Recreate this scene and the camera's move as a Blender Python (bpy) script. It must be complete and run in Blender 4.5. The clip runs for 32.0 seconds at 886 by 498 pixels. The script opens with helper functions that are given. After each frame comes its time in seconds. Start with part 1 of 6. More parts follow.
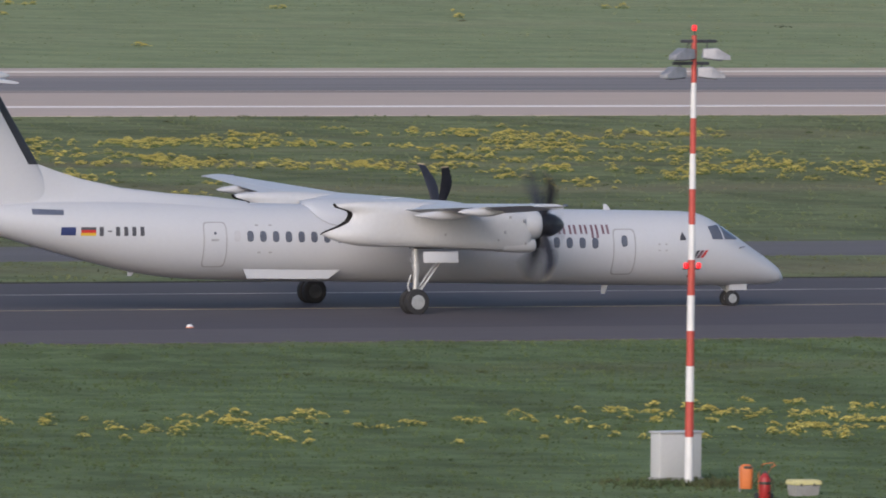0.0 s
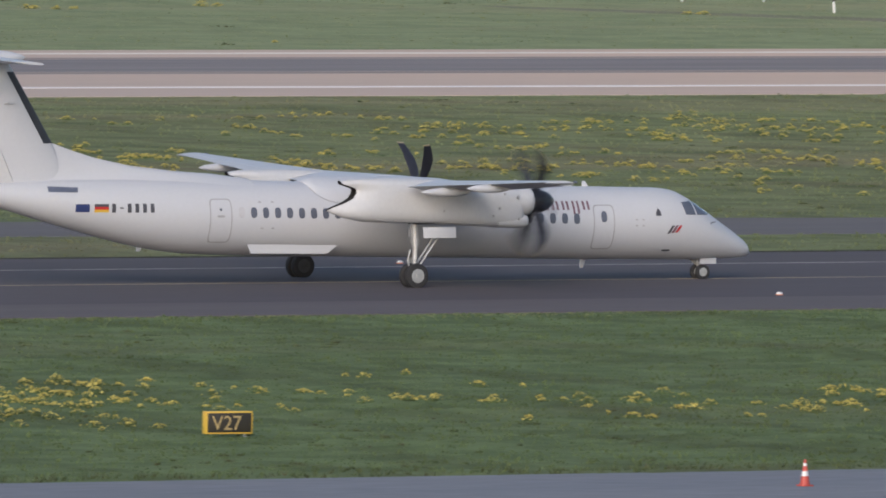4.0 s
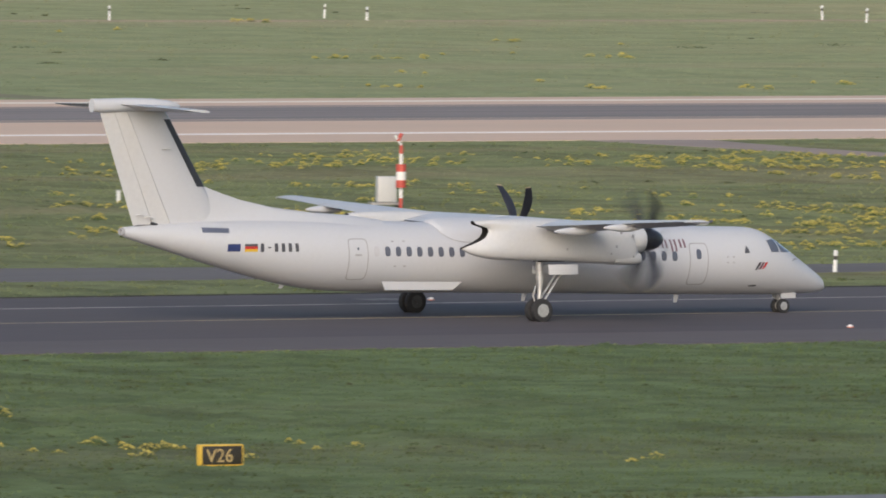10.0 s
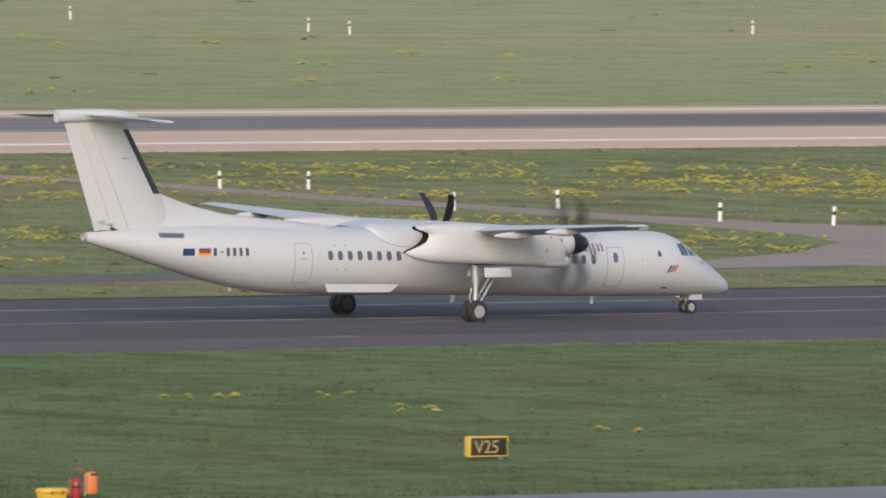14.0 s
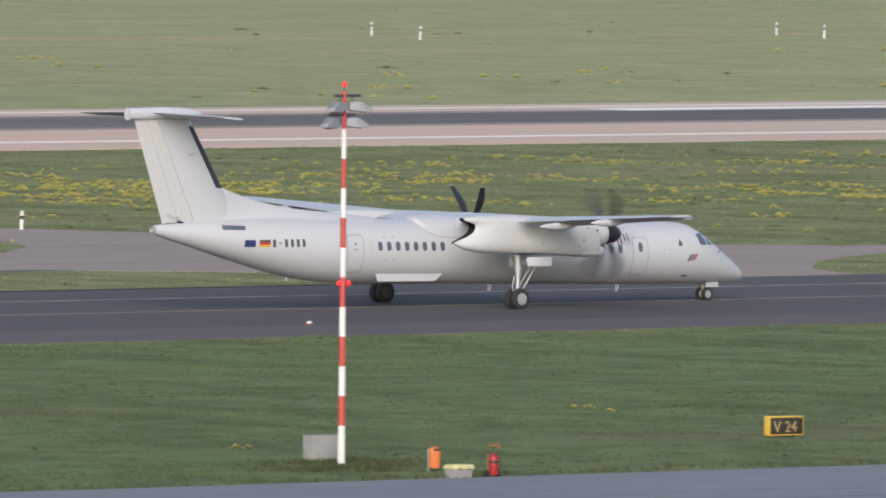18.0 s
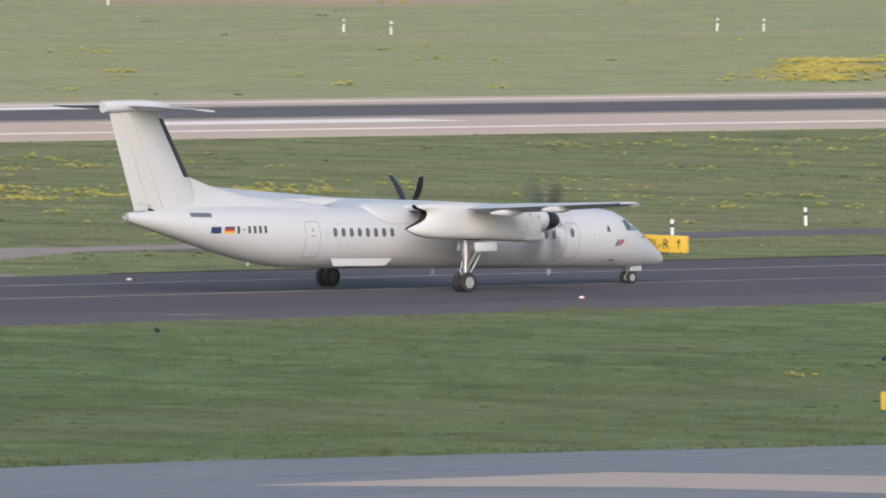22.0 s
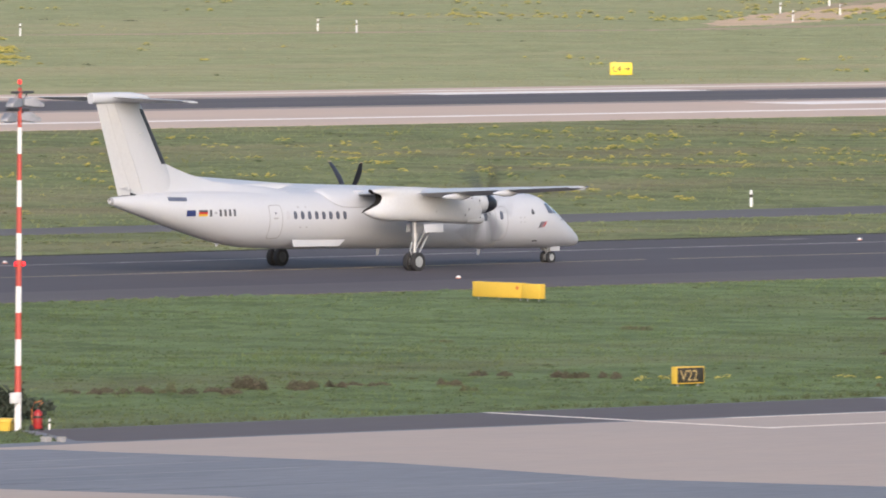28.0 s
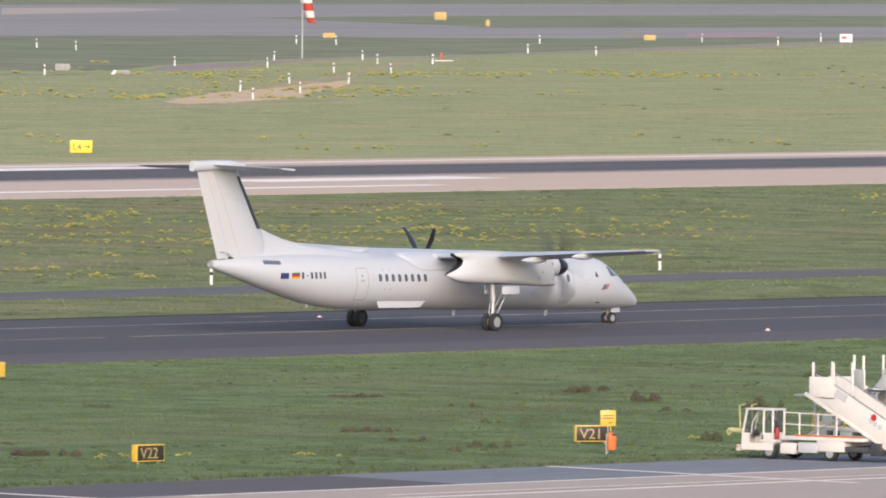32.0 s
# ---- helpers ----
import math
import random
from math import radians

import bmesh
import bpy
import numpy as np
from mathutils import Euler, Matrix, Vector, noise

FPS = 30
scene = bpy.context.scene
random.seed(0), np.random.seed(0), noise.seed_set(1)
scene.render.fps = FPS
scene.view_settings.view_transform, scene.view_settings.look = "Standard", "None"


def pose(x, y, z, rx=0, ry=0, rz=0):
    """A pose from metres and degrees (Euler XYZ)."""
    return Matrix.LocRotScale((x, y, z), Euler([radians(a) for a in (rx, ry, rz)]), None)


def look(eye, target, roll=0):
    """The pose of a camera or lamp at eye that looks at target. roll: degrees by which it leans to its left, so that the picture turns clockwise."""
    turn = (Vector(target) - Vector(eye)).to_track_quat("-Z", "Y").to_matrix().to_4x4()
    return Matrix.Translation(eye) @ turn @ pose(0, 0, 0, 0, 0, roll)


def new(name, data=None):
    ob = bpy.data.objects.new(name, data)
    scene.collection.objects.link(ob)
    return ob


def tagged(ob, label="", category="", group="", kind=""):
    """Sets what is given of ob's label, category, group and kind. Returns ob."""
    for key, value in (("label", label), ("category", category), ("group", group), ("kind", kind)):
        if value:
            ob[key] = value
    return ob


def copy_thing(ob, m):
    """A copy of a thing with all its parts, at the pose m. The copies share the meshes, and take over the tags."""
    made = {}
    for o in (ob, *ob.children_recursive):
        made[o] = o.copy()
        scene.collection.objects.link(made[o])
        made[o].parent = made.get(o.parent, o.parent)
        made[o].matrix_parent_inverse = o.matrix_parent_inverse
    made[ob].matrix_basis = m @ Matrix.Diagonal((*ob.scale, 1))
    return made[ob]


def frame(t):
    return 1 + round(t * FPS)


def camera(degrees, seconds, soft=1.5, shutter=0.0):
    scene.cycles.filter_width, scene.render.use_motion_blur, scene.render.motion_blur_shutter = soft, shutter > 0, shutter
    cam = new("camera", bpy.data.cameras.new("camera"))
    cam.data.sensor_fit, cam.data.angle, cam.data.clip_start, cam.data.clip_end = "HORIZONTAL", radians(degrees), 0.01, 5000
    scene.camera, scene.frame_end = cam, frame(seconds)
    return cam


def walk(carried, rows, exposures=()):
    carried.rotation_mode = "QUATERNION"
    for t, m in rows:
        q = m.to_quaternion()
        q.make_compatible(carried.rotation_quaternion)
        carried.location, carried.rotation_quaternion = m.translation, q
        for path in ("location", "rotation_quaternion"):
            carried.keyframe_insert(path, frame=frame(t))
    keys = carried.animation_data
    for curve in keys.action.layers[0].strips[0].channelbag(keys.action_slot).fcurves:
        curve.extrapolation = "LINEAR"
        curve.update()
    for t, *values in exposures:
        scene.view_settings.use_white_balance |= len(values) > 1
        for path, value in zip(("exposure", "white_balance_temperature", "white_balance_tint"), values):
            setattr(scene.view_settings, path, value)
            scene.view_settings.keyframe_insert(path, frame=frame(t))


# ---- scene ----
EXPOSURES = [(0.0, 0.0, 6320, 15.5), (3.0, 0.02, 6380, 14), (6.0, 0.1, 6620, 13), (8.0, 0.14, 6760, 12.5), (10.0, 0.18, 6860, 12), (14.0, 0.25, 6830, 11.5), (17.0, 0.27, 6540, 12), (20.0, 0.36, 6580, 12), (24.0, 0.46, 6650, 12.5), (28.0, 0.54, 6740, 15), (32.0, 0.55, 6740, 15)]
EYE = (0, 0, 23.19)  # the viewing terrace, over the apron


def aim(az, el, roll):
    """The camera's pose: degrees right of +y, degrees up, lean."""
    return pose(*EYE, 90 + el, 0, -az) @ pose(0, 0, 0, 0, 0, roll)


cam = camera(3.3581, 32.0, soft=1.8, shutter=0.3)
walk(cam, [
    (0.0, aim(24.621, -2.260, 0.69)),
    (0.5, aim(25.036, -2.266, 0.69)),
    (1.0, aim(25.592, -2.270, 0.69)),
    (1.5, aim(26.157, -2.271, 0.68)),
    (2.0, aim(26.667, -2.273, 0.69)),
    (2.5, aim(27.104, -2.275, 0.70)),
    (3.0, aim(27.582, -2.278, 0.72)),
    (3.5, aim(28.039, -2.281, 0.73)),
    (5.5, aim(29.664, -2.239, 0.72)),
    (6.0, aim(30.138, -2.217, 0.76)),
    (6.5, aim(30.622, -2.192, 0.74)),
    (7.0, aim(31.035, -2.172, 0.75)),
    (7.5, aim(31.428, -2.151, 0.74)),
    (8.0, aim(31.861, -2.136, 0.75)),
    (8.5, aim(32.349, -2.127, 0.74)),
    (9.0, aim(32.785, -2.091, 0.71)),
    (9.5, aim(33.151, -2.047, 0.69)),
    (10.0, aim(33.596, -2.016, 0.68)),
    (10.5, aim(34.046, -1.980, 0.68)),
    (11.0, aim(34.396, -1.953, 0.72)),
    (11.5, aim(34.827, -1.946, 0.73)),
    (12.0, aim(35.365, -1.935, 0.74)),
    (12.5, aim(35.897, -1.929, 0.76)),
    (13.0, aim(36.398, -1.929, 0.75)),
    (13.5, aim(36.851, -1.919, 0.72)),
    (14.0, aim(37.351, -1.912, 0.69)),
    (14.5, aim(37.792, -1.909, 0.67)),
    (16.5, aim(39.197, -1.884, 0.49)),
    (17.0, aim(39.630, -1.880, 0.48)),
    (17.5, aim(40.013, -1.876, 0.48)),
    (18.0, aim(40.430, -1.864, 0.50)),
    (18.5, aim(40.867, -1.860, 0.50)),
    (19.0, aim(41.310, -1.858, 0.50)),
    (19.5, aim(41.703, -1.850, 0.47)),
    (20.0, aim(42.112, -1.845, 0.44)),
    (20.5, aim(42.509, -1.840, 0.43)),
    (21.0, aim(42.863, -1.835, 0.43)),
    (21.5, aim(43.192, -1.828, 0.43)),
    (22.0, aim(43.593, -1.831, 0.43)),
    (22.5, aim(44.019, -1.833, 0.42)),
    (23.0, aim(44.409, -1.829, 0.42)),
    (23.5, aim(44.772, -1.827, 0.39)),
    (24.0, aim(45.126, -1.829, 0.40)),
    (24.5, aim(45.374, -1.833, 0.40)),
    (25.0, aim(45.695, -1.835, 0.40)),
    (25.5, aim(46.052, -1.838, 0.41)),
    (27.5, aim(47.369, -1.830, 0.43)),
    (28.0, aim(47.735, -1.775, 0.41)),
    (28.5, aim(48.062, -1.704, 0.39)),
    (29.0, aim(48.374, -1.624, 0.38)),
    (29.5, aim(48.622, -1.555, 0.38)),
    (30.0, aim(48.842, -1.479, 0.39)),
    (30.5, aim(49.046, -1.460, 0.40)),
    (31.0, aim(49.297, -1.462, 0.41)),
    (31.5, aim(49.555, -1.461, 0.42)),
    (32.0, aim(49.780, -1.465, 0.44)),
], exposures=EXPOSURES)

# ---- light ----
SUN_AZ, SUN_EL = 224.0, 22.5  # degrees clockwise from +y, degrees up
world = bpy.data.worlds.new("sky")
scene.world = world
world.use_nodes = True
wn = world.node_tree.nodes
sky = wn.new("ShaderNodeTexSky")
sky.sky_type, sky.sun_disc = "NISHITA", False
sky.sun_elevation, sky.sun_rotation = radians(SUN_EL), radians(SUN_AZ)
sky.air_density, sky.dust_density, sky.ozone_density = 1.0, 1.2, 1.5
world.node_tree.links.new(sky.outputs[0], wn["Background"].inputs[0])
wn["Background"].inputs[1].default_value = 0.145
sun_data = bpy.data.lights.new("sun", "SUN")
sun_data.energy, sun_data.angle, sun_data.color = 2.25, radians(34.0), (1.0, 0.935, 0.87)
sun = new("sun", sun_data)
far_off = Vector((math.sin(radians(SUN_AZ)) * math.cos(radians(SUN_EL)), math.cos(radians(SUN_AZ)) * math.cos(radians(SUN_EL)), math.sin(radians(SUN_EL))))
sun.matrix_world = look(far_off * 300, (0, 0, 0))


# ---- materials ----
def mat(name, base, rough=0.6, metal=0.0, vary=0.15, scale=4.0, fine=40.0, bump=0.1, stretch=(1, 1, 1), tint=None, island=0.0, each=0.0, glow=0.0):
    """A surface with stains at one scale, grain at another and fine relief. tint: the colour of its stains."""
    m = bpy.data.materials.new(name)
    m.use_nodes = True
    n, link = m.node_tree.nodes, m.node_tree.links.new
    b = n["Principled BSDF"]
    b.inputs["Roughness"].default_value, b.inputs["Metallic"].default_value = rough, metal
    co, mp = n.new("ShaderNodeTexCoord"), n.new("ShaderNodeMapping")
    mp.inputs["Scale"].default_value = stretch
    link(co.outputs["Object"], mp.inputs[0])
    big, small = n.new("ShaderNodeTexNoise"), n.new("ShaderNodeTexNoise")
    big.inputs["Scale"].default_value, big.inputs["Detail"].default_value = scale, 4
    small.inputs["Scale"].default_value, small.inputs["Detail"].default_value = fine, 3
    link(mp.outputs[0], big.inputs[0]), link(mp.outputs[0], small.inputs[0])
    tint = tint or [c * 0.6 for c in base]
    ramp = n.new("ShaderNodeMapRange")
    ramp.inputs[1].default_value, ramp.inputs[2].default_value = 0.38, 0.68
    ramp.inputs[4].default_value = min(1.0, vary * 3)
    link(big.outputs[0], ramp.inputs[0])
    mix = n.new("ShaderNodeMix")
    mix.data_type = "RGBA"
    mix.inputs["A"].default_value, mix.inputs["B"].default_value = (*base, 1), (*tint, 1)
    link(ramp.outputs[0], mix.inputs["Factor"])
    grain = n.new("ShaderNodeMapRange")
    grain.inputs[3].default_value, grain.inputs[4].default_value = 1 - vary, 1 + vary
    link(small.outputs[0], grain.inputs[0])
    last = grain.outputs[0]
    for amount, node, socket in ((island, "ShaderNodeNewGeometry", "Random Per Island"), (each, "ShaderNodeObjectInfo", "Random")):
        if amount:
            src, r, mul = n.new(node), n.new("ShaderNodeMapRange"), n.new("ShaderNodeMath")
            r.inputs[3].default_value, r.inputs[4].default_value = 1 - amount, 1 + amount
            mul.operation = "MULTIPLY"
            link(src.outputs[socket], r.inputs[0]), link(r.outputs[0], mul.inputs[0]), link(last, mul.inputs[1])
            last = mul.outputs[0]
    sc = n.new("ShaderNodeVectorMath")
    sc.operation = "SCALE"
    link(mix.outputs["Result"], sc.inputs[0]), link(last, sc.inputs["Scale"]), link(sc.outputs[0], b.inputs["Base Color"])
    if bump:
        bp = n.new("ShaderNodeBump")
        bp.inputs["Strength"].default_value, bp.inputs["Distance"].default_value = bump, 0.02
        link(small.outputs[0], bp.inputs["Height"]), link(bp.outputs[0], b.inputs["Normal"])
    if glow:
        b.inputs["Emission Color"].default_value, b.inputs["Emission Strength"].default_value = (*base, 1), glow
    return m


def meadow(name, low, high, dry, patch, amount, island=0.0, west=None, wear=0.75):
    """Short grass: patches of two greens along the mowing, dry or brown stretches, and grain."""
    m = mat(name, low, 0.9, vary=0.2, scale=patch, fine=1.8, bump=0.0, stretch=(0.8, 1, 1), tint=high, island=island)
    n, link = m.node_tree.nodes, m.node_tree.links.new
    mix = [q for q in n if q.bl_idname == "ShaderNodeMix"][0]
    for q in n:
        if q.bl_idname == "ShaderNodeTexNoise":
            q.inputs["Detail"].default_value = 7
    soft = [q for q in n if q.bl_idname == "ShaderNodeMapRange"][0]
    soft.inputs[1].default_value, soft.inputs[2].default_value, soft.inputs[4].default_value = 0.4, 0.62, 0.85
    co, mp, noise_far, r, over = n.new("ShaderNodeTexCoord"), n.new("ShaderNodeMapping"), n.new("ShaderNodeTexNoise"), n.new("ShaderNodeMapRange"), n.new("ShaderNodeMix")
    mp.inputs["Scale"].default_value = (0.012, 0.05, 1)
    mp.inputs["Location"].default_value = (3.1, 1.7, 0)
    noise_far.inputs["Scale"].default_value, noise_far.inputs["Detail"].default_value = 1.0, 5
    link(co.outputs["Object"], mp.inputs[0]), link(mp.outputs[0], noise_far.inputs[0])
    r.inputs[1].default_value, r.inputs[2].default_value, r.inputs[4].default_value = 0.5, 0.68, amount
    link(noise_far.outputs[0], r.inputs[0])
    over.data_type = "RGBA"
    over.inputs["B"].default_value = (*dry, 1)
    link(r.outputs[0], over.inputs["Factor"]), link(mix.outputs["Result"], over.inputs["A"])
    mp2, spots, r2, worn = n.new("ShaderNodeMapping"), n.new("ShaderNodeTexNoise"), n.new("ShaderNodeMapRange"), n.new("ShaderNodeMix")
    mp2.inputs["Scale"].default_value, mp2.inputs["Location"].default_value = (0.22, 0.05, 1), (1.3, 5.2, 0)
    spots.inputs["Scale"].default_value, spots.inputs["Detail"].default_value, spots.inputs["Roughness"].default_value = 1.0, 6, 0.62
    link(co.outputs["Object"], mp2.inputs[0]), link(mp2.outputs[0], spots.inputs[0]), link(spots.outputs[0], r2.inputs[0])
    r2.inputs[1].default_value, r2.inputs[2].default_value, r2.inputs[4].default_value = 0.45, 0.64, wear
    worn.data_type, worn.blend_type = "RGBA", "MULTIPLY"
    worn.inputs["B"].default_value = (0.68, 0.64, 0.66, 1)
    link(r2.outputs[0], worn.inputs["Factor"]), link(over.outputs["Result"], worn.inputs["A"])
    over = worn
    sc = [q for q in n if q.bl_idname == "ShaderNodeVectorMath"][0]
    link(over.outputs["Result"], sc.inputs[0])
    if west:  # a darker tone towards the west
        x0, x1, west_tone = west
        xyz, rise, blend = n.new("ShaderNodeSeparateXYZ"), n.new("ShaderNodeMapRange"), n.new("ShaderNodeMix")
        link(co.outputs["Object"], xyz.inputs[0]), link(xyz.outputs[0], rise.inputs[0])
        rise.inputs[1].default_value, rise.inputs[2].default_value, rise.inputs[3].default_value, rise.inputs[4].default_value = x0, x1, 1.0, 0.0
        blend.data_type, blend.blend_type = "RGBA", "MULTIPLY"
        blend.inputs["B"].default_value = (*west_tone, 1)
        link(rise.outputs[0], blend.inputs["Factor"]), link(over.outputs["Result"], blend.inputs["A"]), link(blend.outputs["Result"], sc.inputs[0])
    return m


def along(m, x0, x1, stops):
    """Multiplies a surface's colour by tones that change along x."""
    n, link = m.node_tree.nodes, m.node_tree.links.new
    sc = [q for q in n if q.bl_idname == "ShaderNodeVectorMath"][0]
    co, xyz, r, ramp, mul = n.new("ShaderNodeTexCoord"), n.new("ShaderNodeSeparateXYZ"), n.new("ShaderNodeMapRange"), n.new("ShaderNodeValToRGB"), n.new("ShaderNodeMix")
    link(co.outputs["Object"], xyz.inputs[0]), link(xyz.outputs[0], r.inputs[0])
    r.inputs[1].default_value, r.inputs[2].default_value = x0, x1
    link(r.outputs[0], ramp.inputs[0])
    el = ramp.color_ramp.elements
    while len(el) < len(stops):
        el.new(0.5)
    for e, (x, c) in zip(el, stops):
        e.position, e.color = (x - x0) / (x1 - x0), (*c, 1)
    mul.data_type, mul.blend_type = "RGBA", "MULTIPLY"
    mul.inputs["Factor"].default_value = 1.0
    link(sc.inputs[0].links[0].from_socket, mul.inputs["A"]), link(ramp.outputs[0], mul.inputs["B"]), link(mul.outputs["Result"], sc.inputs[0])


GRASS = meadow("grass", (0.207, 0.267, 0.12), (0.13, 0.174, 0.0745), (0.241, 0.223, 0.126), 0.38, 0.5, west=(330, 560, (0.8, 0.81, 0.8)))
BLADE = meadow("grass_blade", (0.149, 0.198, 0.0843), (0.0951, 0.131, 0.0561), (0.173, 0.175, 0.0929), 0.32, 0.5, 0.2, west=(330, 560, (0.8, 0.81, 0.8)))
# the strip past the taxiway is lightened: some haze sits in its colour
MID_GRASS = meadow("mid_grass", (0.253, 0.27, 0.124), (0.158, 0.183, 0.0807), (0.305, 0.256, 0.147), 0.28, 0.65, west=(270, 390, (0.78, 0.82, 0.85)))
MID_BLADE = meadow("mid_blade", (0.204, 0.228, 0.103), (0.142, 0.169, 0.0731), (0.247, 0.214, 0.123), 0.24, 0.65, 0.25, west=(270, 390, (0.78, 0.82, 0.85)))
# beyond the runway, paler still towards the east: haze put into the colours
HAZED_GRASS = meadow("hazed_grass", (0.403, 0.396, 0.199), (0.306, 0.321, 0.155), (0.502, 0.408, 0.231), 0.2, 0.5, west=(420, 760, (0.72, 0.82, 0.83)), wear=0.25)
HAZED_DRY_BLADE = meadow("hazed_dry_blade", (0.277, 0.273, 0.135), (0.211, 0.224, 0.104), (0.342, 0.272, 0.149), 0.15, 0.5, 0.06, west=(420, 760, (0.72, 0.82, 0.83)), wear=0.25)
BROWN_BLADE = mat("brown_weed", (0.115, 0.1, 0.072), 0.9, vary=0.25, scale=1.0, fine=3.0, bump=0, tint=(0.08, 0.082, 0.052), island=0.3)
DARK_BLADE = mat("dark_grass_tuft", (0.07, 0.095, 0.042), 0.9, vary=0.3, scale=0.6, fine=3.0, bump=0, tint=(0.085, 0.08, 0.045), island=0.3)
PETAL = mat("yellow_flower", (0.5, 0.42, 0.12), 0.8, vary=0.15, scale=0.5, fine=4, bump=0, tint=(0.37, 0.35, 0.12), island=0.3)
TARMAC = mat("taxiway_asphalt", (0.12, 0.107, 0.112), 0.8, vary=0.12, scale=0.12, fine=3.0, bump=0.25, stretch=(0.12, 1, 1), tint=(0.0959, 0.0877, 0.0928))
SHOULDER = mat("shoulder_asphalt", (0.155, 0.136, 0.136), 0.85, vary=0.12, scale=0.15, fine=3.0, bump=0.25, stretch=(0.15, 1, 1), tint=(0.115, 0.105, 0.108))
LIP_SHADE = mat("grass_lip_shade", (0.06, 0.058, 0.045), 0.95, vary=0.3, scale=0.8, fine=5, bump=0.3)
LINK = mat("pale_link_asphalt", (0.374, 0.3, 0.262), 0.85, vary=0.1, scale=0.2, fine=3.0, bump=0.2, stretch=(0.3, 1, 1))
WORN_PATH = mat("worn_path", (0.25, 0.225, 0.155), 0.9, vary=0.3, scale=0.2, fine=2.0, bump=0.2, tint=(0.2, 0.215, 0.115))
ROAD = mat("service_road_asphalt", (0.175, 0.162, 0.16), 0.85, vary=0.12, scale=0.2, fine=3.0, bump=0.2, stretch=(0.2, 1, 1))
CONCRETE = mat("runway_concrete", (0.7, 0.525, 0.412), 0.85, vary=0.08, scale=0.06, fine=1.2, bump=0.2, stretch=(0.15, 1, 1), tint=(0.546, 0.443, 0.371))
RUBBER = mat("rubber_worn_concrete", (0.3, 0.262, 0.248), 0.75, vary=0.3, scale=0.35, fine=2.0, bump=0.2, stretch=(0.04, 1, 1), tint=(0.22, 0.2, 0.195))
DARK_APRON = mat("oily_apron_asphalt", (0.165, 0.172, 0.19), 0.7, vary=0.25, scale=0.3, fine=2.0, bump=0.2, stretch=(0.2, 1, 1), tint=(0.2, 0.205, 0.225))
APRON = mat("apron_asphalt", (0.251, 0.251, 0.267), 0.75, vary=0.22, scale=0.15, fine=2.0, bump=0.2, stretch=(0.3, 1, 1), tint=(0.194, 0.203, 0.223))
STREAK = mat("worn_apron_seal", (0.31, 0.3, 0.31), 0.85, vary=0.25, scale=0.4, fine=3.0, bump=0.05, stretch=(0.2, 1, 1), tint=(0.23, 0.23, 0.245))
SLAB = mat("apron_concrete", (0.503, 0.407, 0.342), 0.85, vary=0.08, scale=0.2, fine=2.0, bump=0.2, stretch=(0.3, 1, 1), tint=(0.396, 0.348, 0.321))
BAR_W = mat("white_runway_paint", (0.97, 0.87, 0.79), 0.6, vary=0.06, scale=0.3, fine=4.0, bump=0.03, stretch=(0.2, 1, 1), tint=(0.9, 0.8, 0.72))
LINE_W = mat("white_road_paint", (0.9, 0.79, 0.68), 0.7, vary=0.15, scale=0.6, fine=6.0, bump=0.05, tint=(0.72, 0.65, 0.58))
LINE_D = mat("worn_white_paint", (0.45, 0.4, 0.375), 0.8, vary=0.3, scale=0.5, fine=5.0, bump=0.05, tint=(0.2, 0.185, 0.18))
FADED = mat("faded_marking", (0.26, 0.235, 0.225), 0.8, vary=0.3, scale=0.8, fine=5.0, bump=0.05, tint=(0.15, 0.135, 0.135))
RED_MARK = mat("faded_red_marking", (0.42, 0.24, 0.22), 0.85, vary=0.3, scale=0.1, fine=2.0, bump=0, tint=(0.36, 0.3, 0.29))
LINE_Y = mat("worn_yellow_paint", (0.45, 0.36, 0.24), 0.8, vary=0.3, scale=0.3, fine=5.0, bump=0.05, tint=(0.24, 0.2, 0.15))
PAINT = mat("white_aircraft_paint", (0.52, 0.53, 0.555), 0.45, vary=0.035, scale=0.7, fine=9.0, bump=0.01, tint=(0.49, 0.495, 0.505))
PAINT_D = mat("soiled_white_paint", (0.52, 0.525, 0.535), 0.45, vary=0.07, scale=1.1, fine=7.0, bump=0.02, tint=(0.56, 0.54, 0.51))
SEAM = mat("panel_seam", (0.36, 0.36, 0.37), 0.6, vary=0.1, scale=3, bump=0)
BOOT = mat("black_rubber_boot", (0.035, 0.036, 0.042), 0.5, vary=0.2, scale=3, fine=30, bump=0.05)
BLADE_BLACK = mat("black_propeller_paint", (0.03, 0.031, 0.04), 0.4, vary=0.2, scale=4, fine=30, bump=0.03)
TIP = mat("propeller_tip_paint", (0.5, 0.4, 0.25), 0.5, vary=0.1, scale=4, bump=0)
SPIN = mat("black_spinner_paint", (0.02, 0.02, 0.024), 0.28, vary=0.2, scale=5, fine=30, bump=0.02)
SOOT_AND_SHADE = mat("exhaust_soot_and_well_shade", (0.02, 0.018, 0.018), 0.7, vary=0.3, scale=4, fine=20, bump=0.1)
GLASS = mat("dark_cabin_window", (0.12, 0.132, 0.165), 0.14, vary=0.1, scale=2, bump=0)
BLIND = mat("covered_cabin_window", (0.5, 0.5, 0.52), 0.4, vary=0.1, scale=2, bump=0)
TYRE = mat("tyre_rubber", (0.028, 0.028, 0.03), 0.8, vary=0.2, scale=6, fine=40, bump=0.1)
ALLOY = mat("wheel_alloy", (0.55, 0.55, 0.54), 0.4, 0.6, vary=0.15, scale=8, fine=40, bump=0.05)
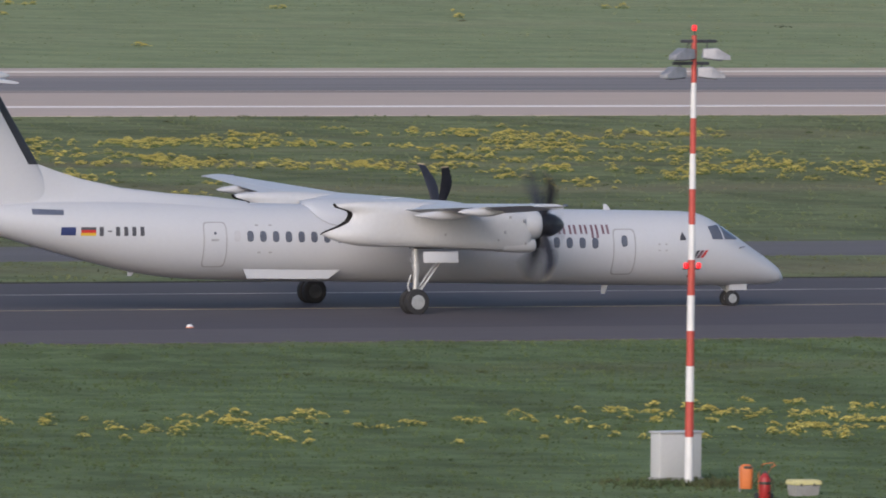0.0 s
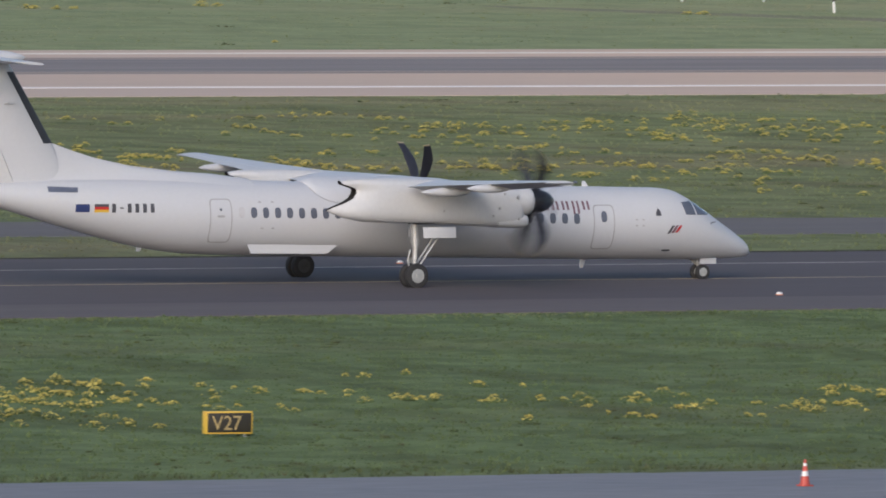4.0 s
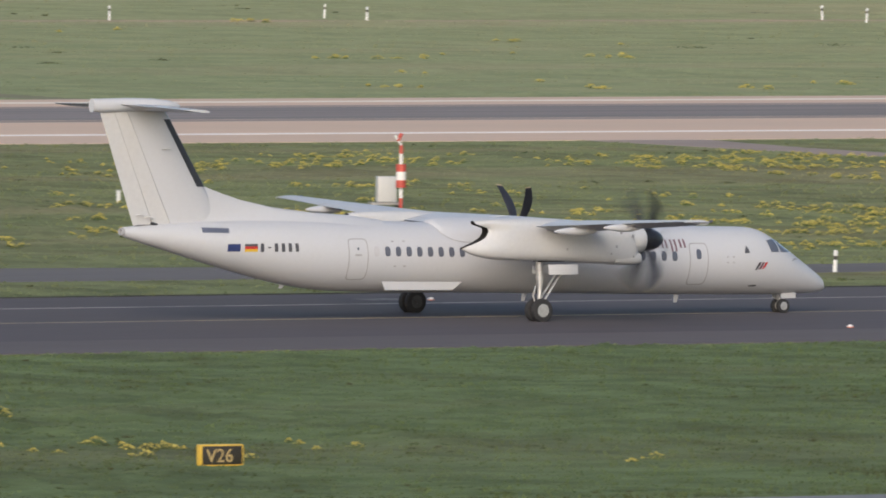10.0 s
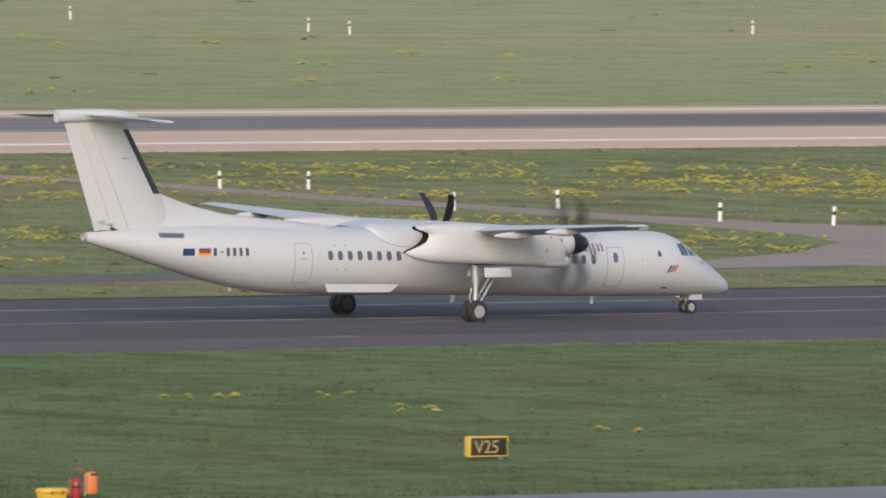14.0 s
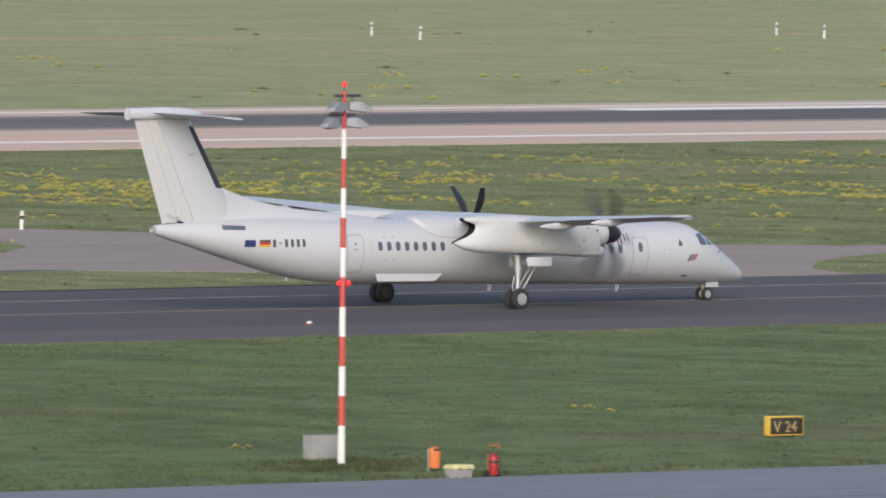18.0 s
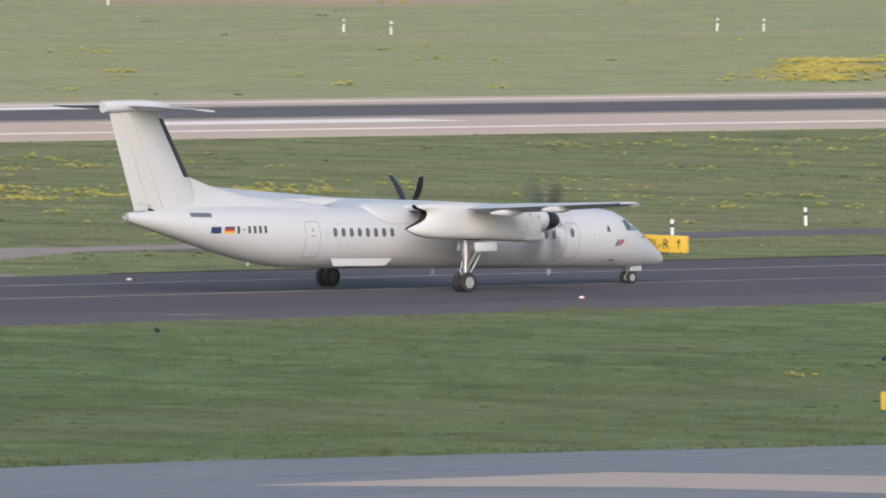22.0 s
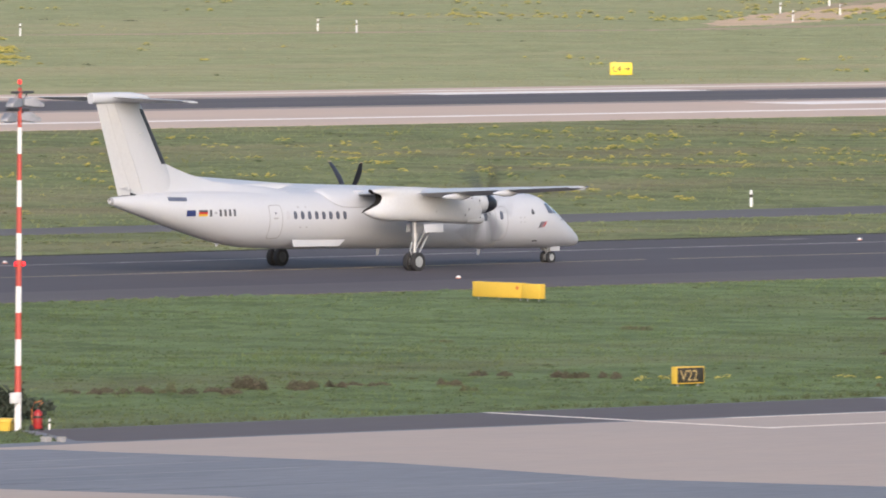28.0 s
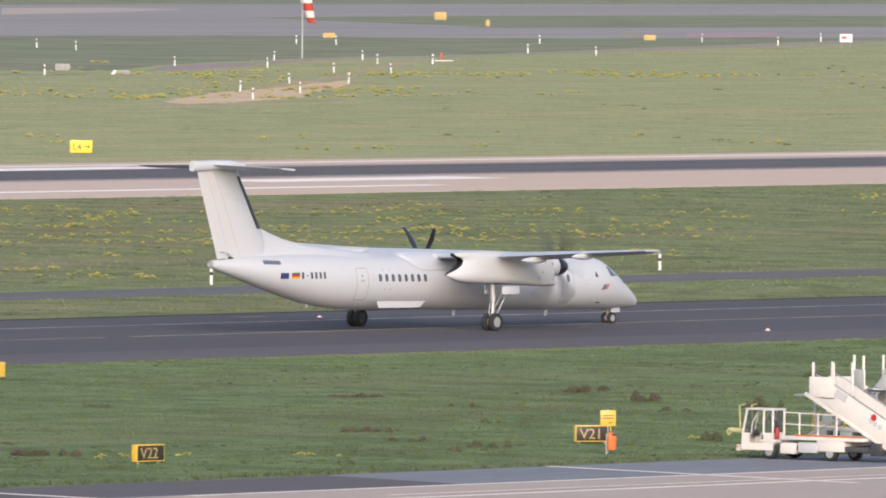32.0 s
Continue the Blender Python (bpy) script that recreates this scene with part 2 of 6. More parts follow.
STEEL = mat("gear_steel", (0.5, 0.5, 0.5), 0.4, 0.5, vary=0.15, scale=5, fine=40, bump=0.05)
DARK = mat("dark_steel", (0.08, 0.08, 0.085), 0.5, 0.4, vary=0.2, scale=5, fine=30, bump=0.05)
MAROON = mat("maroon_livery", (0.17, 0.09, 0.11), 0.4, vary=0.1, scale=3, bump=0)
INK = mat("dark_grey_livery", (0.07, 0.07, 0.08), 0.4, vary=0.1, scale=3, bump=0)
NAVY = mat("navy_livery", (0.03, 0.045, 0.14), 0.4, vary=0.1, scale=3, bump=0)
LIV_RED = mat("red_livery", (0.5, 0.03, 0.03), 0.4, vary=0.1, scale=3, bump=0)
LIV_GOLD = mat("gold_livery", (0.65, 0.42, 0.05), 0.4, vary=0.1, scale=3, bump=0)
GREY_SKIN = mat("bare_grey_inlet", (0.16, 0.18, 0.24), 0.4, 0.3, vary=0.15, scale=4, bump=0.02)
MAST_R = mat("red_mast_paint", (0.5, 0.075, 0.055), 0.5, vary=0.12, scale=1.5, fine=12, bump=0.05)
MAST_W = mat("white_mast_paint", (0.72, 0.71, 0.7), 0.5, vary=0.08, scale=1.5, fine=12, bump=0.05, tint=(0.6, 0.58, 0.55))
LAMP_R = mat("red_obstacle_light", (0.85, 0.015, 0.02), 0.4, vary=0.0, glow=1.1, bump=0)
HOUSING = mat("floodlight_aluminium", (0.34, 0.34, 0.36), 0.5, 0.4, vary=0.15, scale=4, fine=20, bump=0.05)
LENS = mat("floodlight_glass", (0.12, 0.12, 0.14), 0.2, vary=0.1, scale=4, bump=0)
CEMENT = mat("weathered_concrete", (0.32, 0.31, 0.3), 0.9, vary=0.18, scale=1.8, fine=15, bump=0.3, tint=(0.22, 0.21, 0.2))
CABINET = mat("grey_cabinet_paint", (0.5, 0.5, 0.5), 0.5, vary=0.06, scale=1.2, fine=14, bump=0.03, tint=(0.42, 0.42, 0.41))
ORANGE = mat("orange_plastic", (0.62, 0.17, 0.045), 0.5, vary=0.12, scale=3, fine=15, bump=0.05)
RED = mat("red_extinguisher_paint", (0.36, 0.025, 0.025), 0.4, vary=0.12, scale=4, fine=15, bump=0.03)
YELLOW = mat("yellow_sign_paint", (0.68, 0.44, 0.06), 0.5, vary=0.1, scale=1.5, fine=12, bump=0.04, tint=(0.6, 0.37, 0.04))
BRIGHT_Y = mat("bright_yellow_sign_paint", (0.84, 0.6, 0.05), 0.5, vary=0.08, scale=1.5, fine=12, bump=0.04)
FAR_Y = mat("weathered_yellow_sign", (0.5, 0.35, 0.12), 0.6, vary=0.12, scale=2, fine=12, bump=0.04)
PALE_Y = mat("pale_yellow_plastic", (0.62, 0.56, 0.27), 0.6, vary=0.12, scale=3, fine=15, bump=0.05)
BLACK = mat("black_sign_face", (0.03, 0.026, 0.02), 0.5, vary=0.15, scale=3, fine=15, bump=0.02)
GOLD_TXT = mat("sign_lettering", (0.44, 0.33, 0.15), 0.5, vary=0.06, scale=3, bump=0)
WHITE = mat("white_plastic", (0.76, 0.75, 0.73), 0.5, vary=0.07, scale=3, fine=15, bump=0.04)
PANEL = mat("solar_cells", (0.085, 0.085, 0.1), 0.25, vary=0.15, scale=3, bump=0)
GALV = mat("galvanised_tube", (0.42, 0.42, 0.42), 0.45, 0.6, vary=0.15, scale=5, fine=25, bump=0.05)
CLEAR = mat("clear_cab_glass", (0.1, 0.11, 0.12), 0.1, vary=0.05, scale=2, bump=0)
CLEAR.node_tree.nodes["Principled BSDF"].inputs["Alpha"].default_value = 0.3
TRUCK = mat("white_truck_paint", (0.69, 0.64, 0.59), 0.4, vary=0.07, scale=1.5, fine=9, bump=0.02, tint=(0.52, 0.48, 0.44))
WEED_LEAF = mat("green_weed_leaf", (0.105, 0.125, 0.07), 0.8, vary=0.3, scale=2, fine=9, bump=0, tint=(0.13, 0.115, 0.07), island=0.3)
LEAF = mat("dark_shrub_leaf", (0.068, 0.082, 0.062), 0.8, vary=0.3, scale=3, fine=9, bump=0, island=0.35)
FEATHER = mat("black_feathers", (0.02, 0.02, 0.022), 0.5, vary=0.2, scale=10, bump=0)
PALE_EARTH = mat("pale_dry_earth", (0.74, 0.52, 0.34), 0.95, vary=0.25, scale=0.15, fine=1, bump=0.3, stretch=(1, 0.4, 1), tint=(0.55, 0.43, 0.28))
EARTH = mat("bare_dry_earth", (0.5, 0.37, 0.245), 0.95, vary=0.3, scale=0.11, fine=1, bump=0.3, stretch=(1, 0.4, 1), tint=(0.38, 0.33, 0.2))
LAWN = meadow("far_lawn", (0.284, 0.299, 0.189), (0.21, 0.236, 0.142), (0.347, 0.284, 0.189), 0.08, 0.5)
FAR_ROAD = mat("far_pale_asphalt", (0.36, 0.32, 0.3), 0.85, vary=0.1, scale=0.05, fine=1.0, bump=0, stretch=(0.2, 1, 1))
along(RUBBER, 200, 1000, ((300, (1, 1, 1)), (520, (0.95, 0.92, 0.9)), (660, (0.55, 0.54, 0.55)), (900, (0.5, 0.5, 0.52))))
# warmer around x 430 to 560: a sunlit stretch painted into the concrete
along(CONCRETE, 200, 1000, ((330, (0.84, 0.88, 0.92)), (430, (1, 0.98, 0.94)), (560, (1, 0.96, 0.92)), (680, (0.93, 0.95, 0.95)), (850, (0.96, 0.95, 0.94))))
for m in (GRASS, BLADE, MID_GRASS, MID_BLADE, HAZED_GRASS, HAZED_DRY_BLADE, BROWN_BLADE, DARK_BLADE, PETAL, TARMAC, SHOULDER, LIP_SHADE, LINK, WORN_PATH, ROAD, CONCRETE, RUBBER, DARK_APRON, APRON, SLAB, LINE_W, BAR_W, LINE_D, FADED, LINE_Y, EARTH, PALE_EARTH, FAR_ROAD, LAWN, STREAK, LEAF, WEED_LEAF):
    m.node_tree.nodes["Principled BSDF"].inputs["Specular IOR Level"].default_value = 0.06  # dull, open-pored ground


# ---- shaping ----
def part(name, bm, material, parent=None, label="", smooth=40):
    """Links bm as one mesh object under a thing or part."""
    me = bpy.data.meshes.new(name)
    bmesh.ops.recalc_face_normals(bm, faces=bm.faces)
    bm.to_mesh(me)
    bm.free()
    for m in material if isinstance(material, (list, tuple)) else [material]:
        me.materials.append(m)
    if smooth:
        me.shade_smooth()
        me.set_sharp_from_angle(angle=radians(smooth))
    ob = new(name, me)
    ob.parent = parent
    if label:
        ob["label"] = label
    return ob


def thing(name, label, category, group="", kind="", at=None):
    return tagged(place(new(name), at), label, category, group, kind)


def place(ob, at):
    if at is not None:
        ob.matrix_basis = at if isinstance(at, Matrix) else Matrix.Translation(at)
    return ob


def box(bm, c, s, m=None, bevel=0.0, index=0):
    r = bmesh.ops.create_cube(bm, size=1.0)
    for v in r["verts"]:
        v.co = Vector((v.co.x * s[0], v.co.y * s[1], v.co.z * s[2]))
    if bevel:
        es = {e for v in r["verts"] for e in v.link_edges}
        vs = set(bmesh.ops.bevel(bm, geom=list(es), offset=bevel, segments=2, affect="EDGES", profile=0.5)["verts"])
        vs |= {v for v in r["verts"] if v.is_valid}
    else:
        vs = set(r["verts"])
    for v in vs:
        v.co = (m @ v.co if m else v.co) + Vector(c)
    if index:
        for f in {f for v in vs for f in v.link_faces}:
            f.material_index = index
    return bm


def loft(bm, rings, caps=True, closed=True, index=0):
    vs = [[bm.verts.new(p) for p in r] for r in rings]
    n = len(rings[0])
    for a, b in zip(vs, vs[1:]):
        for i in range(n if closed else n - 1):
            f = bm.faces.new((a[i], a[(i + 1) % n], b[(i + 1) % n], b[i]))
            f.material_index = index
    if caps and closed:
        for r in (vs[0], vs[-1]):
            bm.faces.new(r).material_index = index
    return bm


def tube(bm, path, radius, n=10, caps=True, index=0):
    """A round bar along a path of points; radius may change along it."""
    path = [Vector(p) for p in path]
    radii = radius if isinstance(radius, (list, tuple)) else [radius] * len(path)
    rings = []
    for i, p in enumerate(path):
        d = (path[min(i + 1, len(path) - 1)] - path[max(i - 1, 0)]).normalized()
        side = d.cross(Vector((0, 0, 1)) if abs(d.z) < 0.9 else Vector((1, 0, 0))).normalized()
        up = side.cross(d)
        rings.append([p + (side * math.cos(a) + up * math.sin(a)) * radii[i] for a in np.linspace(0, 2 * math.pi, n, endpoint=False)])
    return loft(bm, rings, caps, index=index)


def lathe(bm, profile, axis="z", c=(0, 0, 0), n=24, caps=True, index=0):
    """profile: (radius, along) pairs turned round an axis through c."""
    rings = []
    for r, h in profile:
        ring = []
        for a in np.linspace(0, 2 * math.pi, n, endpoint=False):
            u, w = r * math.cos(a), r * math.sin(a)
            p = {"z": (u, w, h), "y": (u, h, w), "x": (h, u, w)}[axis]
            ring.append(Vector(p) + Vector(c))
        rings.append(ring)
    return loft(bm, rings, caps, index=index)


def sheet(name, points, z, material, label="", category="", kind="structure", parent=None):
    """A level sheet with a small thickness, from its outline."""
    bm = bmesh.new()
    bot = [bm.verts.new((x, y, z - 0.5 if kind == "structure" and not parent else z - 0.004)) for x, y in points]
    top = [bm.verts.new((x, y, z)) for x, y in points]
    bm.faces.new(top)
    for i in range(len(points)):
        bm.faces.new((top[i], top[i - 1], bot[i - 1], bot[i]))
    ob = part(name, bm, material, parent, smooth=0)
    if not parent:
        tagged(ob, label, category, "", kind)
    return ob


def ragged(points, reach, step=5.0, seed=3):
    """An outline with uneven, worn edges."""
    r = random.Random(seed)
    out = []
    for a, b in zip(points, points[1:] + points[:1]):
        n = max(1, int(math.dist(a, b) / step))
        out += [(a[0] + (b[0] - a[0]) * k / n + r.uniform(-reach, reach), a[1] + (b[1] - a[1]) * k / n + r.uniform(-reach, reach)) for k in range(n)]
    return out


def strip(x0, x1, y0, y1):
    return [(x0, y0), (x1, y0), (x1, y1), (x0, y1)]


TAXI_Y = 485.65


# ---- ground ----
EXIT = [(426, 528.5), (434, 520), (443, 512), (449, 506.5), (456, 506.5), (459.9, 513.9), (466.4, 520.7), (471.6, 524.9), (482.8, 531.3), (500, 532.5), (500, 536.8), (485.2, 536), (478.4, 540.5), (472.5, 546), (467, 560), (461.5, 575), (461.1, 589), (463.4, 604), (465.7, 621),
        (469.3, 641), (469.4, 656), (470.8, 673), (474, 687.6), (466, 687.6), (465.6, 672), (464.7, 662), (465.2, 650), (464.6, 634), (461.1, 615), (458.3, 597), (455.6, 582), (452.9, 568.4), (449.6, 560), (446, 553.5), (434.7, 542.7), (423.6, 535.7), (413, 531.8), (410, 526.6)]
STRIP_Y = ([600, 828, 916, 981, 1064, 1110], [962, 957, 947, 944, 936, 950])
TRACK = [(1078, 946), (1098, 957), (1130, 979), (1179, 1016), (1232, 1056), (1290, 1100), (1354, 1147), (1365, 1157), (1320, 1125), (1255, 1075), (1200, 1036), (1155, 1002), (1125, 982), (1093, 959)]
SCUFF = [(1084, 949), (1092, 959), (1108, 971), (1138, 993), (1156, 1004), (1180, 1018), (1222, 1047), (1200, 1027), (1168, 1003), (1134, 977), (1108, 959), (1094, 951)]
BARE = [(970, 1068), (1014, 1056), (1040, 1090), (1005, 1108)]
PATH = [(478, 822), (481.5, 807), (482, 790), (480, 766.5), (484, 766.5), (486, 790), (487, 803), (482, 830), (470, 860), (466, 860)]


ROAD_NEAR = [(-900, 522), (227, 525), (263, 526.3), (294, 522.6), (330, 521.2), (363, 520.4), (409, 525.6), (450, 529), (540, 531), (594, 529.5), (642, 532), (900, 537), (2200, 545)]
ROAD_FAR = [(-900, 534), (233, 537.8), (270, 539.4), (300, 538.6), (337, 533.6), (367, 528.4), (413, 532), (450, 536), (540, 537.8), (606, 539.6), (667, 542.2), (900, 547), (2200, 553)]


def build_ground():
    bm = bmesh.new()
    size = 4600
    cuts = [-size, -600, 0, 100, 300, 500, 700, 900, 1200, 1800, size]
    vs = {(x, y): bm.verts.new((x, y, 0)) for x in cuts for y in cuts}
    for x0, x1 in zip(cuts, cuts[1:]):
        for y0, y1 in zip(cuts, cuts[1:]):
            bm.faces.new((vs[x0, y0], vs[x1, y0], vs[x1, y1], vs[x0, y1]))
    tagged(part("ground", bm, GRASS, smooth=0), "green airfield grass reaching to the horizon", "grass", "", "structure")
    taxi = sheet("taxiway", strip(-900, 2200, 462.2, 506.6), 0.03, TARMAC, "dark asphalt taxiway with worn line markings", "taxiway")
    sheet("edge_line", strip(-900, 2200, 497.35, 497.75), 0.036, LINE_D, parent=taxi)
    for a, b in ((-900, 300), (301, 549), (551, 2200)):
        sheet("centre_line", strip(a, b, 485.6, 485.92), 0.036, LINE_Y, parent=taxi)
    for x, y, w, d in ((329, 500.2, 2.4, 1.6), (353.5, 470.6, 2.0, 1.0), (366, 481.9, 4.5, 0.7), (233, 470.2, 1.8, 0.9), (429.5, 466.9, 2.4, 1.5), (393, 503.2, 2.5, 0.8), (578.5, 502.6, 2.6, 1.0)):
        sheet("faded_patch", strip(x, x + w, y, y + d), 0.042, FADED, parent=taxi)
    sheet("shoulder", strip(-900, 2200, 462.2, 471.5), 0.034, SHOULDER, parent=taxi)
    # shade under the lip of taller grass, laid down as dark strips
    sheet("verge_edge", strip(-900, 443, 506.6, 507.3), 0.05, LIP_SHADE, "dark strip along the taxiway edge, painted shade of the grass lip", "soil")
    sheet("verge_edge", strip(462, 2200, 506.6, 507.3), 0.05, LIP_SHADE, "dark strip along the taxiway edge, painted shade of the grass lip", "soil")
    rwy = sheet("runway", strip(-1200, 2600, 687.5, 766.5), 0.03, CONCRETE, "pale concrete runway with a dark worn centre", "runway")
    sheet("worn_centre", strip(-1200, 2600, 727.0, 749.0), 0.036, RUBBER, parent=rwy)
    for a, b in ((723.5, 726.6), (749.3, 752.4)):
        sheet("worn_margin", strip(-1200, 2600, a, b), 0.034, LINK, parent=rwy)
    sheet("edge_line", strip(-1200, 829, 700.4, 702.8), 0.036, BAR_W, parent=rwy)
    sheet("edge_line", strip(-1200, 2600, 758.5, 761.2), 0.036, LINE_W, parent=rwy)
    for x in (655, 825):
        sheet("touchdown_bar", strip(x, x + 27, 714.0, 720.3), 0.036, BAR_W, parent=rwy)
        sheet("touchdown_bar", strip(x, x + 30, 749.7, 755.0), 0.042, BAR_W, parent=rwy)
    sheet("service_road", ROAD_NEAR + ROAD_FAR[::-1], 0.02, ROAD, "narrow grey asphalt service road along the taxiway", "road")
    exit_way = sheet("runway_exit", EXIT, 0.024, LINK, "pale grey asphalt link road between taxiway and runway", "road")
    sheet("faded_line", strip(464.5, 472.5, 537.6, 539.0), 0.034, LINE_D, parent=exit_way)
    apron = sheet("apron", [(-900, -900), (1500, -900), (1500, 371.2), (386.3, 371.2), (381.3, 364.4), (372, 363.4), (341, 368.8), (300, 368.9), (206, 371), (-900, 372)], 0.05, APRON, "blue-grey asphalt airport apron", "apron")
    sheet("dark_shoulder", [(381.6, 364.0), (386.7, 371.0), (432, 371.0), (430, 362.9), (382.4, 363.1)], 0.056, SHOULDER, parent=apron)
    slab = [(376, 360.4), (373, 361.7), (381, 362.5), (1000, 361.9), (1000, 309), (380, 317), (375.5, 332.2), (378, 346.2)]
    sheet("concrete_field", slab, 0.056, SLAB, parent=apron)
    sheet("concrete_field", [(330, 355.4), (346, 355.2), (352, 347.5), (356, 333), (352, 320), (346, 322), (346, 334), (340, 347)], 0.056, SLAB, parent=apron)
    for k, pts in enumerate(([(410.4, 371), (410.9, 371), (409.2, 355.4), (408.7, 355.4)], [(408.8, 355.6), (408.8, 356.1), (480, 356.3), (480, 355.8)], [(414, 361.9), (414, 362.3), (470, 362.3), (470, 361.9)],
                [(444.8, 371), (445.3, 371), (442.4, 353.5), (441.9, 353.5)], [(420, 357.6), (460, 357.2), (460, 357.5), (420, 357.9)])):
        sheet("painted_line", pts, 0.062 + 0.004 * k, LINE_W, parent=apron)
    for x, y, w, lean in ((352, 366.2, 9, -0.1), (345, 362.4, 14, -0.25), (356, 359.6, 8, 0.1), (349, 353.0, 20, -0.3), (364, 350.2, 11, -0.2), (358, 345.6, 16, -0.35), (330, 361.0, 12, -0.15), (312, 365.2, 10, 0.05), (226, 368.0, 9, 0.1), (300, 366.6, 7, 0.0)):
        sheet("seal_streak", [(x, y), (x + w, y + lean), (x + w, y + lean + 0.22), (x, y + 0.3)], 0.057, STREAK, parent=apron)
    r = random.Random(12)
    for k in range(54):  # worn seal and oily drags left by traffic
        x, y, w, lean, d = r.uniform(300, 420), r.uniform(332, 361), r.uniform(4, 19), r.uniform(-0.5, 0.25), r.uniform(0.08, 0.34)
        if k % 3 == 0:
            d *= 2.6
        sheet("oil_drag" if k % 3 == 0 else "seal_streak", [(x, y), (x + w * 0.5, y + lean * 0.3), (x + w, y + lean), (x + w * 0.96, y + lean + d * 0.5), (x + w * 0.5, y + lean * 0.3 + d), (x + 0.3, y + d * 0.6)], 0.0506 + 0.00009 * k, DARK_APRON if k % 3 == 0 else STREAK, parent=apron)
    far = sheet("far_taxiway", [(1100, 1620), (1500, 1610), (1850, 1607), (2600, 1450), (2600, 1330), (1755, 1473), (1690, 1468), (1629, 1367), (2600, 1160), (2600, 1060), (1534, 1287), (1517, 1318), (1400, 1345), (1100, 1400)], 0.03, FAR_ROAD, "far pale grey taxiway beyond the airfield meadow", "taxiway")
    sheet("faded_line", [(1590, 1500), (1640, 1515), (1644, 1519), (1592, 1504)], 0.05, LINE_W, parent=far)
    sheet("worn_band", [(1674, 1502), (1750, 1570), (1776, 1572), (1772, 1551), (1719, 1520)], 0.05, SLAB, parent=far)
    sheet("edge_line", [(1731, 1489), (1744, 1500), (1864, 1496), (1850, 1484)], 0.05, LINE_D, parent=far)
    sheet("red_marking", [(1560, 1277), (1608, 1316), (1627, 1316), (1581, 1277)], 0.05, RED_MARK, parent=far)
    sheet("yellow_line", [(1607, 1328), (1619, 1337), (1559, 1283), (1553, 1280)], 0.054, LINE_Y, parent=far)
    sheet("hazed_grass", [(-900, 766.5), (2600, 766.5), (2600, 1900), (-900, 1900)], 0.008, HAZED_GRASS, "grass beyond the runway, its colour paled for haze", "grass")
    sheet("mown_strip", strip(-900, 2600, 507.0, 687.5), 0.008, MID_GRASS, "mown grass between taxiway and runway", "grass")
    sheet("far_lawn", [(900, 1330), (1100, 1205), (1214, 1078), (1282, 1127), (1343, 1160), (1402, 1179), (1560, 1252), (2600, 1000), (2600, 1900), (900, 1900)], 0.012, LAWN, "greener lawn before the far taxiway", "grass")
    band = list(zip(*STRIP_Y))
    sheet("dry_strip", ragged([(x, y - 3) for x, y in band] + [(x, y + 3) for x, y in band[::-1]], 1.3, 9), 0.014, EARTH, "dry brown strip through the meadow", "track")
    sheet("bare_patch", ragged(BARE, 3.0), 0.014, EARTH, "bare brown patch in the meadow", "soil")
    sheet("worn_scuff", ragged(SCUFF, 0.8, 7.0), 0.018, PALE_EARTH, "broad scuffed patch of bare dry earth in the meadow", "soil")
    sheet("worn_track", ragged(TRACK, 0.5, 9.0), 0.016, EARTH, "bare dry earth track through the grass", "track")
    sheet("meadow_path", PATH, 0.02, WORN_PATH, "faint worn brown path across the grass", "path")
    sheet("side_track", [(1214, 1072), (1246, 1093.5), (1272.5, 1109), (1301.5, 1128), (1329, 1145), (1353, 1159.5), (1369, 1160), (1393, 1168.5), (1560, 1240), (1560, 1250), (1402, 1176.5), (1377, 1167), (1363, 1168), (1343, 1157.5), (1321, 1144.7), (1304, 1137), (1282, 1125), (1216, 1075)], 0.02, LINK, "narrow grey track across the meadow", "road")


build_ground()


# ---- airliner ----
STATIONS = (  # along, belly, crown, half width
    (16.43, 0.93, 1.08, 0.06), (16.3, 0.86, 1.3, 0.24), (15.9, 0.80, 1.62, 0.46), (15.0, 0.77, 2.2, 0.8), (14.3, 0.75, 2.65, 1.01), (13.54, 0.75, 3.1, 1.17), (13.1, 0.75, 3.3, 1.23), (12.6, 0.76, 3.39, 1.285),
    (11.5, 0.77, 3.43, 1.335), (8.0, 0.82, 3.5, 1.345), (3.0, 0.91, 3.6, 1.345), (-2.0, 1.0, 3.71, 1.345), (-6.0, 1.08, 3.82, 1.345), (-7.54, 1.17, 3.87, 1.32), (-9.3, 1.44, 3.9, 1.22), (-11.16, 1.88, 3.88, 1.03),
    (-12.6, 2.26, 3.84, 0.82), (-14.4, 2.77, 3.76, 0.52), (-15.4, 3.04, 3.7, 0.35), (-16.15, 3.27, 3.64, 0.19))


def hull(x):
    """Belly, crown and half width of the fuselage at x, smoothly between the stations."""
    s = STATIONS
    i = max(0, min(len(s) - 2, next((k for k in range(len(s) - 1) if x >= s[k + 1][0]), len(s) - 2)))
    a, b = s[i], s[i + 1]
    u = min(1, max(0, (a[0] - x) / (a[0] - b[0])))
    out = []
    for k in (1, 2, 3):
        span = a[0] - b[0]
        d = (b[k] - a[k]) / span
        da = d if i == 0 else 0.5 * (d + (a[k] - s[i - 1][k]) / (s[i - 1][0] - a[0]))
        db = d if i == len(s) - 2 else 0.5 * (d + (s[i + 2][k] - b[k]) / (b[0] - s[i + 2][0]))
        u2, u3 = u * u, u * u * u
        out.append((2 * u3 - 3 * u2 + 1) * a[k] + (u3 - 2 * u2 + u) * da * span + (3 * u2 - 2 * u3) * b[k] + (u3 - u2) * db * span)
    return out


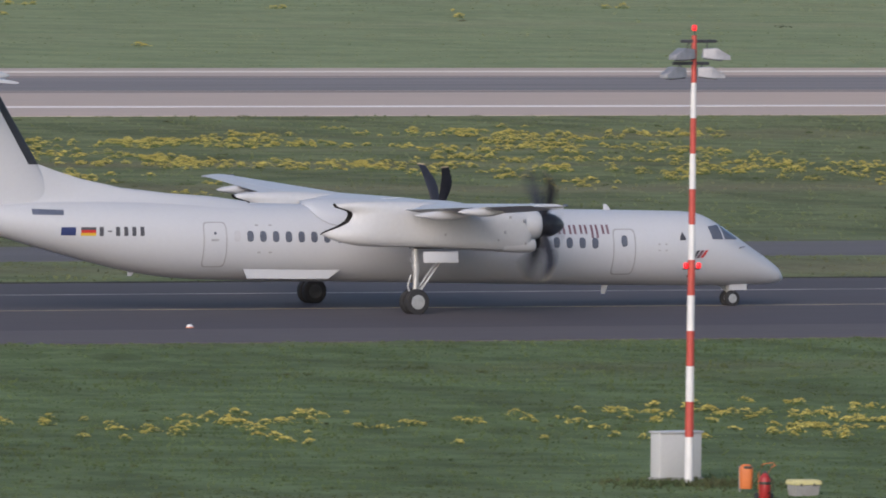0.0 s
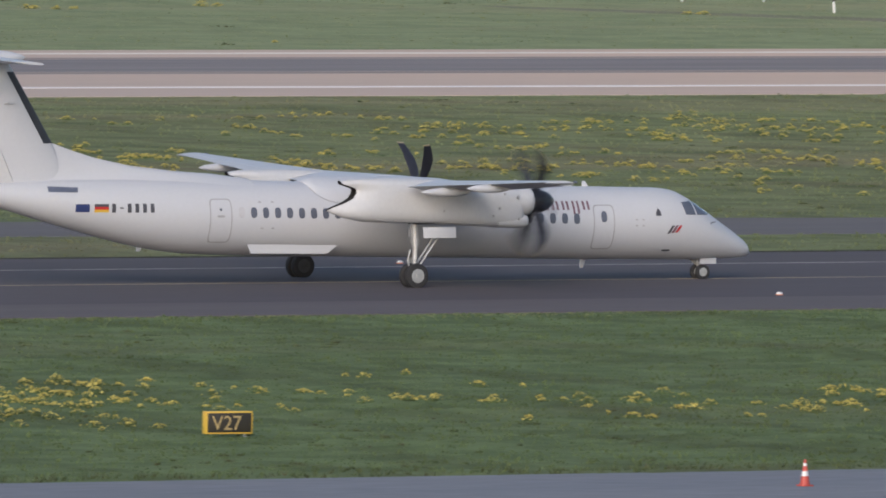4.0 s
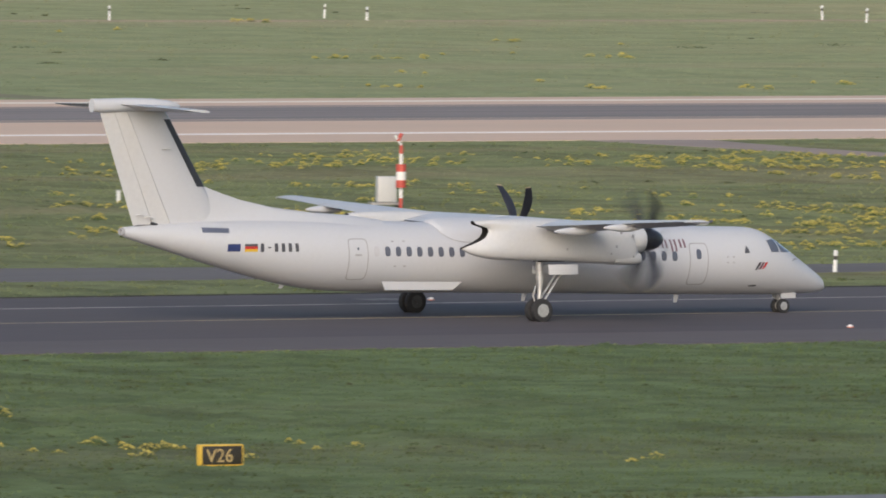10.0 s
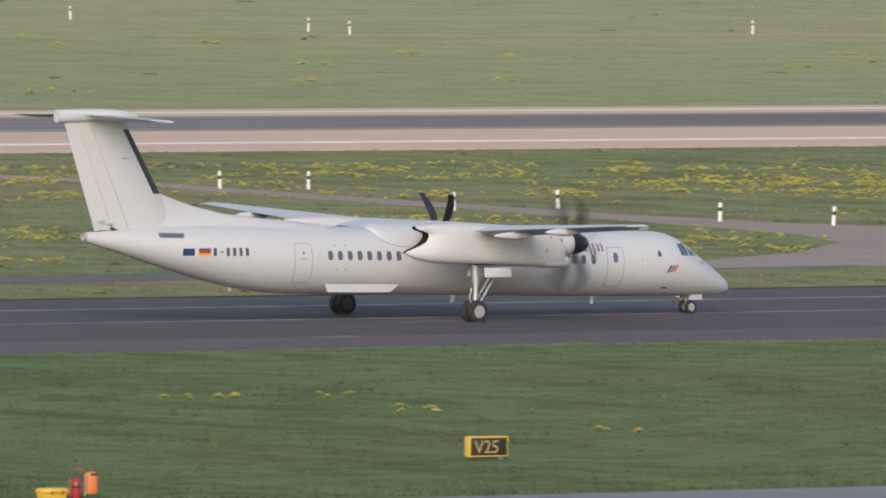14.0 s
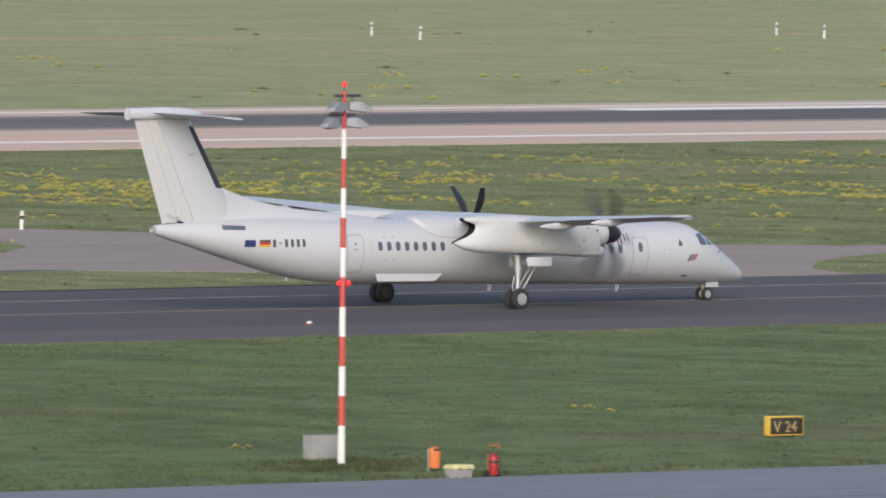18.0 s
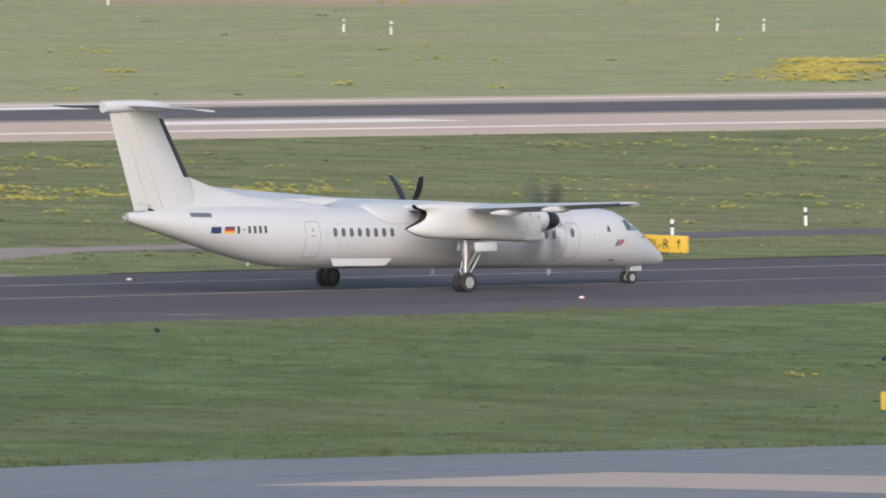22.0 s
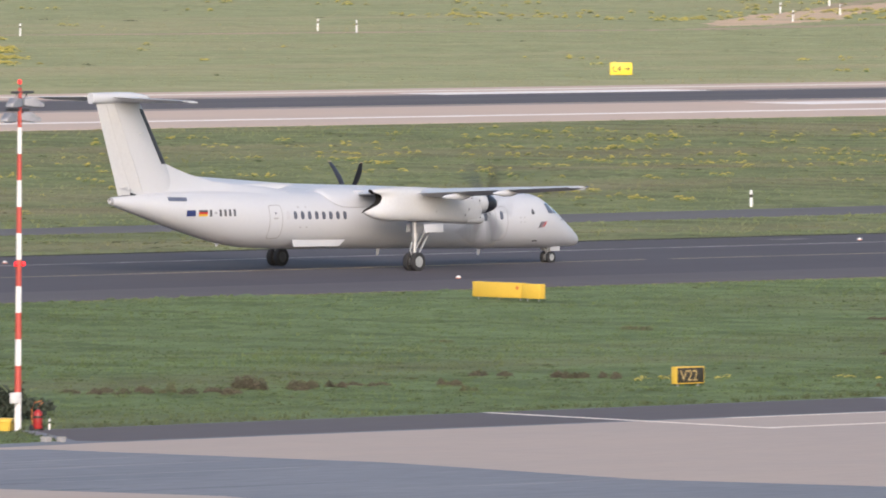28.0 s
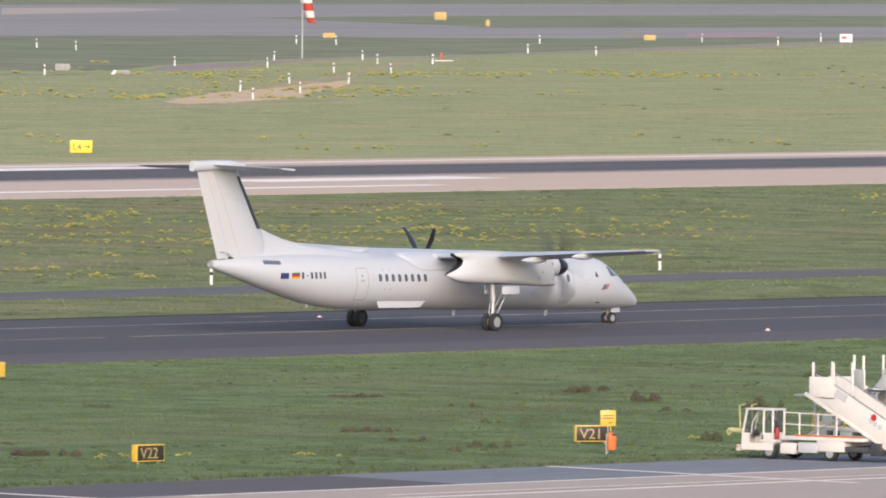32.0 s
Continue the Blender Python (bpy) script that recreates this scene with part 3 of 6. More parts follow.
def skin(x, z, side=-1, off=0.0):
    zb, zt, w = hull(x)
    zc, rz = (zb + zt) / 2, (zt - zb) / 2
    u = max(-0.995, min(0.995, (z - zc) / rz))
    c = math.sqrt(1 - u * u)
    n = Vector((0, side * c / w, u / rz)).normalized()
    return Vector((x, side * w * c, z)) + n * off


def decal(name, outline, material, parent, side=-1, off=0.006, label=""):
    """A thin plate that follows the fuselage, from an outline in x and z."""
    if len(outline) < 8:
        outline = [(a[0] + (b[0] - a[0]) * k / 4, a[1] + (b[1] - a[1]) * k / 4) for a, b in zip(outline, outline[1:] + outline[:1]) for k in range(4)]
    cx, cz = sum(p[0] for p in outline) / len(outline), sum(p[1] for p in outline) / len(outline)
    bm = bmesh.new()
    rings = [[skin(cx + (x - cx) * k, cz + (z - cz) * k, side, off if k < 1 else off - 0.002) for x, z in outline] for k in (1.0, 0.97, 0.75, 0.5, 0.2)]
    loft(bm, rings, caps=False)
    bm.faces.new([v for v in bm.verts][-len(outline):])
    return part(name, bm, material, parent, label, smooth=30)


def rounded(x0, x1, z0, z1, power=4.0, n=20):
    cx, cz, rx, rz = (x0 + x1) / 2, (z0 + z1) / 2, (x1 - x0) / 2, (z1 - z0) / 2
    f = lambda v: np.copysign(np.abs(v) ** (2 / power), v)
    a = np.linspace(0, 2 * math.pi, 1201)
    x, z = cx + rx * f(np.cos(a)), cz + rz * f(np.sin(a))
    run = np.concatenate([[0], np.cumsum(np.hypot(np.diff(x), np.diff(z)))])
    at = np.linspace(0, run[-1], n, endpoint=False)
    return list(zip(np.interp(at, run, x).tolist(), np.interp(at, run, z).tolist()))


def frame_strip(name, x0, x1, z0, z1, width, material, parent, side=-1, off=0.007):
    bm = bmesh.new()
    n = 80
    a, b = rounded(x0, x1, z0, z1, 8, n), rounded(x0 + width, x1 - width, z0 + width, z1 - width, 8, n)
    loft(bm, [[skin(x, z, side, off) for x, z in a], [skin(x, z, side, off) for x, z in b]], caps=False)
    return part(name, bm, material, parent)


def foil(bm, sections, part_of=(0.0, 1.0), swell=0.0, index=0):
    """A wing between sections (leading edge, trailing edge, thickness, up)."""
    rings = []
    u0, u1 = part_of
    us = [u0 + (u1 - u0) * (1 - math.cos(a)) / 2 for a in np.linspace(0, math.pi, 11)]
    th = lambda u: 5 * (0.2969 * math.sqrt(u) - 0.126 * u - 0.3516 * u * u + 0.2843 * u ** 3 - 0.1036 * u ** 4)
    for le, te, t, up in sections:
        le, te, up = Vector(le), Vector(te), Vector(up)
        top = [le.lerp(te, u) + up * (th(u) * t * 1.15 + swell) for u in us]
        low = [le.lerp(te, u) - up * (th(u) * t * 0.85 + swell) for u in us]
        if swell:
            top[0] = low[0] = le + (le - te).normalized() * swell
            rings.append(top + low[::-1][:-1])
        else:
            rings.append(top + low[::-1][1 if u1 == 1 else 0:-1 if u0 == 0 else None])
    return loft(bm, rings, index=index)


def cuts(s0, s1, k):
    """The section between two sections at k."""
    return (Vector(s0[0]).lerp(s1[0], k), Vector(s0[1]).lerp(s1[1], k), s0[2] + (s1[2] - s0[2]) * k, s0[3])


def blade(bm, turn, r0=0.3, r1=2.05):
    rings = []
    for k in np.linspace(0, 1, 9):
        r = r0 + (r1 - r0) * k
        u = (r - 0.3) / 1.76
        chord = 0.22 + 0.24 * math.sin(min(1, u * 1.6) * math.pi / 2) - 0.16 * max(0, u - 0.62) / 0.38
        twist = radians(90 - 10 * u)
        sweep = 0.1 * math.sin(u * math.pi) - 0.2 * u ** 3
        t = 0.07 * (1 - u) + 0.018
        pts = []
        for a in np.linspace(0, 2 * math.pi, 10, endpoint=False):
            u, w = math.cos(a) * chord / 2 + sweep, math.sin(a) * t / 2
            pts.append(Matrix.Rotation(turn, 3, "X") @ Vector((u * math.sin(twist) + w * math.cos(twist), u * math.cos(twist) - w * math.sin(twist), r)))
        rings.append(pts)
    return loft(bm, rings)


def propeller(parent, at, name="propeller"):
    bm = bmesh.new()
    lathe(bm, [(0.46, -0.32), (0.46, 0.0), (0.44, 0.25), (0.37, 0.5), (0.25, 0.72), (0.11, 0.85), (0.02, 0.88)], "x", n=28)
    hub = part(name, bm, SPIN, parent, "black pointed spinner with six black scimitar blades")
    for k in range(6):
        bm = bmesh.new()
        blade(bm, radians(30 + 60 * k), r1=2.02)
        b = part("blade", bm, BLADE_BLACK, hub)
        bm = bmesh.new()
        blade(bm, radians(30 + 60 * k), r0=2.021, r1=2.07)
        part("blade_tip", bm, TIP, b)
        if at == PROP_NEAR:
            near_blades.append(b)
    hub.matrix_basis = Matrix.Translation(at)
    return hub


def wheel_at(parent, at, radius, width, side):
    bm = bmesh.new()
    h = width / 2
    lathe(bm, [(radius * 0.55, -h * 0.85), (radius * 0.8, -h), (radius * 0.94, -h * 0.82), (radius, -h * 0.4), (radius, h * 0.4), (radius * 0.94, h * 0.82), (radius * 0.8, h), (radius * 0.55, h * 0.85)], "y", n=32)
    w = part("wheel", bm, TYRE, parent, "black aircraft tyre on an alloy rim")
    bm = bmesh.new()
    lathe(bm, [(radius * 0.56, -h * 0.87), (radius * 0.5, -h * 0.92), (radius * 0.42, -h * 0.7), (radius * 0.2, -h * 0.72), (radius * 0.16, -h * 1.02), (0.01, -h * 1.05)], "y", n=24)
    lathe(bm, [(radius * 0.56, h * 0.87), (radius * 0.5, h * 0.92), (radius * 0.42, h * 0.7), (radius * 0.2, h * 0.72), (radius * 0.16, h * 1.02), (0.01, h * 1.05)], "y", n=24)
    for k in range(8):
        a = k * math.pi / 4
        for s in (-1, 1):
            lathe(bm, [(radius * 0.035, -0.01), (radius * 0.035, 0.02)], "y", (radius * 0.31 * math.cos(a), s * h * 0.74, radius * 0.31 * math.sin(a)), n=6)
    # the main wheels on the +y side get darker rims
    part("rim", bm, ALLOY if side < 0 else DARK, w, "" if side < 0 else "dark steel wheel rim")
    w.matrix_basis = Matrix.Translation(at)
    wheels.append((w, radius, at))
    return w


wheels, near_blades = [], []
PROP_NEAR, PROP_FAR = (4.86, -4.4, 3.13), (4.86, 4.4, 3.13)


def build_plane():
    p = thing("airliner", "white twin-turboprop airliner with a T-tail taxiing on the asphalt", "aircraft")
    xs = np.concatenate([np.linspace(16.43, 12.2, 26), np.linspace(11.8, -5.5, 30), np.linspace(-6, -16.15, 30)])
    bm = bmesh.new()
    rings = []
    for x in xs:
        zb, zt, w = hull(x)
        rings.append([(x, w * math.cos(a), (zb + zt) / 2 + (zt - zb) / 2 * math.sin(a)) for a in np.linspace(0, 2 * math.pi, 56, endpoint=False)])
    loft(bm, rings)
    part("fuselage", bm, PAINT, p, smooth=60)
    bm = bmesh.new()
    lathe(bm, [(0.17, -16.1), (0.165, -16.2), (0.14, -16.28), (0.11, -16.26), (0.1, -16.1)], "x", (0, 0, 3.46), n=20)
    part("tail_exhaust", bm, SEAM, p, "grey auxiliary exhaust ring")
    # dorsal fillet
    bm = bmesh.new()
    rings = []
    for x, z, w in ((-4.6, 3.84, 0.6), (-6, 4.02, 0.55), (-7.58, 4.13, 0.46), (-9.35, 4.33, 0.38), (-10.87, 4.64, 0.27), (-11.8, 4.92, 0.22), (-12.5, 5.16, 0.18), (-13.4, 5.2, 0.12)):
        low, crown, half = hull(x)
        ring = []
        for u in np.linspace(-1, 1, 15):
            k = (1 - u * u) ** (2.2 + 0.5 * max(0, -5 - x))
            over = (low + crown) / 2 + (crown - low) / 2 * math.sqrt(max(0, 1 - (u * w * 1.6 / half) ** 2))
            ring.append((x, u * w * 1.6, over - 0.03 + (z - crown + 0.03) * k))
        rings.append(ring)
    loft(bm, rings, caps=False, closed=False)
    part("dorsal_fillet", bm, PAINT, p, smooth=70)
    # fin and rudder
    le = lambda z: -12.46 - 0.6165 * (z - 5.08)
    te = lambda z: -15.67 - 0.3562 * (z - 3.61)
    sec = lambda z, t: ((le(z), 0, z), (te(z), 0, z), t, (0, 1, 0))
    lo, hi = sec(3.66, 0.42), sec(8.05, 0.34)
    for name, u in (("fin", (0.0, 0.6)), ("rudder", (0.606, 0.79)), ("rudder_tab", (0.795, 1.0))):
        bm = bmesh.new()
        foil(bm, [lo, hi], u)
        part(name, bm, PAINT_D if name != "fin" else PAINT, p, smooth=60)
    bm = bmesh.new()
    foil(bm, [cuts(lo, hi, 0.34), cuts(lo, hi, 0.93)], (0, 0.11), 0.006)
    part("deicing_boot", bm, BOOT, p, "black rubber strip on the fin's leading edge")
    bm = bmesh.new()
    tube(bm, [(te(3.7) + 1.45, -0.1, 3.72), (te(3.7) + 0.2, -0.09, 3.7), (te(3.7) - 0.02, -0.03, 3.66)], 0.025, 6)
    box(bm, (-14.82, -0.1, 3.74), (0.3, 0.14, 0.13), Matrix.Rotation(0.3, 3, "Y"), 0.02)
    part("rudder_gap", bm, BOOT, p)
    for x, z in ((-14.35, 6.6), (-15.1, 4.0), (-15.5, 4.1)):
        bm = bmesh.new()
        tube(bm, [(x + 0.2, -0.2, z), (x - 0.1, -0.26, z + 0.02), (x - 0.22, -0.2, z)], [0.02, 0.04, 0.015], 6)
        part("hinge_fairing", bm, PAINT_D, p)
    # tail bullet and tailplanes
    bm = bmesh.new()
    rings = []
    for x, zc, h, w in ((-17.62, 8.28, 0.26, 0.2), (-17.3, 8.28, 0.26, 0.24), (-16, 8.3, 0.26, 0.27), (-14.9, 8.28, 0.26, 0.25), (-14.2, 8.26, 0.2, 0.19), (-13.8, 8.25, 0.1, 0.1), (-13.64, 8.25, 0.03, 0.03)):
        f = lambda v: math.copysign(abs(v) ** 0.75, v)
        rings.append([(x, w * f(math.cos(a)), zc + h * f(math.sin(a))) for a in np.linspace(0, 2 * math.pi, 20, endpoint=False)])
    loft(bm, rings)
    part("bullet_fairing", bm, PAINT, p, smooth=60)
    for s in (-1, 1):
        root, tip = ((-14.15, s * 0.1, 8.11), (-16.7, s * 0.1, 8.27), 0.24, (0, 0, 1)), ((-15.2, s * 4.6, 8.14), (-16.42, s * 4.6, 8.23), 0.1, (0, 0, 1))
        bm = bmesh.new()
        foil(bm, [root, cuts(root, tip, 0.5), tip], (0, 0.68))
        part("tailplane", bm, PAINT, p, smooth=60)
        bm = bmesh.new()
        foil(bm, [cuts(root, tip, 0.08), tip], (0.69, 1))
        for v in bm.verts:
            v.co.z += max(0.0, -15.9 - 0.1 * abs(v.co.y) - v.co.x) * 0.1
        part("elevator", bm, PAINT_D, p, smooth=60)
        bm = bmesh.new()
        foil(bm, [cuts(root, tip, 0.1), cuts(root, tip, 0.97)], (0, 0.06), 0.005)
        part("deicing_boot", bm, BOOT, p)
    # wings
    up = (0, 0, 1)
    for s in (-1, 1):
        a = ((2.1, s * 0.2, 3.74), (-1.0, s * 0.2, 3.57), 0.42, up)
        b = ((2.0, s * 5.2, 3.65), (-0.82, s * 5.2, 3.71), 0.45, up)
        c = ((1.15, s * 14.2, 4.12), (0.0, s * 14.2, 4.2), 0.19, up)
        bm = bmesh.new()
        foil(bm, [a, b], (0, 0.74))
        foil(bm, [cuts(a, b, 0.999), cuts(b, c, 0.5), c], (0, 0.74))
        wing = part("wing", bm, PAINT, p, smooth=60)
        bm = bmesh.new()
        foil(bm, [cuts(a, b, 0.26), cuts(a, b, 0.72)], (0.75, 1))
        part("inboard_flap", bm, PAINT_D, p, smooth=60)
        bm = bmesh.new()
        foil(bm, [cuts(b, c, 0.01), cuts(b, c, 0.6)], (0.75, 1))
        part("outboard_flap", bm, PAINT_D, p, smooth=60)
        bm = bmesh.new()
        foil(bm, [cuts(b, c, 0.61), c], (0.75, 1))
        part("aileron", bm, PAINT_D, p, smooth=60)
        bm = bmesh.new()
        foil(bm, [cuts(b, c, 0.04), cuts(b, c, 0.98)], (0, 0.07), 0.006)
        part("deicing_boot", bm, BOOT, p)
        bm = bmesh.new()
        rings = [[(x, s * (14.2 + d), 4.17 + h * math.sin(q)) for q, d in ((0, 0), (1.57, 0), (3.14, 0.1), (4.71, 0))] for x, h, d in ((1.2, 0.02, 0), (0.6, 0.08, 0), (0.0, 0.02, 0))]
        loft(bm, rings)
        part("wing_tip", bm, PAINT, p)
        for y, x, z, ln in ((7.4, -0.35, 3.56, 1.0), (10.4, -0.2, 3.8, 0.9)):
            bm = bmesh.new()
            prof = [(0.02, x - ln), (0.1, x - ln * 0.7), (0.17, x - ln * 0.1), (0.16, x + ln * 0.4), (0.09, x + ln * 0.8), (0.02, x + ln)]
            lathe(bm, prof, "x", (0, s * y, z + 0.04), n=14)
            part("flap_fairing", bm, PAINT, p, smooth=60)
        bm = bmesh.new()
        lathe(bm, [(0.01, 0), (0.05, 0.02), (0.05, 0.16), (0.01, 0.2)], "x", (1.1, s * 14.25, 4.2), n=10)
        part("navigation_light", bm, GLASS, p)
    # the fairing over the wing's root
    bm = bmesh.new()
    rings = []
    for x in np.linspace(-2.45, 4.2, 44):
        u = (x - 0.4) / (2.85 if x < 0.4 else 3.82)
        k = max(0.0, 1 - abs(u) ** 6) ** 0.7
        zb, zt, w = hull(x)
        zc, rz = (zb + zt) / 2, (zt - zb) / 2
        low = math.asin(max(-1, min(0.999, (3.7 - 0.75 * k - zc) / rz)))
        ring = []
        for q in np.linspace(low, math.pi - low, 25):
            edge = min(1, (q - low) / 0.25, (math.pi - low - q) / 0.25)
            o = 0.008 + (0.07 + 0.17 * max(0, math.sin(q)) ** 2) * k * edge
            ring.append((x, (w + o * 0.6) * math.cos(q), zc + rz * math.sin(q) + o * math.sin(q)))
        rings.append(ring)
    loft(bm, rings, caps=False, closed=False)
    part("wing_root_fairing", bm, PAINT, p, smooth=70)
    bm = bmesh.new()
    pts = []
    for x in np.linspace(-2.45, 3.4, 60):
        u = (x - 0.4) / (2.85 if x < 0.4 else 3.82)
        pts.append(skin(x, 3.7 - 0.75 * max(0, 1 - abs(u) ** 6) ** 0.7, -1, 0.012))
    tube(bm, pts, 0.014, 5)
    part("fairing_seam", bm, SEAM, p)
    # nacelles
    for s in (-1, 1):
        y0 = s * 4.4
        rings = []
        f = lambda v: math.copysign(abs(v) ** 0.6, v)
        for x, zb, zt, w in ((4.34, 2.34, 3.5, 0.36), (4.28, 2.24, 3.56, 0.44), (4.1, 2.17, 3.6, 0.52), (3.2, 2.2, 3.74, 0.6), (2.0, 2.25, 3.86, 0.62), (0.6, 2.33, 3.96, 0.62), (-0.8, 2.38, 4.02, 0.6)):
            zc, h = (zb + zt) / 2, (zt - zb) / 2
            rings.append([(x, y0 + w * f(math.cos(a)), zc + h * f(math.sin(a))) for a in np.linspace(0, 2 * math.pi, 36, endpoint=False)])
        # the rear: a pointed lip below, a hollow cut above it
        for q, zb, zt, w in ((0.25, 2.39, 4.02, 0.585), (0.5, 2.43, 4.0, 0.54), (0.75, 2.56, 3.97, 0.42), (0.9, 2.7, 3.94, 0.3), (1.0, 2.83, 3.9, 0.19)):
            zc, h = (zb + zt) / 2, (zt - zb) / 2
            ring = []
            for a in np.linspace(0, 2 * math.pi, 36, endpoint=False):
                v = f(math.sin(a)) if q < 0.9 else math.sin(a)
                z = zc + h * v
                narrow = 1 - 0.75 * q ** 3 * max(0, -v) ** 1.5
                ring.append((-0.8 + q * (np.interp(z, [2.84, 2.92, 3.08, 3.26, 3.5, 3.66, 3.76, 3.85], [-3.62, -3.48, -3.0, -2.64, -2.48, -2.55, -3.0, -3.1]) + 0.8), y0 + w * narrow * f(math.cos(a)), z))
            rings.append(ring)
        bm = bmesh.new()
        loft(bm, rings, caps=False)
        bm.faces.new([bm.verts.new(q) for q in rings[0]])
        nac = part("nacelle", bm, PAINT_D, p, "white engine nacelle with soot at its slanted rear", smooth=60)
        bm = bmesh.new()
        rear = rings[-1]
        c = Vector([sum(q[i] for q in rear) / len(rear) for i in range(3)])
        loft(bm, [rear, [Vector(q).lerp(c, 0.06) + Vector((0.3, 0, 0)) for q in rear], [Vector(q).lerp(c, 0.3) + Vector((0.7, 0, 0)) for q in rear]], caps=False)
        bm.faces.new(list(bm.verts)[-len(rear):])
        part("exhaust", bm, SOOT_AND_SHADE, nac)
        bm = bmesh.new()
        tube(bm, [Vector(q) for q in rear] + [Vector(rear[0])], 0.018, 6)
        part("exhaust_rim", bm, SOOT_AND_SHADE, nac)
        bm = bmesh.new()
        g = lambda v: math.copysign(abs(v) ** 0.7, v)
        loft(bm, [[(x, y0 + w * g(math.cos(a)), zc + h * g(math.sin(a))) for a in np.linspace(0, 2 * math.pi, 24, endpoint=False)] for x, w, zc, h in ((3.2, 0.52, 2.42, 0.24), (4.0, 0.5, 2.42, 0.265), (4.36, 0.47, 2.42, 0.26), (4.5, 0.41, 2.42, 0.21), (4.54, 0.34, 2.42, 0.15), (4.5, 0.3, 2.42, 0.12), (4.2, 0.27, 2.42, 0.1))])
        part("chin_intake", bm, PAINT_D, nac, "rounded scoop under the propeller", smooth=50)
        bm = bmesh.new()
        lathe(bm, [(0.52, 3.9), (0.525, 4.3), (0.51, 4.55), (0.485, 4.7), (0.44, 4.74), (0.4, 4.6)], "x", (0, y0, 3.13), n=32)
        part("spinner_cowl", bm, PAINT_D, nac, smooth=50)
        for x, z, a in ((3.95, 3.3, 0.1), (3.4, 3.42, 0.08), (2.95, 2.62, 0.06), (4.0, 2.5, 0.06), (0.9, 2.82, 0.07), (3.2, 2.9, 0.09)):
            bm = bmesh.new()
            box(bm, (x, y0 - 0.605, z), (a, 0.04, a * 1.2), None, 0.01)
            part("drain_vent", bm, SEAM, nac)
        bm = bmesh.new()
        tube(bm, [(x, y0 + s * (0.0 + w), z) for x, w, z in ((4.6, 0.4, 2.3), (3.2, 0.5, 2.3), (0.6, 0.52, 2.42), (-1.4, 0.5, 2.46), (-2.6, 0.3, 2.66))], 0.01, 5)
        part("cowl_seam", bm, SEAM, nac)
        # main gear
        bm = bmesh.new()
        tube(bm, [(0.0, y0, 2.5), (0.06, y0, 1.45)], 0.13, 14)
        tube(bm, [(0.06, y0, 1.5), (0.04, y0, 0.9), (0.0, y0, 0.5)], [0.1, 0.095, 0.085], 14)
        tube(bm, [(0.05, y0, 1.75), (0.05, y0, 1.65)], 0.17, 14)
        tube(bm, [(0, y0 - 0.32, 0.43), (0, y0 + 0.32, 0.43)], 0.07, 12)
        tube(bm, [(-0.14, y0, 1.4), (-0.26, y0, 1.0), (-0.1, y0, 0.62)], 0.035, 8)
        leg = part("main_gear_leg", bm, STEEL, p, "pale steel landing gear strut")
        for o in (-0.16, 0.16):
            bm = bmesh.new()
            tube(bm, [(0.08, y0 + o, 0.72), (0.5, y0 + o, 1.3), (1.1, y0 + o, 2.1)], [0.035, 0.05, 0.045], 8)
            part("drag_brace", bm, STEEL, leg)
        for o in (-1, 1):
            bm = bmesh.new()
            box(bm, (0.75, y0 + o * 0.56, 2.03), (1.35, 0.03, 0.4), Matrix.Rotation(o * 0.12, 3, "X"), 0.012)
            part("gear_door", bm, PAINT, p)
        # a flat black plate: the open well's shade is in its colour
        bm = bmesh.new()
        box(bm, (0.45, y0, 2.35), (1.1, 0.6, 0.06), None, 0.02)
        part("wheel_well", bm, SOOT_AND_SHADE, p)
        for o in (-0.22, 0.22):
            wheel_at(p, (0.0, y0 + o, 0.455), 0.455, 0.28, s)
    # nose gear
    bm = bmesh.new()
    tube(bm, [(14.2, 0, 1.0), (14.37, 0, 0.3)], 0.07, 12)
    tube(bm, [(14.37, -0.28, 0.28), (14.37, 0.28, 0.28)], 0.045, 10)
    tube(bm, [(13.7, 0, 0.95), (14.32, 0, 0.5)], 0.035, 8)
    ng = part("nose_gear_leg", bm, STEEL, p)
    for s in (-1, 1):
        bm = bmesh.new()
        box(bm, (14.55, s * 0.3, 0.72), (0.7, 0.025, 0.26), None, 0.01)
        part("nose_gear_door", bm, PAINT, p)
        wheel_at(p, (14.37, s * 0.2, 0.29), 0.29, 0.17, -1)
    bm = bmesh.new()
    lathe(bm, [(0.06, 0), (0.07, 0.05), (0.02, 0.1)], "x", (14.5, 0, 0.62), n=12)
    part("taxi_light", bm, WHITE, ng)
    # windows, doors and markings
    for side in (-1, 1):
        for k in range(9):
            x = -5.43 + 0.492 * k
            w = decal("cabin_window", rounded(x - 0.125, x + 0.125, 2.66 - 0.0165 * (x + 5.43) - 0.19, 2.66 - 0.0165 * (x + 5.43) + 0.19, 3.2), BLIND if k == 0 else GLASS, p, side)
        for k in range(7):
            x = 4.9 + 0.502 * k + 0.52
            decal("cabin_window", rounded(x - 0.125, x + 0.125, 2.4 - 0.01 * k - 0.0 - 0.19, 2.4 - 0.01 * k + 0.19, 3.2), GLASS, p, side)
        for x0, x1, z0, z1 in ((-6.72, -5.85, 1.58, 3.14), (9.15, 10.0, 1.22, 2.82)):
            d = decal("cabin_door", rounded(x0, x1, z0, z1, 9, 60), PAINT, p, side, 0.006)
            frame_strip("door_seam", x0 - 0.02, x1 + 0.02, z0 - 0.02, z1 + 0.02, 0.045, SEAM, d, side, 0.009)
            zc = z0 + (z1 - z0) * 0.74
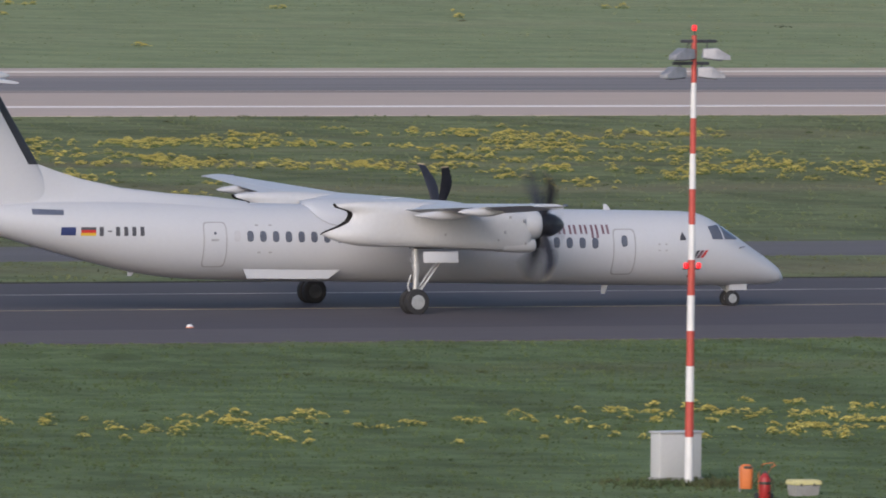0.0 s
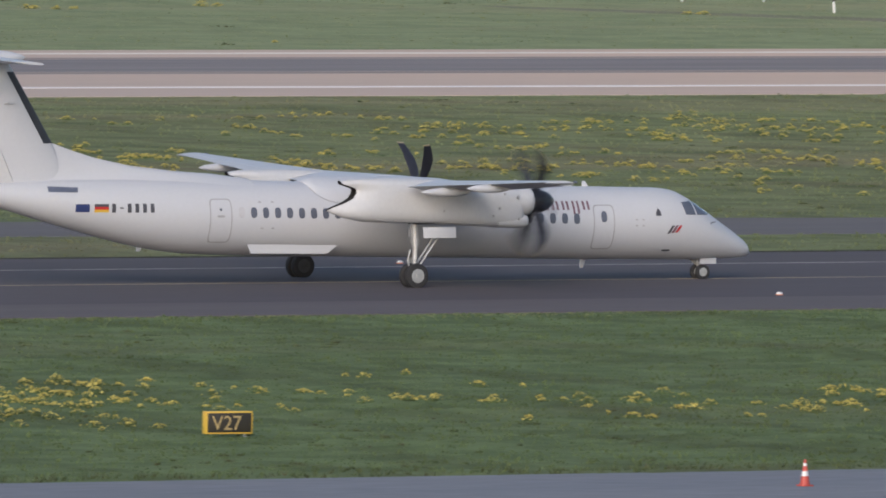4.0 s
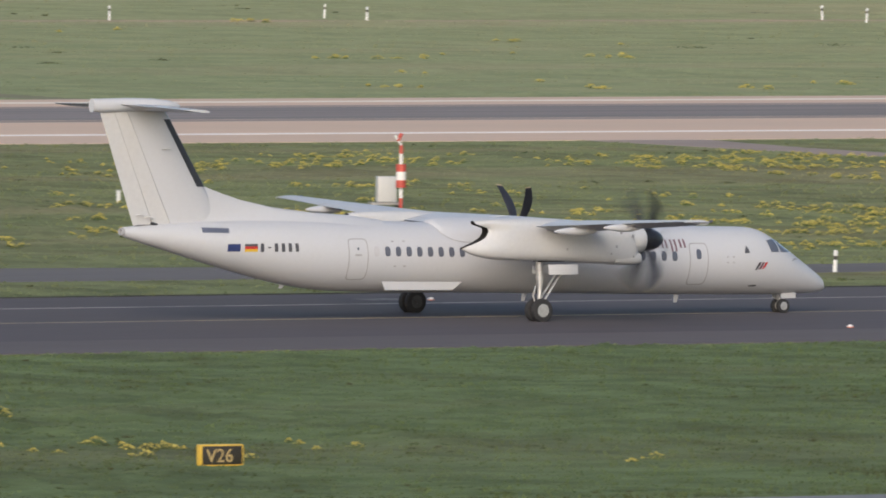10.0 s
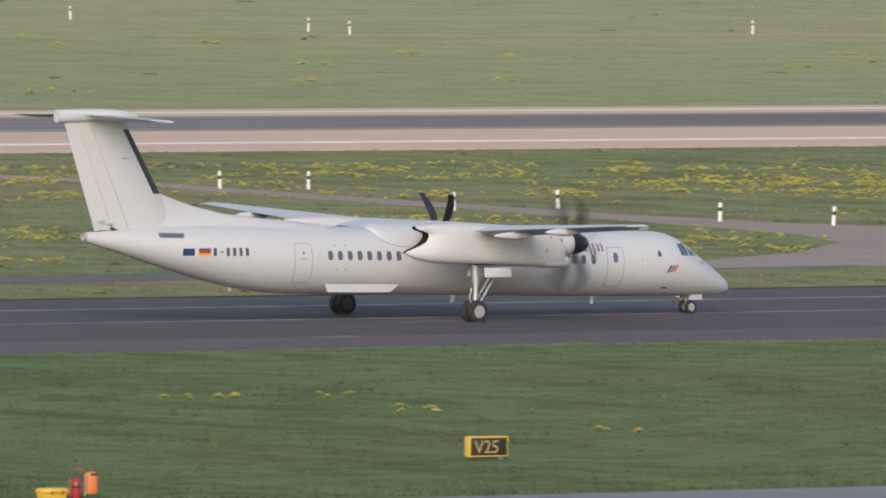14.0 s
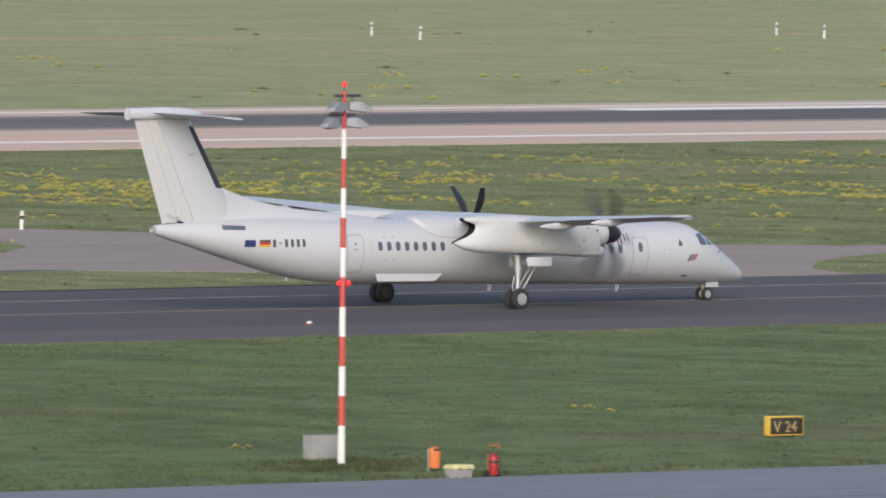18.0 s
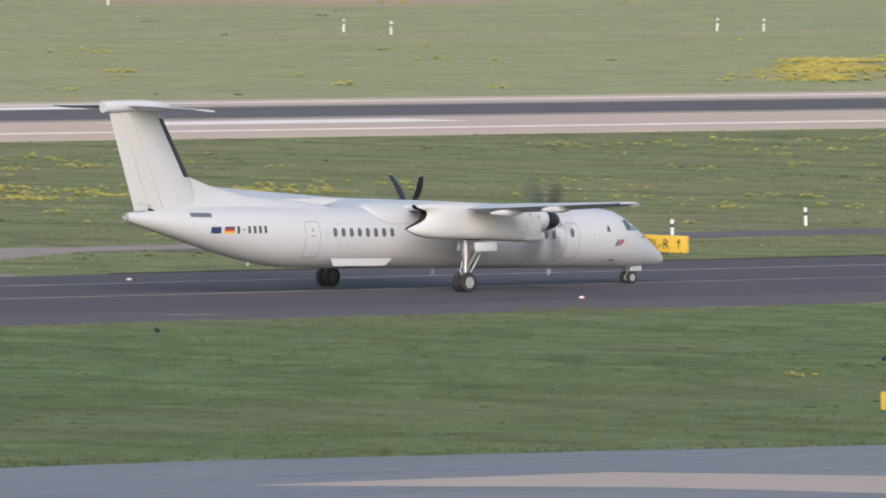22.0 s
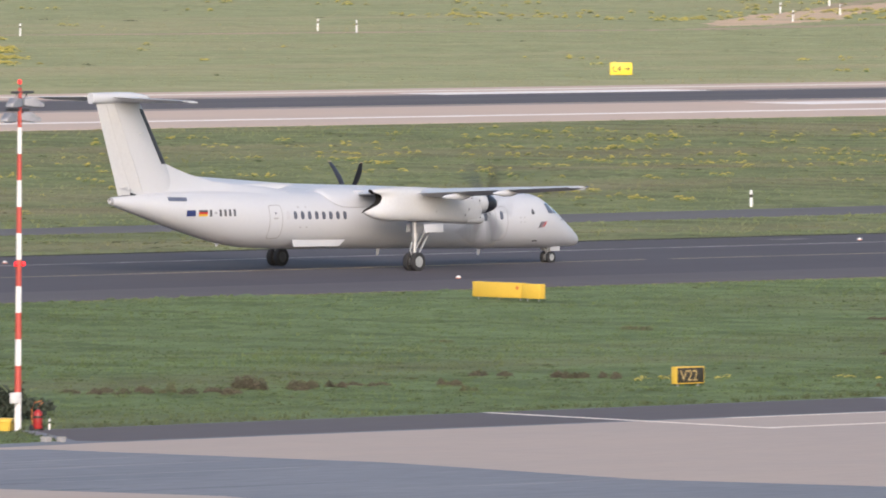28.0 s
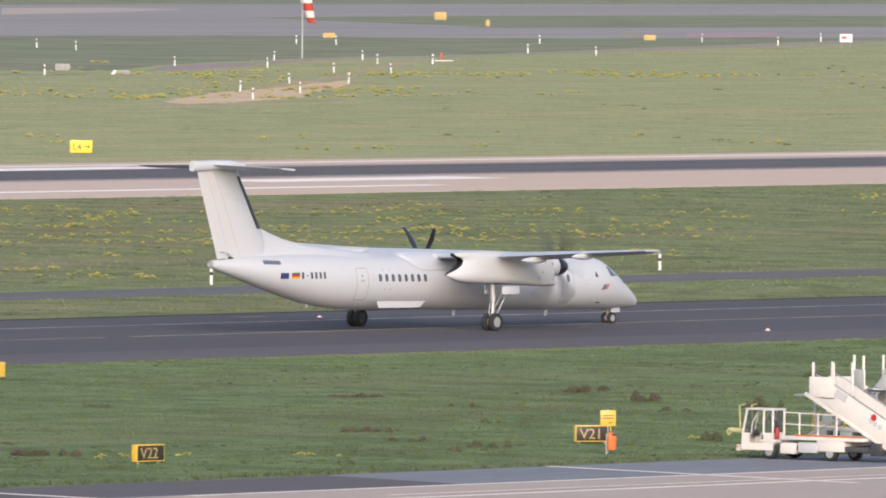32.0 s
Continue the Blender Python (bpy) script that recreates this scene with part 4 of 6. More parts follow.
            if x0 > 0:
                decal("door_window", rounded((x0 + x1) / 2 - 0.12, (x0 + x1) / 2 + 0.12, zc - 0.2, zc + 0.2, 3), GLASS, d, side, 0.012)
            else:
                decal("door_handle", rounded((x0 + x1) / 2 - 0.16, (x0 + x1) / 2 + 0.16, zc - 0.25, zc - 0.17, 4), SEAM, d, side, 0.012)
                decal("door_window", rounded((x0 + x1) / 2 - 0.05, (x0 + x1) / 2 + 0.05, zc - 0.02, zc + 0.08, 2.5), GLASS, d, side, 0.012)
        for x, z in ((-4.72, 3.0), (-4.2, 3.0), (-4.66, 2.05), (-4.22, 2.05)):
            decal("corner_mark", [(x, z), (x + 0.12, z), (x + 0.12, z + 0.06), (x, z + 0.06)], SEAM, p, side, 0.007)
        # cockpit
        decal("cockpit_window", [(13.02, 2.9), (13.56, 2.94), (13.6, 2.43), (13.12, 2.45)], GLASS, p, side, 0.008)
        decal("cockpit_window", [(13.63, 2.94), (13.8, 2.9), (14.36, 2.46), (14.3, 2.41), (13.67, 2.43)], GLASS, p, side, 0.008)
        # flags and markings as plain shapes
        decal("blue_flag", [(-11.98, 2.7), (-11.45, 2.7), (-11.45, 2.99), (-11.98, 2.99)], NAVY, p, side, 0.007)
        for k, m in enumerate((LIV_GOLD, LIV_RED, INK)):
            decal("flag_stripe", [(-11.27, 2.69 + k * 0.1), (-10.72, 2.69 + k * 0.1), (-10.72, 2.79 + k * 0.1), (-11.27, 2.79 + k * 0.1)], m, p, side, 0.007)
        for k in range(6):
            x = -10.6 + 0.3 * k
            lowz, highz = (2.68, 3.0) if k != 1 else (2.82, 2.87)
            decal("registration_bar", [(x, lowz), (x + 0.15, lowz), (x + 0.15, highz), (x, highz)], INK, p, side, 0.007)
        for k in range(9):
            x = 5.3 + 0.43 * k
            low = 2.66 if k != 7 else 2.52
            for o in (0.0, 0.19):
                decal("livery_bar", [(x + o, low), (x + o + 0.09, low), (x + o + 0.09, 2.98), (x + o, 2.98)], MAROON, p, side, 0.007)
        for k, m in enumerate((INK, MAROON, LIV_RED)):
            x = 12.26 + 0.17 * k
            decal("livery_stroke", [(x, 1.76 + 0.02 * k), (x + 0.12, 1.76 + 0.02 * k), (x + 0.32, 2.06), (x + 0.2, 2.06)], m, p, side, 0.007)
        decal("badge", [(11.78, 2.42), (12.02, 2.42), (12.0, 2.55), (11.9, 2.72), (11.8, 2.55)], INK, p, side, 0.007)
        for x, z in ((10.9, 2.04), (11.18, 2.04), (10.9, 2.26), (11.18, 2.26)):
            decal("corner_mark", [(x, z), (x + 0.09, z), (x + 0.09, z + 0.05), (x, z + 0.05)], SEAM, p, side, 0.007)
        decal("air_inlet", [(-12.98, 3.42), (-11.86, 3.4), (-11.8, 3.58), (-12.96, 3.62)], GREY_SKIN, p, side, 0.01)
        decal("air_outlet", rounded(12.2, 12.6, 1.1, 1.17, 4, 12), BOOT, p, side, 0.007)
        bm = bmesh.new()
        tube(bm, [skin(14.3, 2.1, side, 0.0), skin(14.3, 2.1, side, 0.12), skin(14.5, 2.09, side, 0.13)], 0.018, 6)
        part("pitot_tube", bm, DARK, p)
        # the pale panel low on the hull
        bm = bmesh.new()
        outline = [(-5.2, 1.5), (-1.5, 1.45), (-1.93, 1.14), (-5.05, 1.17)]
        loft(bm, [[(x, side * 1.33, z) for x, z in outline], [(x, side * 1.28, z) for x, z in outline]])
        part("belly_panel", bm, PAINT, p, "bright white side panel under the cabin")
    for x, h in ((9.45, 0.32), (2.3, 0.3), (-8.9, 0.14)):
        zb = hull(x)[0]
        bm = bmesh.new()
        foil(bm, [((x + 0.14, 0, zb + 0.05), (x - 0.14, 0, zb + 0.05), 0.05, (0, 1, 0)), ((x + 0.0, 0, zb - h), (x - 0.16, 0, zb - h), 0.03, (0, 1, 0))])
        part("antenna", bm, PAINT, p)
    for x in (6.65, 9.5):
        zt = hull(x)[1]
        bm = bmesh.new()
        foil(bm, [((x + 0.15, 0, zt - 0.03), (x - 0.15, 0, zt - 0.03), 0.05, (0, 1, 0)), ((x - 0.02, 0, zt + 0.2), (x - 0.16, 0, zt + 0.2), 0.03, (0, 1, 0))])
        part("antenna", bm, PAINT, p)
    propeller(p, PROP_FAR)
    return p, propeller(p, PROP_NEAR)


plane, near_propeller = build_plane()


# ---- grass and flowers ----
rng = np.random.default_rng(5)


def inside(points, outline):
    """Which of the points lie inside an outline."""
    x, y = points[:, 0], points[:, 1]
    hit = np.zeros(len(points), bool)
    for (ax, ay), (bx, by) in zip(outline, outline[1:] + outline[:1]):
        cross = (ay > y) != (by > y)
        hit ^= cross & (x < (bx - ax) * (y - ay) / ((by - ay) or 1e-9) + ax)
    return hit


def wave(p, size, seed):
    """A smooth random field between 0 and 1 over the ground."""
    r = np.random.default_rng(seed)
    v = 0
    for _ in range(7):
        k, a, f = r.uniform(0.5, 2.0) / size, r.uniform(0, 6.3), r.uniform(0, 6.3)
        v = v + np.sin(p[:, 0] * k * np.cos(a) * 0.6 + p[:, 1] * k * np.sin(a) * 1.6 + f)
    return 0.5 + v / 9


LATTICE = np.random.default_rng(77).random((256, 256))


def lumps(x, y, size, shift=0):
    """Smooth value noise between 0 and 1, lumps about size metres across."""
    u, v = x / size + shift * 17.3, y / size + shift * 9.1
    i, j = np.floor(u).astype(int), np.floor(v).astype(int)
    a, b = u - i, v - j
    a, b = a * a * (3 - 2 * a), b * b * (3 - 2 * b)
    q = lambda di, dj: LATTICE[(i + di) % 256, (j + dj) % 256]
    return (q(0, 0) * (1 - a) + q(1, 0) * a) * (1 - b) + (q(0, 1) * (1 - a) + q(1, 1) * a) * b


def apron_edge(x):
    return np.interp(x, [-900, 206, 300, 341, 372, 381.3, 386.3, 1500], [372, 371, 368.9, 368.8, 363.4, 364.4, 371.2, 371.2])


def turf(x, y):
    """Height of the uneven turf over the level ground; below it on roads and paving."""
    mid, far = (y > 484) & (y < 727), y >= 727
    rough = 0.35 + 1.1 * lumps(x, y, 9, 1) * lumps(x, y, 26, 2) * 2
    h = rough * (0.085 * lumps(x, y, 1.0, 3) ** 1.6 + 0.06 * lumps(x, y, 0.42, 4) ** 1.5 + 0.03 * lumps(x, y, 3.4, 5))
    h = np.maximum(0, h - 0.06) * np.where(far, 1.3, np.where(mid, 1.2, 1.1))
    h = h + np.where(mid | far, 0, 0.2 * lumps(x, y, 0.7, 6) ** 1.3 * lumps(x, y, 4, 8) * np.exp(-np.maximum(0, y - apron_edge(x)) / 1.8))
    p = np.stack([np.ravel(x), np.ravel(y)], 1)
    bare = inside(p, EXIT).reshape(np.shape(x))
    near = np.interp(x, *zip(*ROAD_NEAR))
    back = np.interp(x, *zip(*ROAD_FAR))
    h = h * np.where(mid, np.clip(np.where(y < near, (near - y) / 8, (y - back) / 2), 0.1, 1) * np.clip((687 - y) / 6, 0.3, 1), 1)
    bare |= ((y > near) & (y < back)) | (y < apron_edge(x) + 0.05) | ((y > 462.1) & (y < 507.1)) | ((y > 687.2) & (y < 767.0))
    bare |= np.abs(y - np.interp(x, *STRIP_Y)) < 2.6
    bare |= (inside(p, TRACK) | inside(p, BARE) | inside(p, PATH)).reshape(np.shape(x))
    return np.where(bare, -0.03, 0.01 + h)


def turf_sheet(name, y0, y1, dx, dy, material, label, low=0.42, high=1.3):
    """A patch of uneven turf as a fine net of faces."""
    ys = np.arange(y0, y1 + dy, dy)
    wide = (high - low) * y1 + 24
    n = int(wide / dx)
    x = (low * ys - 12)[:, None] + np.linspace(0, 1, n)[None] * ((high - low) * ys + 24)[:, None]
    y = np.repeat(ys[:, None], n, 1)
    v = np.stack([x, y, turf(x, y)], 2).reshape(-1, 3)
    k = np.arange(len(ys) * n).reshape(len(ys), n)
    f = np.stack([k[:-1, :-1], k[:-1, 1:], k[1:, 1:], k[1:, :-1]], 2).reshape(-1, 4)
    f = f[(v[f][:, :, 2] > 0).any(1)]
    for bare in (SCUFF, TRACK):
        f = f[~inside(v[f].mean(1), bare)]
    me = bpy.data.meshes.new(name)
    me.vertices.add(len(v))
    me.vertices.foreach_set("co", v.astype(np.float32).ravel())
    me.loops.add(f.size)
    me.loops.foreach_set("vertex_index", f.astype(np.int32).ravel())
    me.polygons.add(len(f))
    me.polygons.foreach_set("loop_start", np.arange(0, f.size, 4, dtype=np.int32))
    me.update(calc_edges=True)
    me.shade_smooth()
    me.materials.append(material)
    return tagged(new(name, me), label, "grass", "", "stuff")


def blades(name, base, height, width, count, material, label, category, lean=0.5, lift=0.0, kind="stuff"):
    """Pointed leaves, count to a tuft, standing at the base points."""
    n = len(base)
    b = np.repeat(base, count, 0)
    k = len(b)
    h = np.repeat(height, count) * rng.uniform(0.6, 1.1, k)
    w = np.repeat(width, count) * rng.uniform(0.6, 1.2, k) / 2
    a, d = rng.uniform(0, np.pi, k), rng.uniform(0, 2 * np.pi, k)
    spread = np.repeat(width, count) * rng.uniform(0, 0.8, k)
    bx, by = b[:, 0] + spread * np.cos(d), b[:, 1] + spread * np.sin(d)
    v = np.empty((k, 3, 3))
    z = np.maximum(turf(bx, by), 0) + lift
    v[:, 0] = np.stack([bx - w * np.cos(a), by - w * np.sin(a), z], 1)
    v[:, 1] = np.stack([bx + w * np.cos(a), by + w * np.sin(a), z], 1)
    v[:, 2] = np.stack([bx + lean * h * np.cos(d), by + lean * h * np.sin(d), z + h], 1)
    return cloud(name, v, material, label, category, kind)


def cloud(name, v, material, label, category, kind="stuff"):
    """Many small three- or four-cornered leaves as one mesh."""
    k, c = v.shape[:2]
    me = bpy.data.meshes.new(name)
    me.vertices.add(k * c)
    me.vertices.foreach_set("co", v.astype(np.float32).ravel())
    me.loops.add(k * c)
    me.loops.foreach_set("vertex_index", np.arange(k * c, dtype=np.int32))
    me.polygons.add(k)
    me.polygons.foreach_set("loop_start", np.arange(0, k * c, c, dtype=np.int32))
    me.update(calc_edges=True)
    me.materials.append(material)
    return tagged(new(name, me), label, category, "", kind)


def field(n, y0, y1, low=0.42, high=1.3):
    y = y0 + (y1 - y0) * rng.random(n)
    x = low * y - 12 + ((high - low) * y + 24) * rng.random(n)
    return np.stack([x, y], 1)


def weeds(name, spots, material, label):
    """Low weeds, each a few mounds of small leaves, denser towards the ground."""
    lots = []
    for x, y, w, h in spots:
        k = max(3, int(w / 0.26))
        for i in range(k):
            r, top = rng.uniform(0.16, 0.36) * min(w, 1.2), h * rng.uniform(0.35, 1.0)
            n = int(120 + 1500 * r * top)
            a, d = rng.uniform(0, 6.283, n), np.sqrt(rng.random(n))
            off = np.clip(rng.normal(0, 0.3), -0.5, 0.5) * w
            z = top * (1 - d * d * 0.85) * rng.random(n) ** 0.7
            gx, gy = x + off + d * r * np.cos(a) * rng.normal(1, 0.12, n), y + rng.normal(0, 0.5) + 0.8 * d * r * np.sin(a)
            c = np.stack([gx, gy, np.maximum(turf(gx, gy), 0) + z], 1)
            u, v = rng.normal(0, 0.028, (n, 3)), rng.normal(0, 0.02, (n, 3)) + (0, 0, 0.03)
            lots.append(np.stack([c - u, c - v * 0.4, c + u, c + v], 1))
    return cloud(name, np.concatenate(lots), material, label, "weeds")


def build_grass():
    turf_sheet("turf_verge", 362.8, 462.4, 0.24, 0.55, GRASS, "uneven short green turf beside the apron")
    turf_sheet("turf_strip", 506.6, 688.0, 0.42, 1.2, MID_GRASS, "uneven green turf between taxiway and runway")
    turf_sheet("turf_meadow", 766.0, 1100.0, 0.8, 2.2, HAZED_GRASS, "uneven turf beyond the runway, its colour paled for haze")
    p = field(180000, 364.0, 462.0)
    p = p[p[:, 1] > apron_edge(p[:, 0]) + 0.05]
    tall = 0.04 + 0.06 * wave(p, 6, 1) + 0.06 * (lumps(p[:, 0], p[:, 1], 0.8, 11) > 0.7) * lumps(p[:, 0], p[:, 1], 6, 12)
    blades("grass_verge", p, tall, np.full(len(p), 0.06), 3, BLADE, "short green grass beside the apron", "grass")
    p = np.concatenate([field(16000, 506.8, 534.0), field(90000, 528.0, 687.3)])
    road_near = np.interp(p[:, 0], *zip(*ROAD_NEAR))
    road_far = np.interp(p[:, 0], *zip(*ROAD_FAR))
    p = p[((p[:, 1] < road_near) | (p[:, 1] > road_far)) & ~inside(p, EXIT)]
    tall = 0.045 + 0.065 * wave(p, 7, 2) + 0.09 * (lumps(p[:, 0], p[:, 1], 1.1, 13) > 0.7) * lumps(p[:, 0], p[:, 1], 8, 14)
    blades("grass_strip", p, tall, np.full(len(p), 0.085), 3, MID_BLADE, "green grass between taxiway and runway", "grass")
    p = np.concatenate([field(40000, 766.8, 960), field(40000, 960, 1420)])
    p = p[~inside(p, TRACK) & ~inside(p, SCUFF) & (np.abs(p[:, 1] - np.interp(p[:, 0], *STRIP_Y)) > 3 * rng.random(len(p))) & ~inside(p, BARE)]
    p = p[~inside(p, [(900, 1330), (1100, 1205), (1214, 1078), (1282, 1127), (1343, 1160), (1402, 1179), (1560, 1252), (2600, 1000), (2600, 1900), (900, 1900)])]
    p = p[~inside(p, [(300, 1720), (300, 1600), (1180, 1470), (1520, 1400), (1540, 1270), (1760, 1220), (2600, 1090), (2600, 1720)])]
    tall = (0.04 + 0.05 * wave(p, 14, 3)) * np.interp(p[:, 1], [770, 1300], [1, 1.5])
    blades("far_meadow", p, tall, np.interp(p[:, 1], [770, 1300], [0.12, 0.18]), 3, HAZED_DRY_BLADE, "meadow beyond the runway, its colour paled for haze", "grass")
    # rounded weeds: place, width and height
    weeds("brown_weeds", ((411.2, 392.4, 1.91, 0.23), (412.5, 390.9, 1.49, 0.42), (415.1, 388.9, 1.70, 0.36), (419.8, 390.6, 1.18, 0.60), (420.5, 389.5, 1.29, 0.36), (496.6, 425.0, 2.44, 0.20), (509.6, 422.7, 2.72, 0.30), (491.7, 414.5, 0.48, 0.22), (461.0, 391.7, 0.72, 0.27), (466.4, 398.7, 1.38, 0.21), (467.1, 398.1, 0.92, 0.25), (423.1, 391.0, 1.83, 0.32), (429.0, 389.6, 0.82, 0.28), (436.8, 394.5, 1.10, 0.22), (438.2, 392.7, 0.57, 0.26), (437.8, 390.9, 1.14, 0.42), (438.4, 389.7, 0.99, 0.33), (425.8, 390.9, 1.30, 0.15), (503.0, 413.7, 1.10, 0.58), (495.5, 406.2, 0.72, 0.29), (407.6, 395.6, 1.02, 0.25), (533.3, 429.3, 1.28, 0.26)), BROWN_BLADE, "rounded brown withered weeds in the grass")
    weeds("green_weeds", ((414.3, 390.8, 0.96, 0.43), (458.1, 385.2, 1.12, 0.36), (454.2, 384.0, 0.78, 0.27), (441.4, 378.2, 0.39, 0.30), (479.0, 401.9, 1.29, 0.14), (479.0, 423.7, 1.48, 0.22), (461.7, 419.6, 0.70, 0.12), (425.5, 385.0, 0.86, 0.26), (500.4, 405.7, 1.08, 0.63), (502.1, 406.0, 0.72, 0.34), (471.0, 384.1, 1.36, 0.45), (436.2, 422.3, 2.27, 0.27)), WEED_LEAF, "dark green leafy weeds in the grass")
    p = field(24000, 457.0, 462.35)
    p = p[p[:, 1] > 462.3 - 4.5 * rng.random(len(p)) * wave(p, 9, 33)]
    blades("dry_fringe", p, np.full(len(p), 0.055), np.full(len(p), 0.06), 3, HAZED_DRY_BLADE, "dry pale grass fringe along the taxiway", "grass", 0.6)
    # taller growth along the apron's edge and round the masts
    p = field(26000, 362.5, 375.0)
    edge = apron_edge(p[:, 0])
    p = p[(p[:, 1] > edge + 0.02) & (p[:, 1] < edge + 0.3 + 2.6 * rng.random(len(p)) ** 2)]
    mast = [np.array(q) + rng.normal(0, 1, (420, 2)) * (1.5, 1.1) for q in ((182.5, 380.8), (225.8, 382.2), (271, 380), (315.5, 375.5), (318.5, 378.6))]
    p = np.concatenate([p] + mast)
    blades("edge_tufts", p, 0.1 + 0.16 * wave(p, 1.6, 21), np.full(len(p), 0.05), 3, DARK_BLADE, "taller grass tufts along the apron edge", "grass", 0.6)
    # darker tufts, thicker in some stretches than in others
    for name, n, y0, y1, size, blade, label in (("dark_tufts", 5200, 373, 461, 1.0, 0.05, "dark green tufts in the short grass"), ("dark_tussocks", 3600, 508, 686, 1.5, 0.075, "dark tussocks between taxiway and runway"), ("far_tussocks", 520, 770, 1100, 3.0, 0.14, "dark tussocks scattered over the far meadow")):
        q = field(n, y0, y1)
        thick = lumps(q[:, 0], q[:, 1], 16, 21) * lumps(q[:, 0], q[:, 1], 5, 22)
        q = q[(thick > 0.18 + 0.35 * rng.random(len(q))) & (turf(q[:, 0], q[:, 1]) > 0)]
        lots, tall = [], []
        for c in q:
            k, r = int(rng.integers(8, 26)), rng.uniform(0.06, 0.4) ** 1.3 * size
            o = rng.normal(0, 1, (k, 2)) * r * (1, 0.8)
            lots.append(c + o)
            tall.append(rng.uniform(0.04, 0.1) * size ** 0.7 * np.exp(-(o ** 2).sum(1) / (2.5 * r * r)) + 0.02)
        lots, tall = np.concatenate(lots), np.concatenate(tall)
        blades(name, lots, tall, np.full(len(lots), blade), 2, DARK_BLADE, label, "grass", 0.8)


def build_flowers():
    beds = ((225, 318, 588, 668, 2300), (235, 300, 600, 655, 1200), (318, 372, 592, 655, 260), (320, 400, 548, 600, 420), (345, 420, 545, 660, 260), (395, 470, 640, 668, 300), (375, 462, 542, 590, 1100), (440, 520, 612, 664, 520), (488, 562, 592, 634, 650),
            (520, 610, 630, 664, 260), (470, 640, 545, 610, 160), (560, 700, 552, 668, 130), (640, 770, 596, 672, 330), (690, 850, 590, 668, 380), (760, 1000, 790, 920, 90), (330, 760, 780, 960, 160),
            (1000, 1300, 960, 1180, 260), (160, 215, 402, 419, 190), (200, 262, 396, 424, 150), (255, 330, 385, 430, 30), (330, 470, 380, 440, 4), (438, 446, 386, 389.5, 9), (440, 480, 384, 392, 3), (222.5, 228.5, 381.5, 384, 24), (1095, 1180, 965, 1010, 160), (1220, 1300, 1040, 1090, 120))
    heads, stems = [], []
    for x0, x1, y0, y1, n in beds:
        q = np.stack([rng.uniform(x0, x1, n), rng.uniform(y0, y1, n)], 1)
        keep = 0.65 * lumps(q[:, 0], q[:, 1], 5, int(x0) % 9) + 0.55 * lumps(q[:, 0], q[:, 1], 17, int(y0) % 7) > 0.5 + 0.25 * rng.random(n)
        q = q[keep & ~inside(q, EXIT) & ~((q[:, 1] > 521) & (q[:, 1] < 543) & (q[:, 1] > 530))]
        if x0 == 760:  # the dense bed beyond the runway
            az = 0.7845 + 0.0195 * rng.random(2200) ** 1.35
            far = 1163 + (az - 0.7845) * 5200 + rng.normal(0, 24, 2200)
            lot = np.stack([far * np.sin(az), far * np.cos(az)], 1)
            q = np.concatenate([q, lot[lumps(lot[:, 0], lot[:, 1], 11, 4) + 0.6 * lumps(lot[:, 0], lot[:, 1], 3.5, 6) > 0.72 + 0.3 * rng.random(len(lot))]])
        for c in q:
            big = 1.5 if c[1] > 760 else 1.0
            for _ in range(rng.integers(1, 5)):  # each patch is a few rounded cushions
                r = rng.uniform(0.1, 0.3) * big
                m = int(14 + r * 70)
                o = rng.normal(0, 0.5, (m, 2)) * r
                tall = rng.uniform(0.4, 1.0) * 0.75 * r + 0.05
                hgt = tall * np.sqrt(np.maximum(0.1, 1 - (o ** 2).sum(1) / (r * r))) * rng.uniform(0.75, 1.05, m)
                at = c + rng.normal(0, 0.55, 2) * (1.0, 1.6) * big
                heads.append(np.concatenate([at + o, hgt[:, None], np.full((m, 1), 0.036 * big)], 1))
                stems.append(np.concatenate([at + o, hgt[:, None]], 1))
    heads, stems = np.concatenate(heads), np.concatenate(stems)
    heads[:, 2] += np.maximum(turf(heads[:, 0], heads[:, 1]), 0)
    k = len(heads)
    a, s, tilt = rng.uniform(0, 6.28, k), heads[:, 3] * rng.uniform(0.6, 1.4, k), rng.uniform(0.5, 1.4, k)
    u = np.stack([np.cos(a), np.sin(a), 0 * a], 1) * s[:, None]
    w = np.stack([-np.sin(a) * np.cos(tilt), np.cos(a) * np.cos(tilt), np.sin(tilt)], 1) * s[:, None]
    c = heads[:, :3]
    cloud("yellow_flowers", np.stack([c - u, c - w * 0.6, c + u, c + w], 1), PETAL, "clumps of small yellow wild flowers in the grass", "flowers")
    pick = rng.random(len(stems)) < 0.6
    blades("flower_stems", stems[pick, :2], stems[pick, 2], np.full(pick.sum(), 0.05), 2, BLADE, "green leaves under the yellow flowers", "grass", 0.3)


build_grass()
build_flowers()


# ---- things on the field ----
def lettering(name, text, size, material, parent, at, depth=0.004):
    """Raised letters; at is the pose of their lower left corner, reading along x and facing -y before the turn."""
    cu = bpy.data.curves.new(name, "FONT")
    cu.body, cu.size, cu.extrude, cu.resolution_u = text, size, depth, 3
    tmp = bpy.data.objects.new(name, cu)
    me = bpy.data.meshes.new_from_object(tmp)
    bpy.data.objects.remove(tmp)
    me.materials.clear()
    me.materials.append(material)
    ob = new(name, me)
    ob.parent, ob.matrix_basis = parent, at @ pose(0, 0, 0, 90, 0, 0)
    return ob


